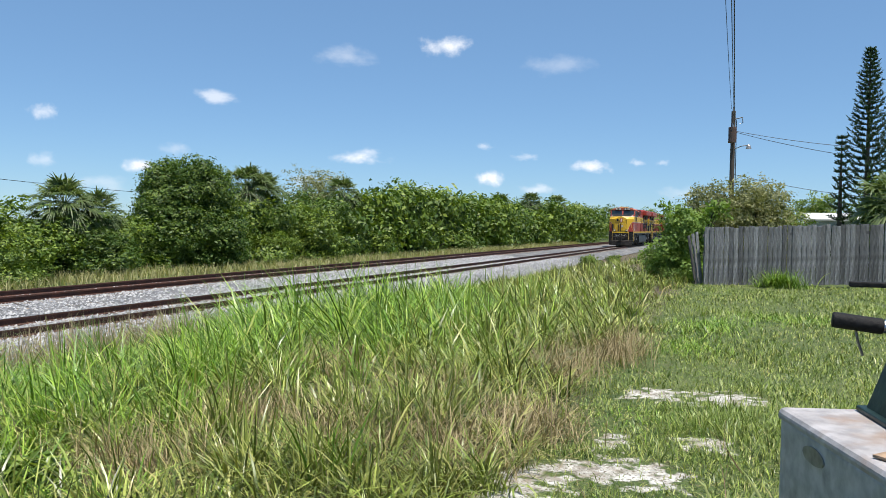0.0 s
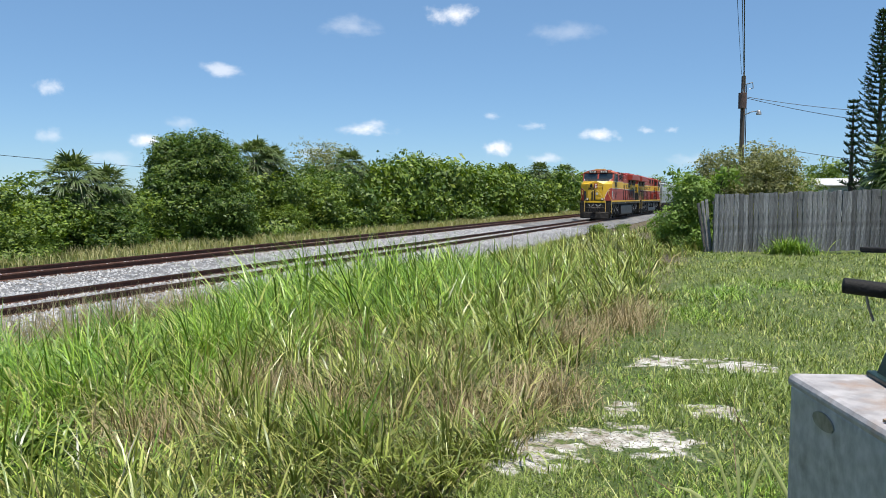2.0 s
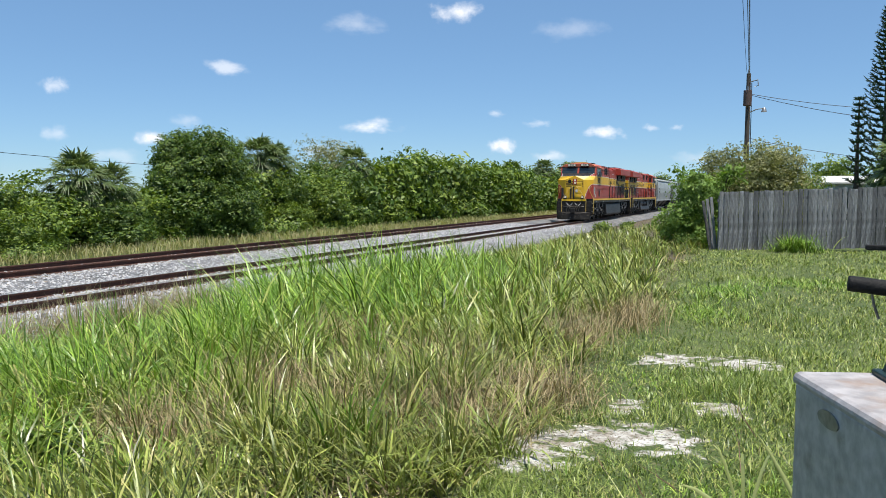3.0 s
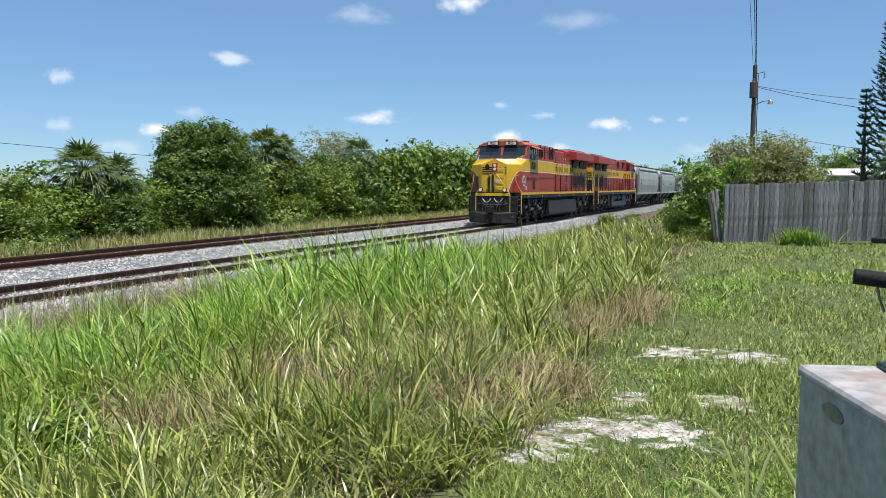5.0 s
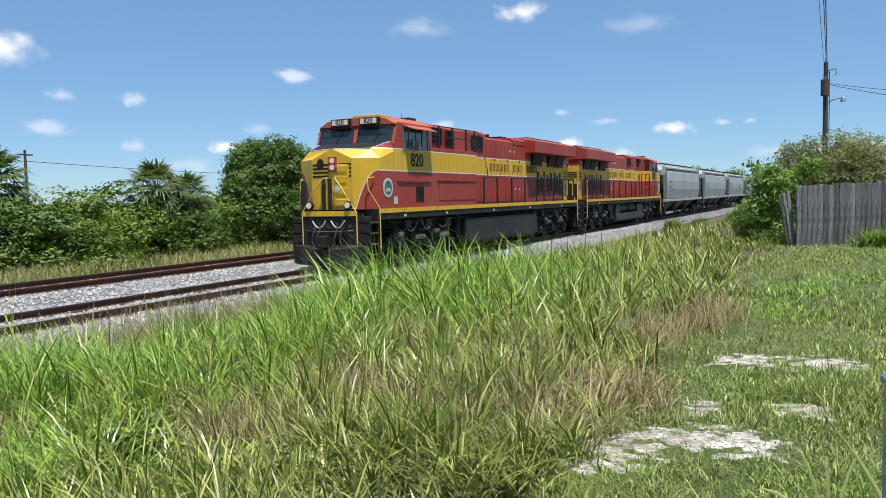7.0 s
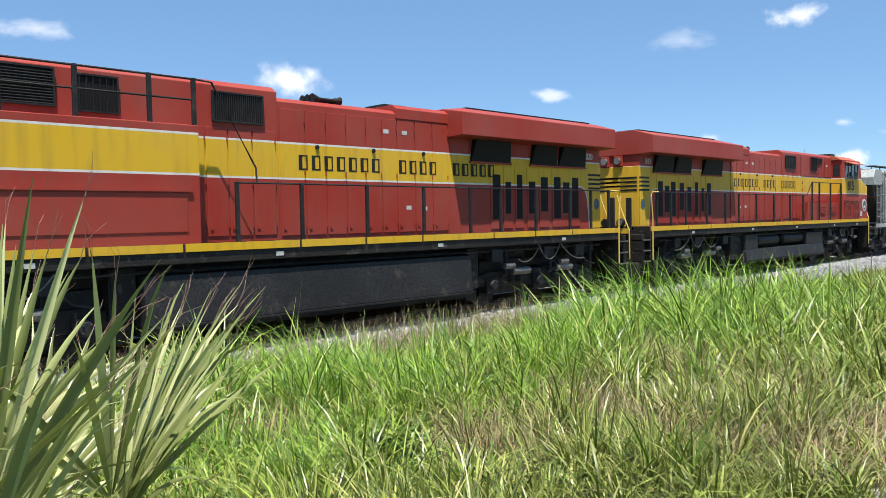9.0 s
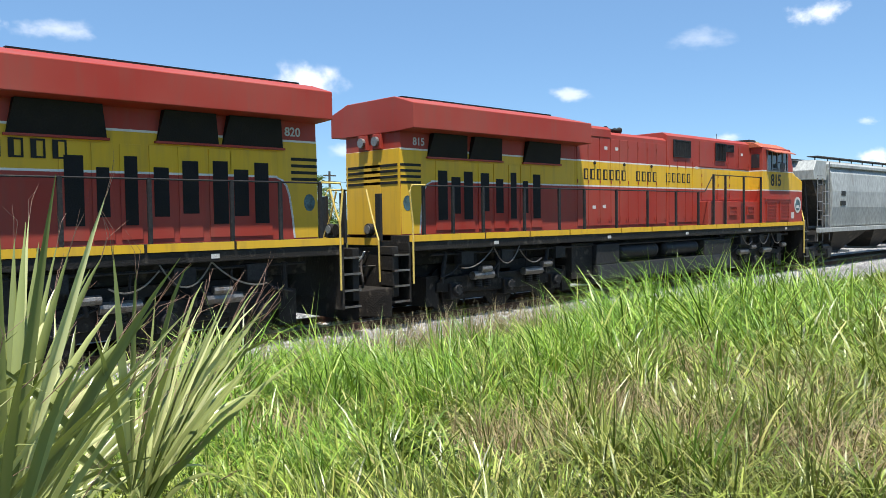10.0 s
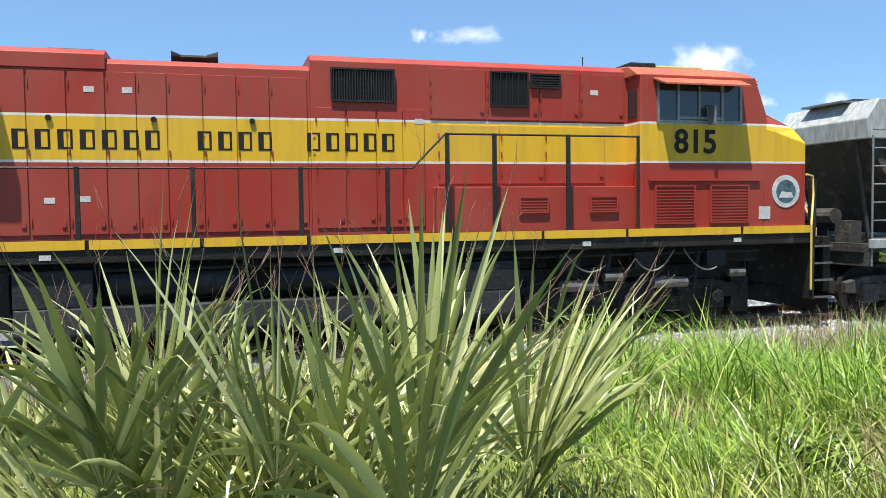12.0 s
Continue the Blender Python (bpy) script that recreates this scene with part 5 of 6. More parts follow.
    X, Y = rng.uniform(-11.9, -9.4, n2), -2 + 34 * rng.random(n2) ** 1.2
    blades("seeding_grass", X, Y, rng.uniform(0.25, 0.7, n2) * (0.35 + 0.75 * wave(X, Y, 0.8, 5)), rng.uniform(0.007, 0.014, n2), np.clip(rng.normal(0.3, 0.18, n2), 0.02, 0.8), "grassseed", "tan seeding grass along the edge of the ballast", "grass", 8)
    n5 = 7000
    X, Y = rng.normal(-11.0, 0.4, n5), rng.uniform(-9, 16, n5)
    q = wave(X, Y, 1.2, 9) > 0.33
    blades("seed_head", X[q], Y[q], rng.uniform(0.5, 1.05, n5)[q], rng.uniform(0.007, 0.013, n5)[q], np.clip(rng.normal(0.28, 0.16, n5), 0.02, 0.7)[q], "seedtan", "thin tan seed stalks standing over the bank", "grass", 12)
    n3 = 24000
    r, a = 2.7 + 16 * rng.random(n3) ** 1.5, np.radians(rng.uniform(0, 112, n3))
    X, Y = -np.sin(a) * r, np.cos(a) * r
    q = (X < -1.4) & (X > -11)
    blades("thatch", X[q], Y[q], rng.uniform(0.08, 0.38, q.sum()), rng.uniform(0.006, 0.013, q.sum()), np.clip(rng.normal(0.75, 0.2, q.sum()), 0.2, 0.98), "thatch", "dry thatch at the foot of the grass", "grass", 9, None, 2)
    # far verge beyond the tracks
    n4 = 22000
    X, Y = rng.uniform(-25.6, -22.0, n4), 5 + 110 * rng.random(n4) ** 1.5
    blades("verge_grass", X, Y, rng.uniform(0.2, 0.6, n4), 0.02 * (1 + Y / 50), np.clip(rng.normal(0.35, 0.2, n4), 0.02, 0.8), "grassseed", "pale rough grass between track and hedge", "grass", 10, None, 2)


# these two ramps also start near black to paint in the shaded gaps
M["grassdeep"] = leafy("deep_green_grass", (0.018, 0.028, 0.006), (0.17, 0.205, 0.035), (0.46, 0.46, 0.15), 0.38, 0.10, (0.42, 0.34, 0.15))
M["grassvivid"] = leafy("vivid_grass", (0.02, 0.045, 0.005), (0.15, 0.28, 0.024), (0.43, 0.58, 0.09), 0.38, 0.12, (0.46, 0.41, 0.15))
M["seedtan"] = leafy("tan_seed_stalks", (0.24, 0.19, 0.12), (0.36, 0.29, 0.18), (0.30, 0.28, 0.14), 0.6, 0.2)
# real thatch, its brown deepened in place of shadow between the blades
M["thatch"] = leafy("old_thatch", (0.07, 0.055, 0.03), (0.17, 0.13, 0.07), (0.30, 0.25, 0.13), 0.7, 0.1)
M["grassseed"] = leafy("seeding_grass", (0.26, 0.27, 0.10), (0.38, 0.34, 0.17), (0.20, 0.27, 0.07), 0.6, 0.35)
tall_grass()


def lawn():
    rng = np.random.default_rng(21)
    n0 = 200000
    r = 3.2 + 26 * rng.random(n0) ** 1.7
    a = np.radians(rng.uniform(-20, 24, n0))
    x, y = np.sin(a) * r, np.cos(a) * r
    q = (x > -1.95) & (y < 27 + 0.4 * x)
    bare = np.zeros(n0)
    for bx, by, rx, ry in BARE:
        bare = np.maximum(bare, 1.25 - np.sqrt(((x - bx) / rx) ** 2 + ((y - by) / ry) ** 2))
    q &= rng.random(n0) > np.clip(bare * 1.6, 0, 0.93)
    x, y, r = x[q], y[q], r[q]
    k = len(x)
    h = (0.03 + 0.11 * wave(x, y, 1.6, 1) ** 2 + 0.07 * wave(x, y, 6.0, 2) ** 2) * rng.uniform(0.4, 1.7, k)
    blades("lawn", x, y, h, 0.0036 * (1 + r / 6) * rng.uniform(0.6, 1.5, k), np.clip(rng.normal(0.62, 0.25, k), 0.05, 0.95), "lawn", "mown green lawn with thin patches", "lawn", 22, None, 2)
    n2 = 16000
    r, a = 0.3 + 9 * rng.random(n2) ** 0.7, rng.random(n2) * 6.283
    x, y = np.sin(a) * r, np.cos(a) * r
    q = (x > -1.7) & ((r < 3.4) | (np.abs(np.arctan2(x, y)) > 0.42))
    k = q.sum()
    blades("yard_turf", x[q], y[q], rng.uniform(0.03, 0.12, k), 0.012 * rng.uniform(0.7, 1.4, k), np.clip(rng.normal(0.55, 0.22, k), 0.05, 0.95), "lawn", "thin mown green turf in the yard", "lawn", 24, None, 2)
    # taller tufts in the lawn and along the fence
    n1 = 4200
    spots = np.array([(1.15, 26.4, 0.5, 0.2, 0.8), (0.86, 15.2, 0.8, 1.2, 0.2), (-0.48, 13.2, 0.55, 1.0, 0.24), (0.0, 4.4, 0.5, 0.5, 0.16), (-0.5, 6.7, 0.6, 0.5, 0.14), (-0.6, 11.0, 0.4, 0.8, 0.2)])
    s = spots[rng.integers(0, len(spots), n1)]
    x, y = s[:, 0] + rng.normal(0, 0.6, n1) * s[:, 2], s[:, 1] + rng.normal(0, 0.6, n1) * s[:, 3]
    blades("lawn_tuft", x, y, s[:, 4] * rng.uniform(0.4, 1.1, n1), (0.003 + 0.0006 * y) * rng.uniform(0.7, 1.4, n1), np.clip(rng.normal(0.68, 0.2, n1), 0.1, 0.98), "grassvivid", "taller grass tufts in the lawn", "grass", 23)


lawn()


def leaf_cloud(name, lumps, n0, size, mat, seed, inner=0.25):
    """Leaves in sprays on and inside a set of lumps (centre, radii): small folded diamonds turned outwards."""
    rng = np.random.default_rng(seed)
    L = np.array(lumps, float)
    area = (L[:, 3] * L[:, 4] + L[:, 4] * L[:, 5] + L[:, 3] * L[:, 5])
    per = 9
    n1 = max(1, n0 // per)
    pick = rng.choice(len(L), n1, p=area / area.sum())
    c, rad = L[pick, :3], L[pick, 3:]
    d = rng.normal(0, 1, (n1, 3))
    d /= np.linalg.norm(d, axis=1)[:, None]
    depth = np.where(rng.random(n1) < inner, rng.uniform(0.3, 0.9, n1), rng.normal(1.0, 0.075, n1))
    wob = 1 + 0.16 * np.sin(d[:, 0] * 7 + pick) * np.sin(d[:, 2] * 6 + pick * 2.0)
    p = c + d * rad * (depth * wob)[:, None]
    n0 = n1 * per
    p, d = np.repeat(p, per, 0), np.repeat(d, per, 0)
    p = p + rng.normal(0, 1, (n0, 3)) * size * np.array([1.5, 1.5, 0.9])
    tilt = np.repeat(rng.normal(0, 0.35, (n1, 3)), per, 0)
    nrm = d + tilt + rng.normal(0, 0.42, (n0, 3)) + np.array([0, 0, 0.5])
    nrm /= np.linalg.norm(nrm, axis=1)[:, None]
    t = np.cross(nrm, rng.normal(0, 1, (n0, 3)))
    t /= np.linalg.norm(t, axis=1)[:, None] + 1e-6
    b = np.cross(nrm, t)
    s = size * rng.uniform(0.55, 1.35, n0)[:, None]
    co = np.stack([p - t * s, p + b * s * 0.5 + nrm * s * 0.12, p + t * s - nrm * s * 0.15, p - b * s * 0.5 + nrm * s * 0.12], 1)
    co[..., 2] = np.maximum(co[..., 2], 0.02)
    return quick_mesh(name, co.reshape(-1, 3), np.arange(n0)[:, None] * 4 + np.array([0, 1, 2, 3]), mat)
def lumps_of(rng, rx, ry, h, count, low=0.0):
    out = []
    for k in range(count):
        a, q = rng.random() * 6.283, rng.random() ** 0.6
        z = low + (h - low) * (0.12 + 0.80 * rng.random())
        taper = max(0.35, 1.0 - 0.55 * ((z - low) / (h - low)) ** 2)
        s = rng.uniform(0.22, 0.42)
        out.append((math.cos(a) * rx * q * 0.75 * taper, math.sin(a) * ry * q * 0.75 * taper, z * 0.93, rx * s * 1.25, ry * s * 1.25, h * s * 0.55))
    return out


def shrub(name, rx, ry, h, n0, size, mat, seed, label, category="shrub", group="", lumps=22, sprigs=14, form=None):
    """A wild shrub: stems, a ragged crown of leaves, and shoots standing out of it."""
    rng = random.Random(seed)
    t = thing(name, label, category, group)
    ls = list(form) if form else lumps_of(rng, rx, ry, h, lumps)
    st = Shape()
    for k in range(7):
        l = ls[k % len(ls)]
        st.rod([(l[0] * 0.1, l[1] * 0.1, -0.1), (l[0] * 0.5 + 0.05, l[1] * 0.45, l[2] * 0.5), (l[0], l[1], l[2])], 0.055, 6, 0.015)
    part("stem", st, "bark", t)
    for k in range(sprigs):
        a, q = rng.random() * 6.283, rng.random()
        z = h * rng.uniform(0.75, 1.0)
        ls.append((math.cos(a) * rx * 0.75 * q, math.sin(a) * ry * 0.75 * q, z, rx * 0.07, ry * 0.07, h * rng.uniform(0.06, 0.12)))
    cr = new("crown", leaf_cloud("crown", ls, n0, size, mat, seed))
    cr.parent = t
    return t


def fan(shape_v, shape_f, hub, axis_way, face, count, length, width, spread, droop, rng, folds=True, loose=0.14, rows=((0.03, 0.28, 0.0), (0.22, 0.85, 0.02), (0.48, 1.0, 0.12), (0.75, 0.55, 0.42), (1.0, 0.03, 1.0))):
    """Adds the segments of one fan leaf: pleated strips that spread from the hub, along (part, width, sag) rows."""
    A = axis_way.normalized()
    S = A.cross(face).normalized()
    N = S.cross(A).normalized()
    for k in range(count):
        u = (k + 0.5) / count * 2 - 1
        ang = u * spread + rng.uniform(-0.06, 0.06)
        d = (A * math.cos(ang) + S * math.sin(ang) + N * (0.22 * u * u + rng.uniform(-loose, loose))).normalized()
        sd = d.cross(N).normalized()
        ln = length * (1 - 0.28 * u * u) * rng.uniform(0.85, 1.1)
        w = width * rng.uniform(0.75, 1.2)
        base = len(shape_v)
        dr = droop * rng.uniform(0.3, 1.7)
        for f, ww, dd in rows:
            p = hub + d * ln * f - Vector((0, 0, 1)) * ln * dr * dd
            shape_v.extend((tuple(p - sd * w * ww), tuple(p + N * w * (0.75 if folds else 0.0) * ww * (1 - 0.4 * f)), tuple(p + sd * w * ww)))
        for r in range(len(rows) - 1):
            for j in (0, 1):
                i = base + r * 3 + j
                shape_f.append((i, i + 1, i + 4, i + 3))
def sabal_palm(name, h, seed, label, n_leaf=30, leaf=1.0):
    rng = random.Random(seed)
    t = thing(name, label, "palm tree", "cabbage palms")
    tr = Shape().rod([(0, 0, -0.2), (0.05, 0.02, h * 0.4), (0.02, 0.06, h - 0.2)], 0.2, 10, 0.16)
    part("trunk", tr, "bark", t)
    v, f = [], []
    pet = Shape()
    for k in range(n_leaf):
        a = k * 2.4 + rng.uniform(-0.2, 0.2)
        el = 1.35 - 2.2 * (k / n_leaf) ** 1.05
        d = Vector((math.cos(a) * math.cos(el), math.sin(a) * math.cos(el), math.sin(el)))
        hub = Vector((0.02, 0.06, h - 0.2)) + d * leaf * rng.uniform(0.55, 0.95) - Vector((0, 0, 0.12 * leaf))
        pet.rod([(0.02, 0.06, h - 0.25), hub], 0.02, 4, 0.012)
        face = d.cross(Vector((0, 0, 1))).cross(d)
        out = (d + Vector((0, 0, -0.22))).normalized()
        fan(v, f, hub, out, face, 20, leaf * 0.80, 0.036 * leaf, 1.5, 0.42, rng, True, 0.1)
    part("leaf_stalk", pet, "palm", t)
    cr = new("crown", quick_mesh("crown", np.array(v), np.array(f), "palm"))
    cr.parent = t
    return t


def hedge():
    """The overgrown wall of shrubs, vines and palms beyond the far track."""
    words = "dense green wild shrub in the hedge beyond the track"
    forms = [shrub("hedge_shrub", 2.3, 2.2, 3.2, 12600, 0.078, "leaf" if k % 2 else "leafdark", 40 + k, words, "shrub", "hedge shrubs") for k in range(5)]
    light = [shrub("hedge_shrub", 2.3, 2.2, 3.2, 3200, 0.14, "leaf" if k % 2 else "leafdark", 50 + k, words, "shrub", "hedge shrubs") for k in range(3)]
    ys = [3, 7, 10.5, 13, 16, 19, 22, 25, 28, 31, 34, 37, 40, 43.5, 47, 50, 54, 58, 62, 66, 71, 76, 81, 87, 93, 100, 107, 115, 123, 132, 142]
    hy = [-14, 2, 12, 17, 22, 28, 36, 44, 52, 60, 66, 76, 90, 110, 137, 142]
    hz = [2.2, 2.0, 2.0, 2.5, 3.0, 2.8, 3.3, 3.9, 4.6, 5.0, 4.9, 5.0, 5.4, 5.8, 6.2, 6.2]
    rng = random.Random(3)
    places = []
    for y in ys:
        h = float(np.interp(y, hy, hz)) * rng.uniform(0.85, 1.15) * 0.95 + 0.3
        places.append((y, pose(-26.6 + rng.uniform(-0.5, 0.4), y, -0.3, 0, 0, rng.uniform(0, 360)) @ Matrix.Diagonal((1.0 + y / 130, 1.1 + y / 130, h / 3.2, 1))))
    for y in (12, 20, 26, 39, 44, 52, 60, 70, 84, 100):
        places.append((y, pose(-25.0 + rng.uniform(-0.3, 0.3), y, -0.3, 0, 0, rng.uniform(0, 360)) @ Matrix.Diagonal((0.62, 0.95, 0.62, 1))))
    for kinds, row in ((forms, [m for y, m in places if y < 49]), (light, [m for y, m in places if y >= 49])):
        for k, m in enumerate(row[len(kinds):]):
            copy_thing(kinds[k % len(kinds)], m)
        for ob, m in zip(kinds, row):
            ob.matrix_basis = m


def dome(seed, count, r_low, r_top, h):
    """Lumps that fill a steep rounded crown, broad below."""
    rng = random.Random(seed)
    out = []
    for k in range(count):
        z = h * (0.08 + 0.80 * rng.random() ** 0.9)
        q = z / h
        rim = r_low + (r_top - r_low) * max(0.0, (q - 0.35) / 0.65) ** 1.5
        a = rng.random() * 6.283
        rr = max(0.1, rim - 0.65) * rng.uniform(0.75, 1.05)
        out.append((math.cos(a) * rr, math.sin(a) * rr, z, rng.uniform(0.55, 0.95), rng.uniform(0.55, 0.95), rng.uniform(0.45, 0.85)))
    return out


hedge()
big = shrub("vine_covered_tree", 2.6, 2.7, 5.7, 84000, 0.072, "leafdark", 71, "tall rounded tree smothered in dark green vines", "tree", "", 95, 14, dome(5, 120, 2.95, 1.45, 5.75))
big.location = (-26.1, 32.7, -0.3)
for k, (x, y, h, s) in enumerate(((-26.3, 25.0, 3.3, 1.05), (-26.2, 26.6, 3.0, 0.9), (-26.8, 38.6, 4.8, 1.15), (-27.0, 40.6, 4.5, 1.1), (-28.5, 19.0, 3.5, 1.15), (-27.5, 51.5, 4.9, 1.1), (-27.0, 105.0, 6.0, 1.3), (-27.0, 121.0, 6.3, 1.4), (-27.0, 90.0, 5.4, 1.2))):
    p = sabal_palm("cabbage_palm", h, 80 + k, "cabbage palm with drooping grey-green fan leaves above the hedge", 46, s)
    p.location = (x, y, -0.3)
grey_tree = shrub("grey_tree", 3.6, 3.6, 6.8, 16000, 0.085, "leafgrey", 90, "grey-green feathery tree behind the hedge", "tree", "", 30, 20)
grey_tree.location = (-33.0, 57.0, -0.3)
m_tree = shrub("hedge_tree", 3.8, 4.0, 6.1, 7200, 0.15, "leaf", 91, "rounded leafy tree rising from the hedge", "tree", "hedge trees", 30, 26)
m_tree.location = (-27.0, 62.0, -0.3)
for x, y, s in ((-28, 77, 0.95), (-27.5, 92, 0.92), (-27.5, 136, 1.1), (-30, 9.2, 0.92), (-34, 19, 0.72), (-40, 4, 0.9), (-36, -3, 0.9), (-45, 12, 0.95), (-31, 70, 0.9), (-30, 84, 0.92), (-30, 98, 0.95), (-30, 108, 1.0), (-30, 118, 1.0), (-30, 127, 1.05), (-29, 146, 1.1), (-28, 158, 1.1), (-26, 172, 1.2), (-26, 190, 1.2), (-24, 215, 1.3)):
    copy_thing(m_tree, pose(x, y, -0.3, 0, 0, y * 37) @ Matrix.Scale(s, 4))


BLADE_ROWS = ((0.02, 0.22, 0.0), (0.15, 0.62, 0.01), (0.34, 1.0, 0.06), (0.52, 0.92, 0.15), (0.70, 0.62, 0.34), (0.86, 0.30, 0.62), (1.0, 0.04, 1.0))
M["threadtip"] = surface("dry_leaf_tips", (0.34, 0.20, 0.15), (0.22, 0.13, 0.09), 0.7, 0, 6, 40, 0.0)


def palmetto(name, fans, seed, x, y, label, blade=0.0175):
    """A low fan palm: stalks from the ground, each with a stiff pleated fan."""
    rng = random.Random(seed)
    t = thing(name, label, "palmetto", "palmettos", "", (x, y, float(ground_z(x, y))))
    for az, el, stalk, length, count in fans:
        a = radians(az)
        d = Vector((math.cos(a) * math.cos(radians(el)), math.sin(a) * math.cos(radians(el)), math.sin(radians(el))))
        foot = Vector((math.cos(a) * 0.05, math.sin(a) * 0.05, -0.05))
        hub = foot + d * stalk
        part("stalk", Shape().rod([foot, foot + d * stalk * 0.5 + Vector((0, 0, 0.03)), hub], 0.016, 6, 0.011), "palmetto", t)
        v, f = [], []
        face = d.cross(Vector((0, 0, 1)))
        face = (face.cross(d) + face * rng.uniform(-0.8, 0.8)).normalized()
        fan(v, f, hub, (d + Vector((0, 0, 0.2))).normalized(), face, count, length, blade, rng.uniform(0.55, 1.2), rng.choice((0.05, 0.12, 0.2, 0.36)), rng, True, 0.22, BLADE_ROWS)
        threads = Shape()
        for k in range(0, count, 2):
            tip = Vector(v[(k + 1) * len(BLADE_ROWS) * 3 - 2])
            run = (tip - hub).normalized()
            for e in (-1, 1):
                side = Vector((rng.uniform(-1, 1), rng.uniform(-1, 1), rng.uniform(-0.5, 0.6)))
                threads.rod([tip - run * 0.04, tip + run * 0.07 + side * 0.012 * e, tip + run * 0.13 + side * 0.045], 0.0013, 3, 0.0006)
        lf = new("fan_leaf", quick_mesh("fan_leaf", np.array(v), np.array(f), "palmetto"))
        lf.parent = t
        tagged(lf, "stiff pleated grey-green fan leaf")
        tagged(part("leaf_threads", threads, "threadtip", lf, "reddish-brown split leaf tips"), kind="stuff")
    return t


def palmettos():
    rng = random.Random(17)
    spots = [(-73, 3.2), (-78, 3.0), (-84, 3.2), (-89.5, 2.9), (-95.5, 3.1), (-80.5, 2.6), (-101, 3.0)]
    for k, (az, dist) in enumerate(spots):
        fans = []
        for j in range(6):
            fans.append((rng.uniform(0, 360), rng.uniform(42, 82), rng.uniform(0.45, 0.85), rng.uniform(0.80, 1.2), rng.randint(11, 15)))
        a = radians(az)
        palmetto("palmetto", fans, 200 + k, math.sin(a) * dist, math.cos(a) * dist, "low palmetto with stiff pleated fan leaves beside the lawn")
    # one more by the cabinet
    fans = [(rng.uniform(150, 235), rng.uniform(22, 50), 0.30, 0.62, 8) for j in range(4)] + [(150, 74, 0.52, 0.62, 4), (60, 80, 0.5, 0.55, 3)]
    palmetto("palmetto", fans, 230, 0.16, 2.75, "small palmetto with narrow arching leaves behind the cabinet", 0.009)


palmettos()


M["leafbright"] = leafy("bright_leaves", (0.10, 0.18, 0.03), (0.17, 0.28, 0.05), (0.30, 0.40, 0.09))


def yard_edge_plants():
    s = shrub("flowering_bush", 1.25, 1.2, 2.45, 26000, 0.05, "leafbright", 101, "bright green bush spilling past the end of the fence", "bush", "", 26, 18)
    s.location = (-1.9, 28.3, 0.35)
    s = shrub("tangled_bush", 2.3, 2.0, 3.5, 42000, 0.05, "leafgrey", 102, "tangled grey-brown bush behind the fence", "bush", "", 40, 34, dome(9, 60, 2.35, 1.2, 3.7))
    s.location = (-0.2, 30.6, 0.4)
    s = shrub("garden_bush", 1.5, 1.3, 2.4, 12000, 0.06, "leaf", 103, "green bush behind the fence", "bush", "", 20, 16)
    s.location = (1.2, 32.0, 0.4)
    s = shrub("dark_garden_tree", 2.6, 2.4, 4.2, 12000, 0.10, "leafdark", 104, "dark leafy tree behind the fence", "tree", "", 26, 14)
    s.location = (6.9, 36.5, 0.4)
    p = sabal_palm("garden_palm", 3.0, 105, "bushy palm with golden-green fronds behind the fence", 40, 1.2)
    p.location = (5.4, 34.2, 0.4)
    for k, (x, y, sc) in enumerate(((6, 75, 1.0), (0, 80, 1.0), (12, 72, 1.2))):
        copy_thing(m_tree, pose(x, y, 0.2, 0, 0, 70 * k) @ Matrix.Scale(sc * 0.85, 4))
    # slender shoots with leaf clusters above the bush
    t = thing("sapling", "slender sapling with clusters of large bright leaves", "sapling", "", "", (-2.0, 28.6, 0.35))
    rng = random.Random(6)
    for k in range(9):
        tip = Vector((rng.uniform(-0.9, 1.8), rng.uniform(-0.6, 0.6), rng.uniform(2.0, 2.9)))
        part("shoot", Shape().rod([(tip.x * 0.4, 0, 0), (tip.x * 0.7, tip.y * 0.5, tip.z * 0.6), tip], 0.02, 5, 0.01), "bark", t)
        lf = new("leaf_spray", leaf_cloud("leaf_spray", [(tip.x, tip.y, tip.z, 0.22, 0.22, 0.07), (tip.x + 0.2, tip.y, tip.z - 0.12, 0.15, 0.15, 0.05)], 60, 0.085, "leafbright", 300 + k, 0.5))
        lf.parent = t
        tagged(lf, "cluster of large bright leaves", kind="stuff")
    # young shoots on the verge
    for k, (x, y) in enumerate(((-7.9, 44.0), (-7.0, 47.0))):
        s = shrub("verge_shrub", 0.65, 0.65, 0.8, 2200, 0.055, "leaf", 110 + k, "young leafy shrub at the edge of the ballast", "shrub", "verge shrubs", 9, 8)
        s.location = (x, y, -0.2)
    w = shrub("leafy_weed", 0.26, 0.25, 0.34, 1500, 0.028, "leaf", 120, "low dark green weed among the grass", "weed", "", 8, 3)
    w.location = (-3.55, 3.15, 0.55)


yard_edge_plants()


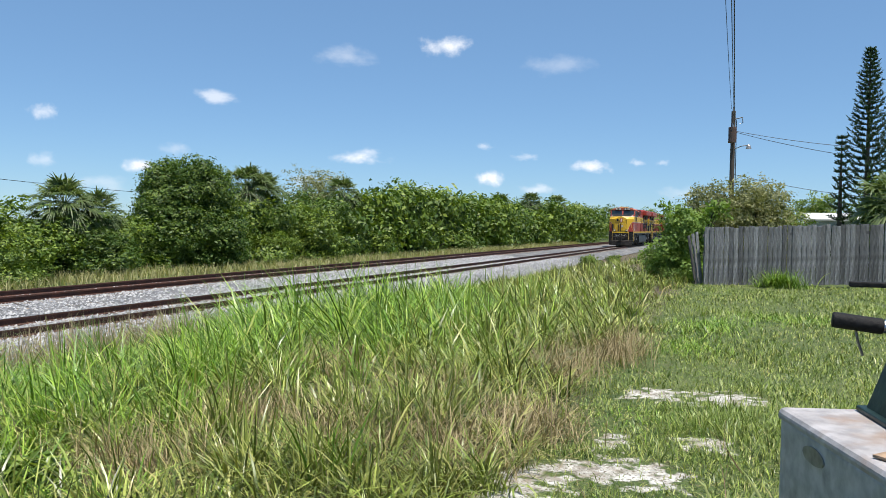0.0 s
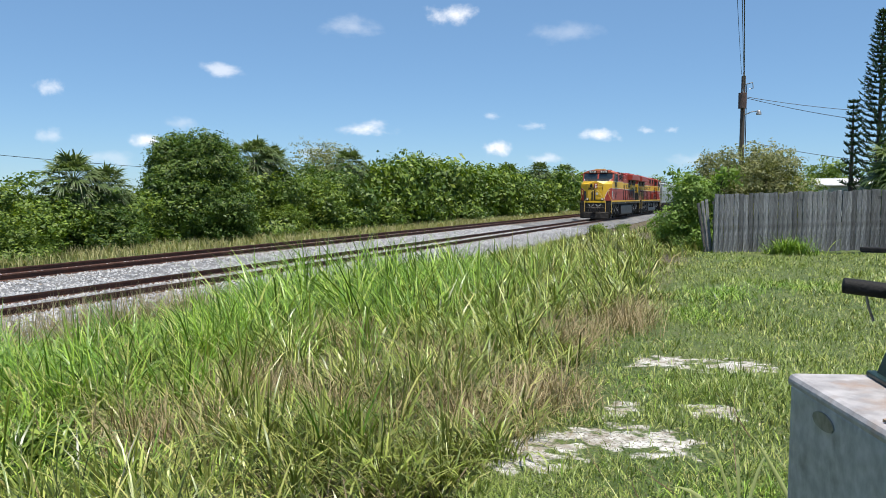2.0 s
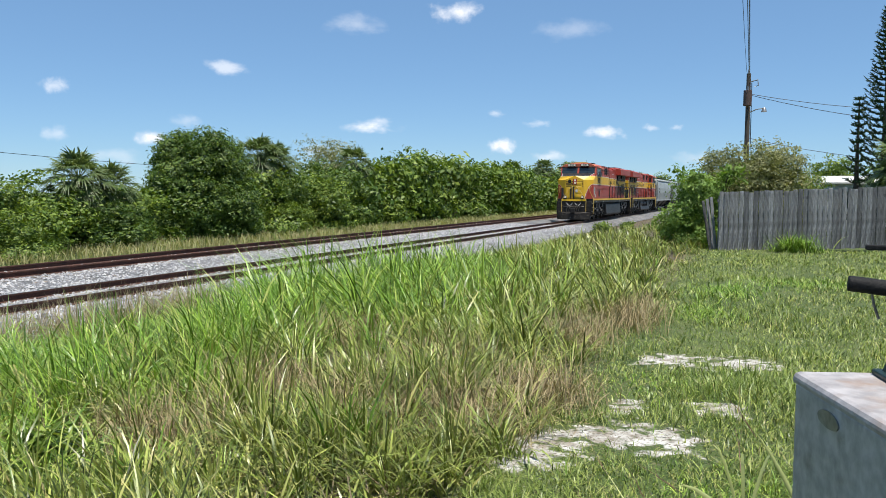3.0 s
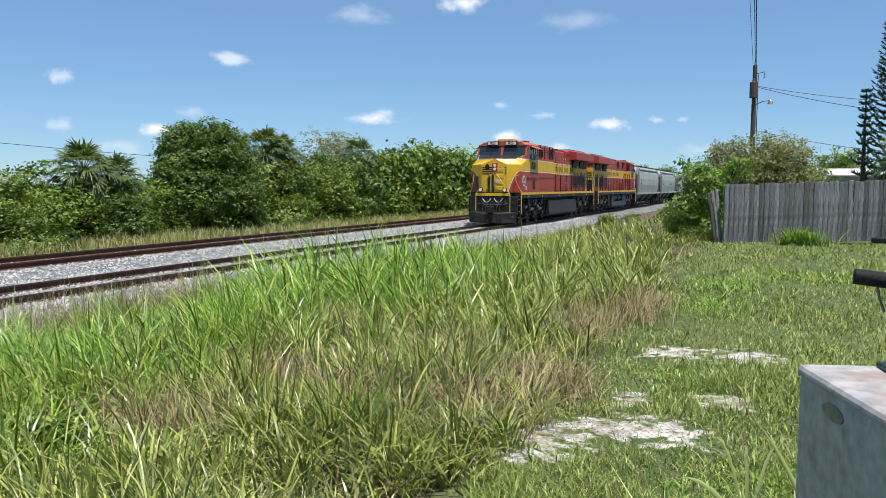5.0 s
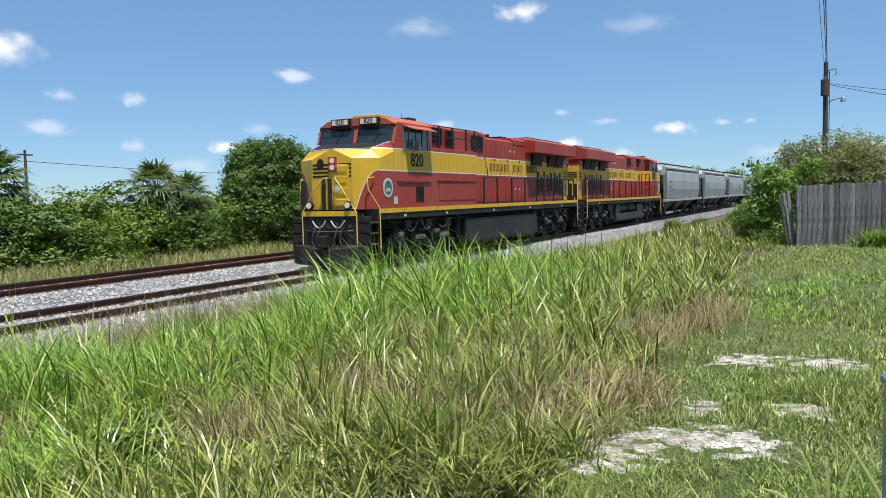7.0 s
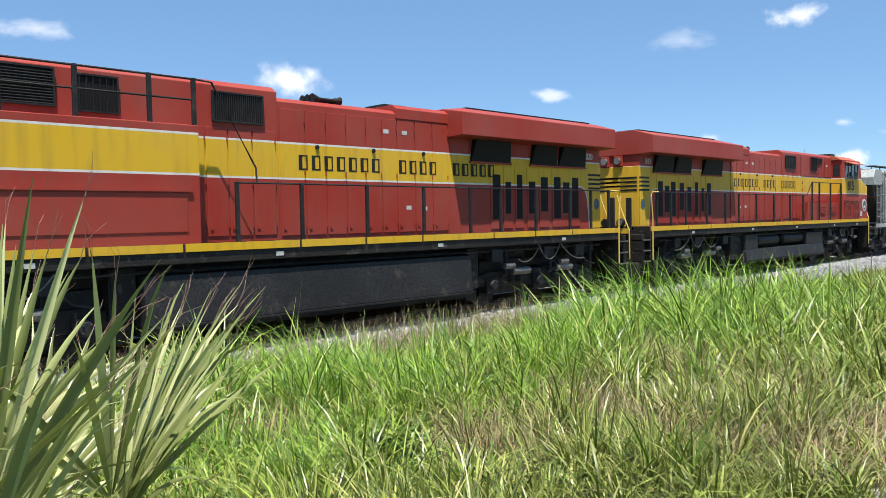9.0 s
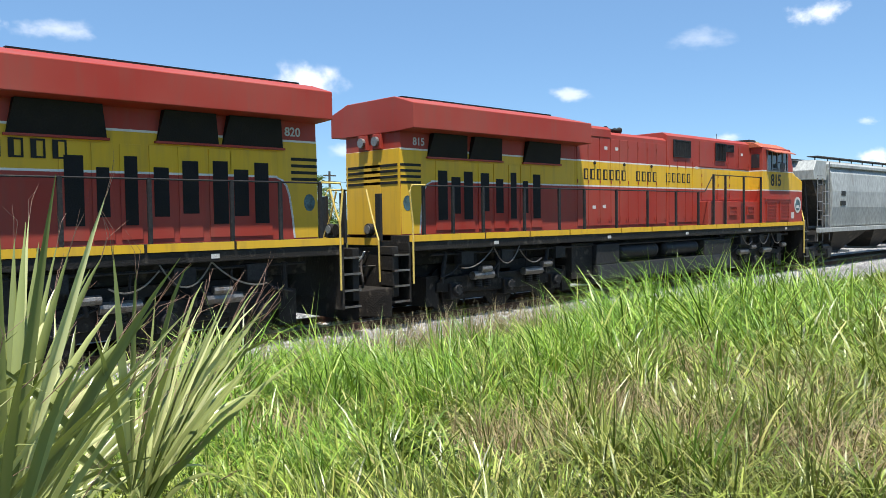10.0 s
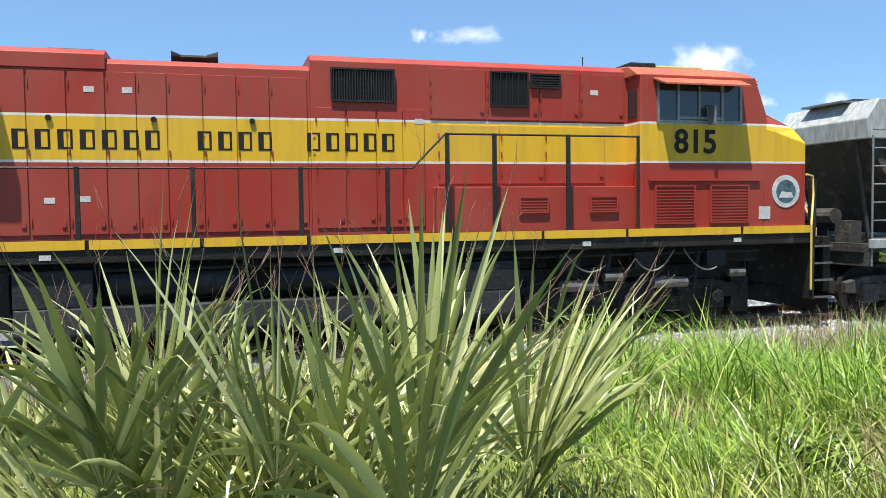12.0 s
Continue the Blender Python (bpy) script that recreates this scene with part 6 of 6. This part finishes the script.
def norfolk_pine(name, h, seed, x, y, label, spread=1.5):
    rng = random.Random(seed)
    t = thing(name, label, "pine tree", "norfolk pines", "", (x, y, 0.3))
    part("trunk", Shape().rod([(0, 0, -0.2), (0, 0, h * 0.5), (0, 0, h)], 0.16, 8, 0.02), "bark", t)
    v, f = [], []
    limbs = Shape()
    z = h * 0.12
    while z < h - 0.12:
        q = 1 - z / h
        ln = 0.16 + spread * q ** 0.85
        a0 = rng.random() * 6.28
        for k in range(7):
            a = a0 + k * math.pi / 3.5 + rng.uniform(-0.2, 0.2)
            reach = ln * rng.uniform(0.8, 1.1)
            way = Vector((math.cos(a), math.sin(a), 0))
            line = [Vector((0, 0, z)) + way * reach * u + Vector((0, 0, reach * (0.05 * u + 0.42 * u ** 2.6))) for u in (0.0, 0.35, 0.7, 1.0)]
            limbs.rod(line, 0.018, 4, 0.007)
            count = max(6, int(reach / 0.055))
            for j in range(count):
                u = 0.15 + 0.85 * (j + rng.random()) / count
                p = Vector((0, 0, z)) + way * reach * u + Vector((0, 0, reach * (0.05 * u + 0.42 * u ** 2.6)))
                for m in range(4):
                    b = rng.random() * 6.28
                    tip = p + way * 0.05 + Vector((math.cos(b) * 0.085, math.sin(b) * 0.085, rng.uniform(-0.02, 0.14)))
                    sd = (tip - p).cross(Vector((rng.uniform(-1, 1), rng.uniform(-1, 1), 0.3))).normalized() * 0.022
                    i = len(v)
                    v.extend((tuple(p - sd), tuple(p + sd), tuple(tip + sd * 0.4), tuple(tip - sd * 0.4)))
                    f.append((i, i + 1, i + 2, i + 3))
        z += (0.15 + 0.26 * q) * (1.0 if spread > 1 else 1.6)
    tagged(part("limbs", limbs, "bark", t), kind="stuff")
    cr = new("crown", quick_mesh("crown", np.array(v), np.array(f), "pine"))
    cr.parent = t
    return t


norfolk_pine("norfolk_pine", 10.2, 131, 5.2, 40.0, "tall dark Norfolk pine with tiered branches", 1.5)
norfolk_pine("norfolk_pine", 9.0, 133, 6.6, 41.0, "tall dark Norfolk pine with tiered branches", 1.6)
norfolk_pine("norfolk_pine", 6.3, 132, 4.15, 40.0, "thin young Norfolk pine", 0.5)


# ---- yard ----
def fence():
    t = thing("fence", "weathered grey board fence with uneven tops", "fence")
    a, b = Vector((-1.08, 26.4, 0.42)), Vector((9.0, 30.6, 0.82))
    way = (b - a)
    length = math.hypot(way.x, way.y)
    ang = math.degrees(math.atan2(way.y, way.x))
    rng = random.Random(8)
    meshes = []
    for k in range(6):
        r2 = random.Random(k)
        w, h = 0.152 - 0.012 * r2.random(), 1.86 + r2.uniform(-0.03, 0.02)
        s = Shape().add([(0, 0, -0.05), (w, 0.004, -0.05), (w, 0.022, -0.05), (0, 0.02, -0.05), (0, 0, h), (w * 0.5, 0.003, h + r2.uniform(-0.02, 0.02)), (w, 0.004, h + r2.uniform(-0.025, 0.01)), (w, 0.022, h), (0, 0.02, h)],
                        [(3, 2, 1, 0), (0, 1, 6, 5, 4), (1, 2, 7, 6), (2, 3, 8, 7), (3, 0, 4, 8), (4, 5, 6, 7, 8)])
        meshes.append(s.mesh("board", "fence"))
    x = 0.0
    while x < length:
        p = a + way * (x / length)
        o = new("board", rng.choice(meshes))
        o.parent = t
        o.matrix_basis = pose(p.x, p.y + rng.choice((-0.012, 0.0, 0.01)), p.z + rng.uniform(-0.012, 0.012), rng.uniform(-0.5, 0.5), rng.uniform(-0.4, 0.4), ang)
        x += 0.157
    for z in (0.35, 1.0, 1.6):
        r = part("fence_rail", Shape().box(0, length, 0.024, 0.065, z - 0.045, z + 0.045), "fence", t)
        r.matrix_basis = Matrix.Translation(a) @ way.to_track_quat("X", "Z").to_matrix().to_4x4()
    for k in range(5):
        p = a + way * (k / 4.4)
        part("fence_post", Shape().box(p.x - 0.04, p.x + 0.05, p.y + 0.07, p.y + 0.16, p.z - 0.2, p.z + 1.75), "fence", t)
    # broken boards lean off the end
    for k in range(3):
        o = new("board", meshes[k])
        o.parent = t
        o.matrix_basis = pose(-1.20 - 0.09 * k, 26.6 + 0.2 * k, 0.40, -3, -6 - 3.0 * k, 58) @ Matrix.Diagonal((1, 1, 0.93 - 0.03 * k, 1))


fence()


def cable(parent, a, b, sag, r, name="cable"):
    a, b = Vector(a), Vector(b)
    pts = [a.lerp(b, i / 14) - Vector((0, 0, sag * 4 * (i / 14) * (1 - i / 14))) for i in range(15)]
    part(name, Shape().rod(pts, r, 5), "ink", parent)


def utility_pole():
    X, Y = -0.53, 42.0
    t = thing("utility_pole", "dark wooden utility pole with transformer, lamp and cables", "utility pole", "", "", (X, Y, 0.4))
    part("pole", Shape().rod([(0, 0, -0.5), (0, 0, 4), (0, 0, 7.75)], 0.14, 12, 0.10), "pole", t)
    tr = part("transformer", Shape().rod([(-0.02, -0.3, 6.15), (-0.02, -0.3, 6.2), (-0.02, -0.3, 6.85), (-0.02, -0.3, 6.9)], 0.2, 14), "transformer", t, "rust-brown transformer can", 0.01)
    part("bushing", Shape().rod([(-0.02, -0.3, 6.9), (-0.02, -0.3, 7.1)], 0.05, 8, 0.03), "metalgrey", tr)
    part("bracket", Shape().box(-0.08, 0.04, -0.14, -0.06, 6.2, 6.8), "metalgrey", t)
    part("cutout", Shape().rod([(0.1, 0, 7.35), (0.42, -0.05, 7.42), (0.45, -0.05, 7.15), (0.3, -0.05, 7.1)], 0.03, 6), "metalgrey", t)
    arm = part("lamp_arm", Shape().rod([(0.08, -0.05, 5.85), (0.4, -0.15, 5.98), (0.72, -0.2, 6.02)], 0.025, 6), "metalgrey", t)
    part("lamp_head", Shape().rod([(0.72, -0.2, 6.05), (0.74, -0.2, 5.98), (0.74, -0.2, 5.84)], 0.05, 10, 0.14), "metalgrey", arm, "pale yard lamp")
    part("insulator", Shape().rod([(0, 0, 7.75), (0, 0, 7.95)], 0.05, 8, 0.03), "metalgrey", t)
    for dx, z, r in ((-0.10, 7.85, 0.009), (0.0, 7.95, 0.014), (0.06, 7.3, 0.016)):
        cable(t, (dx, 0, z), (dx * 2 + 0.35, -Y - 12, z + 1.2), 0.75, r)
    cable(t, (0.1, 0, 6.75), (9.5, -1.0, 5.5), 0.25, 0.013)
    cable(t, (0.1, 0, 6.7), (10.5, -3.5, 4.5), 0.35, 0.013)
    cable(t, (0.1, 0, 4.6), (9.5, 2.0, 3.4), 0.3, 0.012)
    cable(t, (0.15, 0, 7.3), (0.16, 0, 4.0), 0.0, 0.02)


M["transformer"] = surface("rusty_transformer", (0.16, 0.09, 0.07), (0.10, 0.07, 0.06), 0.6, 0.2, 3, 20, 0.15)
utility_pole()


def white_shed():
    t = thing("mobile_home", "white ribbed-metal mobile home behind the fence", "house", "", "", (3.1, 43.0, 0.4))
    s = Shape()
    s.box(0, 6.0, 0, 3.2, 0, 2.35)
    part("wall", s, "whitepaint", t)
    for k in range(9):
        part("siding", Shape().box(-0.02, 6.02, -0.03, 0, 0.25 + k * 0.24, 0.45 + k * 0.24), "whitepaint", t)
    part("roof", Shape().prism([(-0.2, 2.36), (-0.2, 2.44), (1.6, 2.78), (3.4, 2.44), (3.4, 2.36)], "x", -0.2, 6.2), "whitepaint", t, "white shallow metal roof", 0.01)
    w = part("window", Shape().box(0.9, 1.9, -0.045, -0.03, 1.2, 1.95), "glass", t)
    part("window_frame", Shape().box(0.85, 1.95, -0.042, -0.032, 1.15, 1.2).box(0.85, 1.95, -0.042, -0.032, 1.95, 2.0), "metalgrey", w)


M["whitepaint"] = surface("white_metal", (0.74, 0.74, 0.72), (0.62, 0.62, 0.60), 0.5, 0, 1.5, 20, 0.05)
white_shed()


def far_house():
    t = thing("house", "low house with reddish roof beyond the hedge", "house", "", "", (-62, 20, -0.3))
    part("wall", Shape().box(-4, 4, -7, 7, 0, 2.2), "whitepaint", t)
    part("roof", Shape().prism([(-5, 2.2), (0, 3.6), (5, 2.2)], "y", -7.6, 7.6), "rooftile", t, "brownish-red roof")
    part("window", Shape().box(4.0, 4.05, -3, -1.5, 0.9, 1.9), "glass", t)


M["rooftile"] = surface("brown_red_roof", (0.30, 0.13, 0.09), (0.2, 0.1, 0.075), 0.8, 0, 1.5, 15, 0.3)
far_house()


def far_line():
    t = thing("power_line", "thin power line on a pole beyond the hedge", "power line", "", "", (-52, 37.5, -0.3))
    part("pole", Shape().rod([(0, 0, 0), (0, 0, 6.4)], 0.12, 8, 0.09), "pole", t)
    part("crossarm", Shape().box(-0.05, 0.05, -0.6, 0.6, 6.0, 6.1), "pole", t)
    cable(t, (0, 0, 5.6), (0, -60, 5.6), 0.6, 0.02)
    cable(t, (0, 0, 5.6), (0, 60, 5.6), 0.6, 0.02)


far_line()


def cabinet():
    """Grey box on a dark stand, with a green case, a padded bar and scraps of cardboard on it."""
    o, u, w = Vector((0.097, 2.10, 0)), Vector((0.95, 0.31, 0)).normalized(), Vector((0.31, -0.95, 0)).normalized()
    turn = Matrix((( u.x, -w.x, 0, o.x), (u.y, -w.y, 0, o.y), (0, 0, 1, 0), (0, 0, 0, 1)))
    g = float(ground_z(0.3, 1.7))
    t = thing("storage_box", "grey dented metal box standing on a dark stand", "box")
    t.matrix_basis = pose(o.x, o.y, g, 0, 0, math.degrees(math.atan2(u.y, u.x)))
    top = 1.77 - g
    s = Shape().box(0, 0.75, -0.80, 0, top - 0.40, top - 0.012)
    part("body", s, "greybox", t, "", 0.02)
    lid = Shape().loft([[(-0.006, -0.81, top - 0.03), (0.76, -0.81, top - 0.03), (0.76, 0.006, top - 0.03), (-0.006, 0.006, top - 0.03)], [(0.0, -0.80, top), (0.75, -0.80, top), (0.75, 0.0, top), (0.0, 0.0, top)]])
    part("lid", lid, "greytop", t, "faded grey lid", 0.012)
    # flat darker plate: the shade of a shallow hand dent, put into colour
    arc = [math.pi * k / 12 for k in range(13)]
    ring = [(-0.21 + 0.055 * math.cos(a), top - 0.066 + 0.022 * math.sin(a)) for a in arc] + [(-0.21 + 0.050 * math.cos(a), top - 0.070 - 0.012 * math.sin(a)) for a in reversed(arc)]
    part("recess", Shape().prism(ring, "x", -0.003, 0.004), "metalgrey", t, "flat oval patch coloured as the shade of a hand dent")
    st = Shape().box(-0.04, 0.8, -0.85, 0.04, top - 0.44, top - 0.40)
    part("stand_top", st, "charcoal", t, "", 0.005)
    for lx in (0.0, 0.72):
        for ly in (-0.8, -0.02):
            part("leg", Shape().box(lx, lx + 0.04, ly - 0.02, ly + 0.02, -0.02, top - 0.44), "charcoal", t)
    case = thing("green_case", "dark green hard case standing on the grey box", "case")
    case.matrix_basis = t.matrix_basis @ pose(0.18, -0.085, top, 0, 0, -6)
    part("shell", Shape().loft([[(0, -0.25, 0), (0.34, -0.25, 0), (0.34, 0.05, 0), (0, 0.05, 0)], [(0.08, -0.19, 0.27), (0.29, -0.19, 0.27), (0.29, 0.01, 0.27), (0.08, 0.01, 0.27)]]), "green", case, "", 0.01)
    part("rim", Shape().box(-0.012, 0.352, -0.262, 0.062, 0.0, 0.014), "green", case, "", 0.004)
    bar = thing("padded_bar", "black padded bar with chrome collar above the case", "bar")
    bar.matrix_basis = Matrix.Translation((0.215, 2.16, 1.985))
    part("pad", Shape().rod([(0, 0, 0), (0.012, 0, -0.001), (0.10, 0.0, -0.010), (0.112, 0, -0.011)], 0.0195, 14), "foam", bar, "", 0.003, True)
    part("collar", Shape().rod([(0.112, 0, -0.011), (0.125, 0, -0.0125)], 0.0185, 14), "chrome", bar)
    part("tube", Shape().rod([(0.125, 0, -0.0125), (0.50, 0.0, -0.05)], 0.0175, 14), "foam", bar)
    part("strut", Shape().rod([(0.052, 0, -0.018), (0.058, 0.0, -0.05), (0.070, 0, -0.085)], 0.0035, 6), "steel", bar)
    part("upright", Shape().rod([(0.42, 0, -0.04), (0.42, 0, -0.215)], 0.012, 8), "foam", bar)
    part("top_bar", Shape().box(0.035, 0.5, -0.01, 0.01, 0.083, 0.096), "foam", bar, "", 0.003)
    part("top_upright", Shape().box(0.40, 0.42, -0.008, 0.008, -0.03, 0.084), "foam", bar)
    rng = random.Random(2)
    for k, (x, y, a, sx, sy) in enumerate(((0.105, -0.44, 24, 0.15, 0.10), (0.19, -0.40, 12, 0.17, 0.12), (0.30, -0.55, 30, 0.22, 0.14))):
        c = thing("cardboard_scrap", "torn brown cardboard scrap on the grey box", "cardboard", "cardboard scraps")
        c.matrix_basis = t.matrix_basis @ pose(x, y, top + 0.003 + 0.007 * k, 0, 0, a)
        part("sheet", Shape().add([(-sx / 2, -sy / 2, 0), (sx * 0.3, -sy * 0.62, 0.002), (sx / 2, sy * 0.3, 0.004), (sx * 0.1, sy / 2, 0.002), (-sx * 0.55, sy * 0.4, 0), (-sx / 2, -sy / 2, 0.005), (sx * 0.3, -sy * 0.62, 0.007), (sx / 2, sy * 0.3, 0.009), (sx * 0.1, sy / 2, 0.007), (-sx * 0.55, sy * 0.4, 0.005)],
                                       [(4, 3, 2, 1, 0), (5, 6, 7, 8, 9), (0, 1, 6, 5), (1, 2, 7, 6), (2, 3, 8, 7), (3, 4, 9, 8), (4, 0, 5, 9)]), "cardboard" if k != 1 else "cardgrey", c)


M["greybox"] = surface("grey_box_side", (0.50, 0.50, 0.52), (0.41, 0.41, 0.43), 0.45, 0.1, 2.0, 25, 0.08, (0.12, 0.115, 0.11), 0.25)
M["greytop"] = surface("grey_box_lid", (0.50, 0.48, 0.48), (0.40, 0.375, 0.37), 0.5, 0.0, 3.0, 25, 0.1, (0.30, 0.22, 0.17), 0.3)
M["green"] = surface("dark_green_plastic", (0.022, 0.045, 0.036), (0.015, 0.03, 0.026), 0.35, 0, 3, 25, 0.05)
M["foam"] = surface("black_foam", (0.012, 0.012, 0.013), (0.02, 0.02, 0.02), 0.7, 0, 6, 60, 0.2)
M["chrome"] = surface("chrome", (0.7, 0.7, 0.7), (0.6, 0.6, 0.6), 0.15, 1.0, 4, 30, 0.02)
M["cardboard"] = surface("brown_cardboard", (0.48, 0.33, 0.21), (0.38, 0.26, 0.17), 0.85, 0, 8, 40, 0.1)
M["cardgrey"] = surface("weathered_cardboard", (0.40, 0.35, 0.31), (0.32, 0.28, 0.25), 0.85, 0, 8, 40, 0.1)
cabinet()


# ---- clouds, far off ----
def cloud_material():
    m, n, l, b = node_mat("cloud_vapour")
    tc = n.new("ShaderNodeTexCoord")
    oi = n.new("ShaderNodeObjectInfo")
    mp = n.new("ShaderNodeMapping")
    l.new(tc.outputs["Generated"], mp.inputs[0])
    ofs = n.new("ShaderNodeVectorMath")
    ofs.operation = "SCALE"
    ofs.inputs[0].default_value = (37.0, 91.0, 53.0)
    l.new(oi.outputs["Random"], ofs.inputs["Scale"])
    l.new(ofs.outputs[0], mp.inputs["Location"])
    mp.inputs["Scale"].default_value = (1.6, 0.8, 1)
    t = n.new("ShaderNodeTexNoise")
    t.inputs["Scale"].default_value, t.inputs["Detail"].default_value, t.inputs["Roughness"].default_value = 2.2, 6.0, 0.55
    l.new(mp.outputs[0], t.inputs["Vector"])
    sp = n.new("ShaderNodeSeparateXYZ")
    l.new(tc.outputs["Generated"], sp.inputs[0])

    def mth(op, a, c=None, d=None):
        k = n.new("ShaderNodeMath")
        k.operation = op
        for i, v in enumerate((a, c, d)):
            if v is None:
                continue
            if hasattr(v, "is_linked"):
                l.new(v, k.inputs[i])
            else:
                k.inputs[i].default_value = v
        return k.outputs[0]
    dx = mth("MULTIPLY", mth("SUBTRACT", sp.outputs[0], 0.5), 2.0)
    dy = mth("MULTIPLY", mth("SUBTRACT", sp.outputs[1], 0.42), 1.9)
    rr = mth("SQRT", mth("ADD", mth("MULTIPLY", dx, dx), mth("MULTIPLY", dy, dy)))
    dens = mth("SUBTRACT", mth("ADD", mth("MULTIPLY", t.outputs[0], 1.5), 0.05), rr)
    r = n.new("ShaderNodeMapRange")
    r.interpolation_type = "SMOOTHSTEP"
    r.inputs[1].default_value, r.inputs[2].default_value = 0.02, 0.85
    l.new(dens, r.inputs[0])
    at = n.new("ShaderNodeAttribute")
    at.attribute_name = "thick"
    alpha = mth("MULTIPLY", r.outputs[0], at.outputs["Fac"])
    em = n.new("ShaderNodeEmission")
    em.inputs[0].default_value = (0.93, 0.95, 1.0, 1)
    em.inputs[1].default_value = 0.88
    tr = n.new("ShaderNodeBsdfTransparent")
    mx = n.new("ShaderNodeMixShader")
    l.new(alpha, mx.inputs[0])
    l.new(tr.outputs[0], mx.inputs[1])
    l.new(em.outputs[0], mx.inputs[2])
    l.new(mx.outputs[0], n["Material Output"].inputs[0])
    return m


M["cloud"] = cloud_material()


def cloud(az, el, w, h, thick):
    """A cloud far off: bearing to the right of the track, height and size in degrees."""
    d = 2400.0
    a, e = radians(az), radians(el)
    p = EYE + Vector((math.sin(a) * math.cos(e), math.cos(a) * math.cos(e), math.sin(e))) * d
    sx, sy = d * math.tan(radians(w)) / 2, d * math.tan(radians(h)) / 2
    n0 = 8
    co = np.array([((i / n0 * 2 - 1) * sx, (j / n0 * 2 - 1) * sy, 0) for j in range(n0 + 1) for i in range(n0 + 1)])
    idx = (np.arange(n0)[:, None] * (n0 + 1) + np.arange(n0)[None]).ravel()
    me = quick_mesh("cloud", co, np.stack([idx, idx + 1, idx + n0 + 2, idx + n0 + 1], 1), "cloud")
    q = me.attributes.new("thick", "FLOAT", "POINT")
    q.data.foreach_set("value", np.full(len(co), thick, np.float32))
    ob = new("cloud", me)
    ob.matrix_world = look(p, p + (p - EYE)) @ Matrix.Diagonal((1, 1, 1, 1))
    return tagged(ob, "small white fair-weather cloud", "cloud", "clouds", "structure")


CLOUDS = [(-36.7, 8.7, 5.2, 1.9, 0.85), (-47.6, 7.0, 3.0, 1.9, 0.8), (-20.5, 12.9, 5.4, 2.6, 1.0), (-27.8, 12.0, 7.5, 2.6, 0.45), (-26.7, 4.9, 6.2, 2.0, 0.95), (-17.5, 3.6, 3.9, 2.2, 1.0), (-14.0, 2.8, 3.6, 1.5, 0.8),
          (-10.1, 4.5, 4.4, 1.9, 1.0), (-12.6, 11.6, 7.0, 2.6, 0.35), (-41.7, 3.8, 3.8, 1.9, 0.95), (-17.8, 5.8, 2.3, 0.9, 0.6), (-14.9, 5.1, 2.9, 1.1, 0.5), (-47.5, 3.9, 3.2, 1.8, 0.55), (-55.6, 10.1, 8.0, 4.2, 1.0),
          (-58.9, 6.9, 5.4, 1.8, 0.75), (-52.0, 7.1, 3.0, 1.4, 0.65), (-53.0, 5.0, 6.4, 2.0, 0.6), (-61.3, 4.0, 4.6, 2.8, 0.8), (-72.0, 12.6, 6.8, 2.6, 0.75), (-75.4, 12.5, 2.6, 1.7, 0.75), (-69.2, 3.5, 5.6, 2.6, 0.75),
          (-30.5, 3.2, 4.0, 1.6, 0.6), (-39.5, 5.0, 3.5, 1.6, 0.4), (-7.0, 4.7, 1.8, 0.9, 0.6), (-5.3, 4.7, 1.4, 0.8, 0.5), (-44.0, 2.6, 6.0, 2.0, 0.45), (-22.5, 2.6, 4.0, 1.4, 0.5), (-4.0, 2.6, 5.0, 1.8, 0.45)]
for c in CLOUDS:
    cloud(c[0], c[1], c[2] * 0.9, c[3] * 0.8, c[4] if c[4] > 0.9 else c[4] * 0.7)


motions()
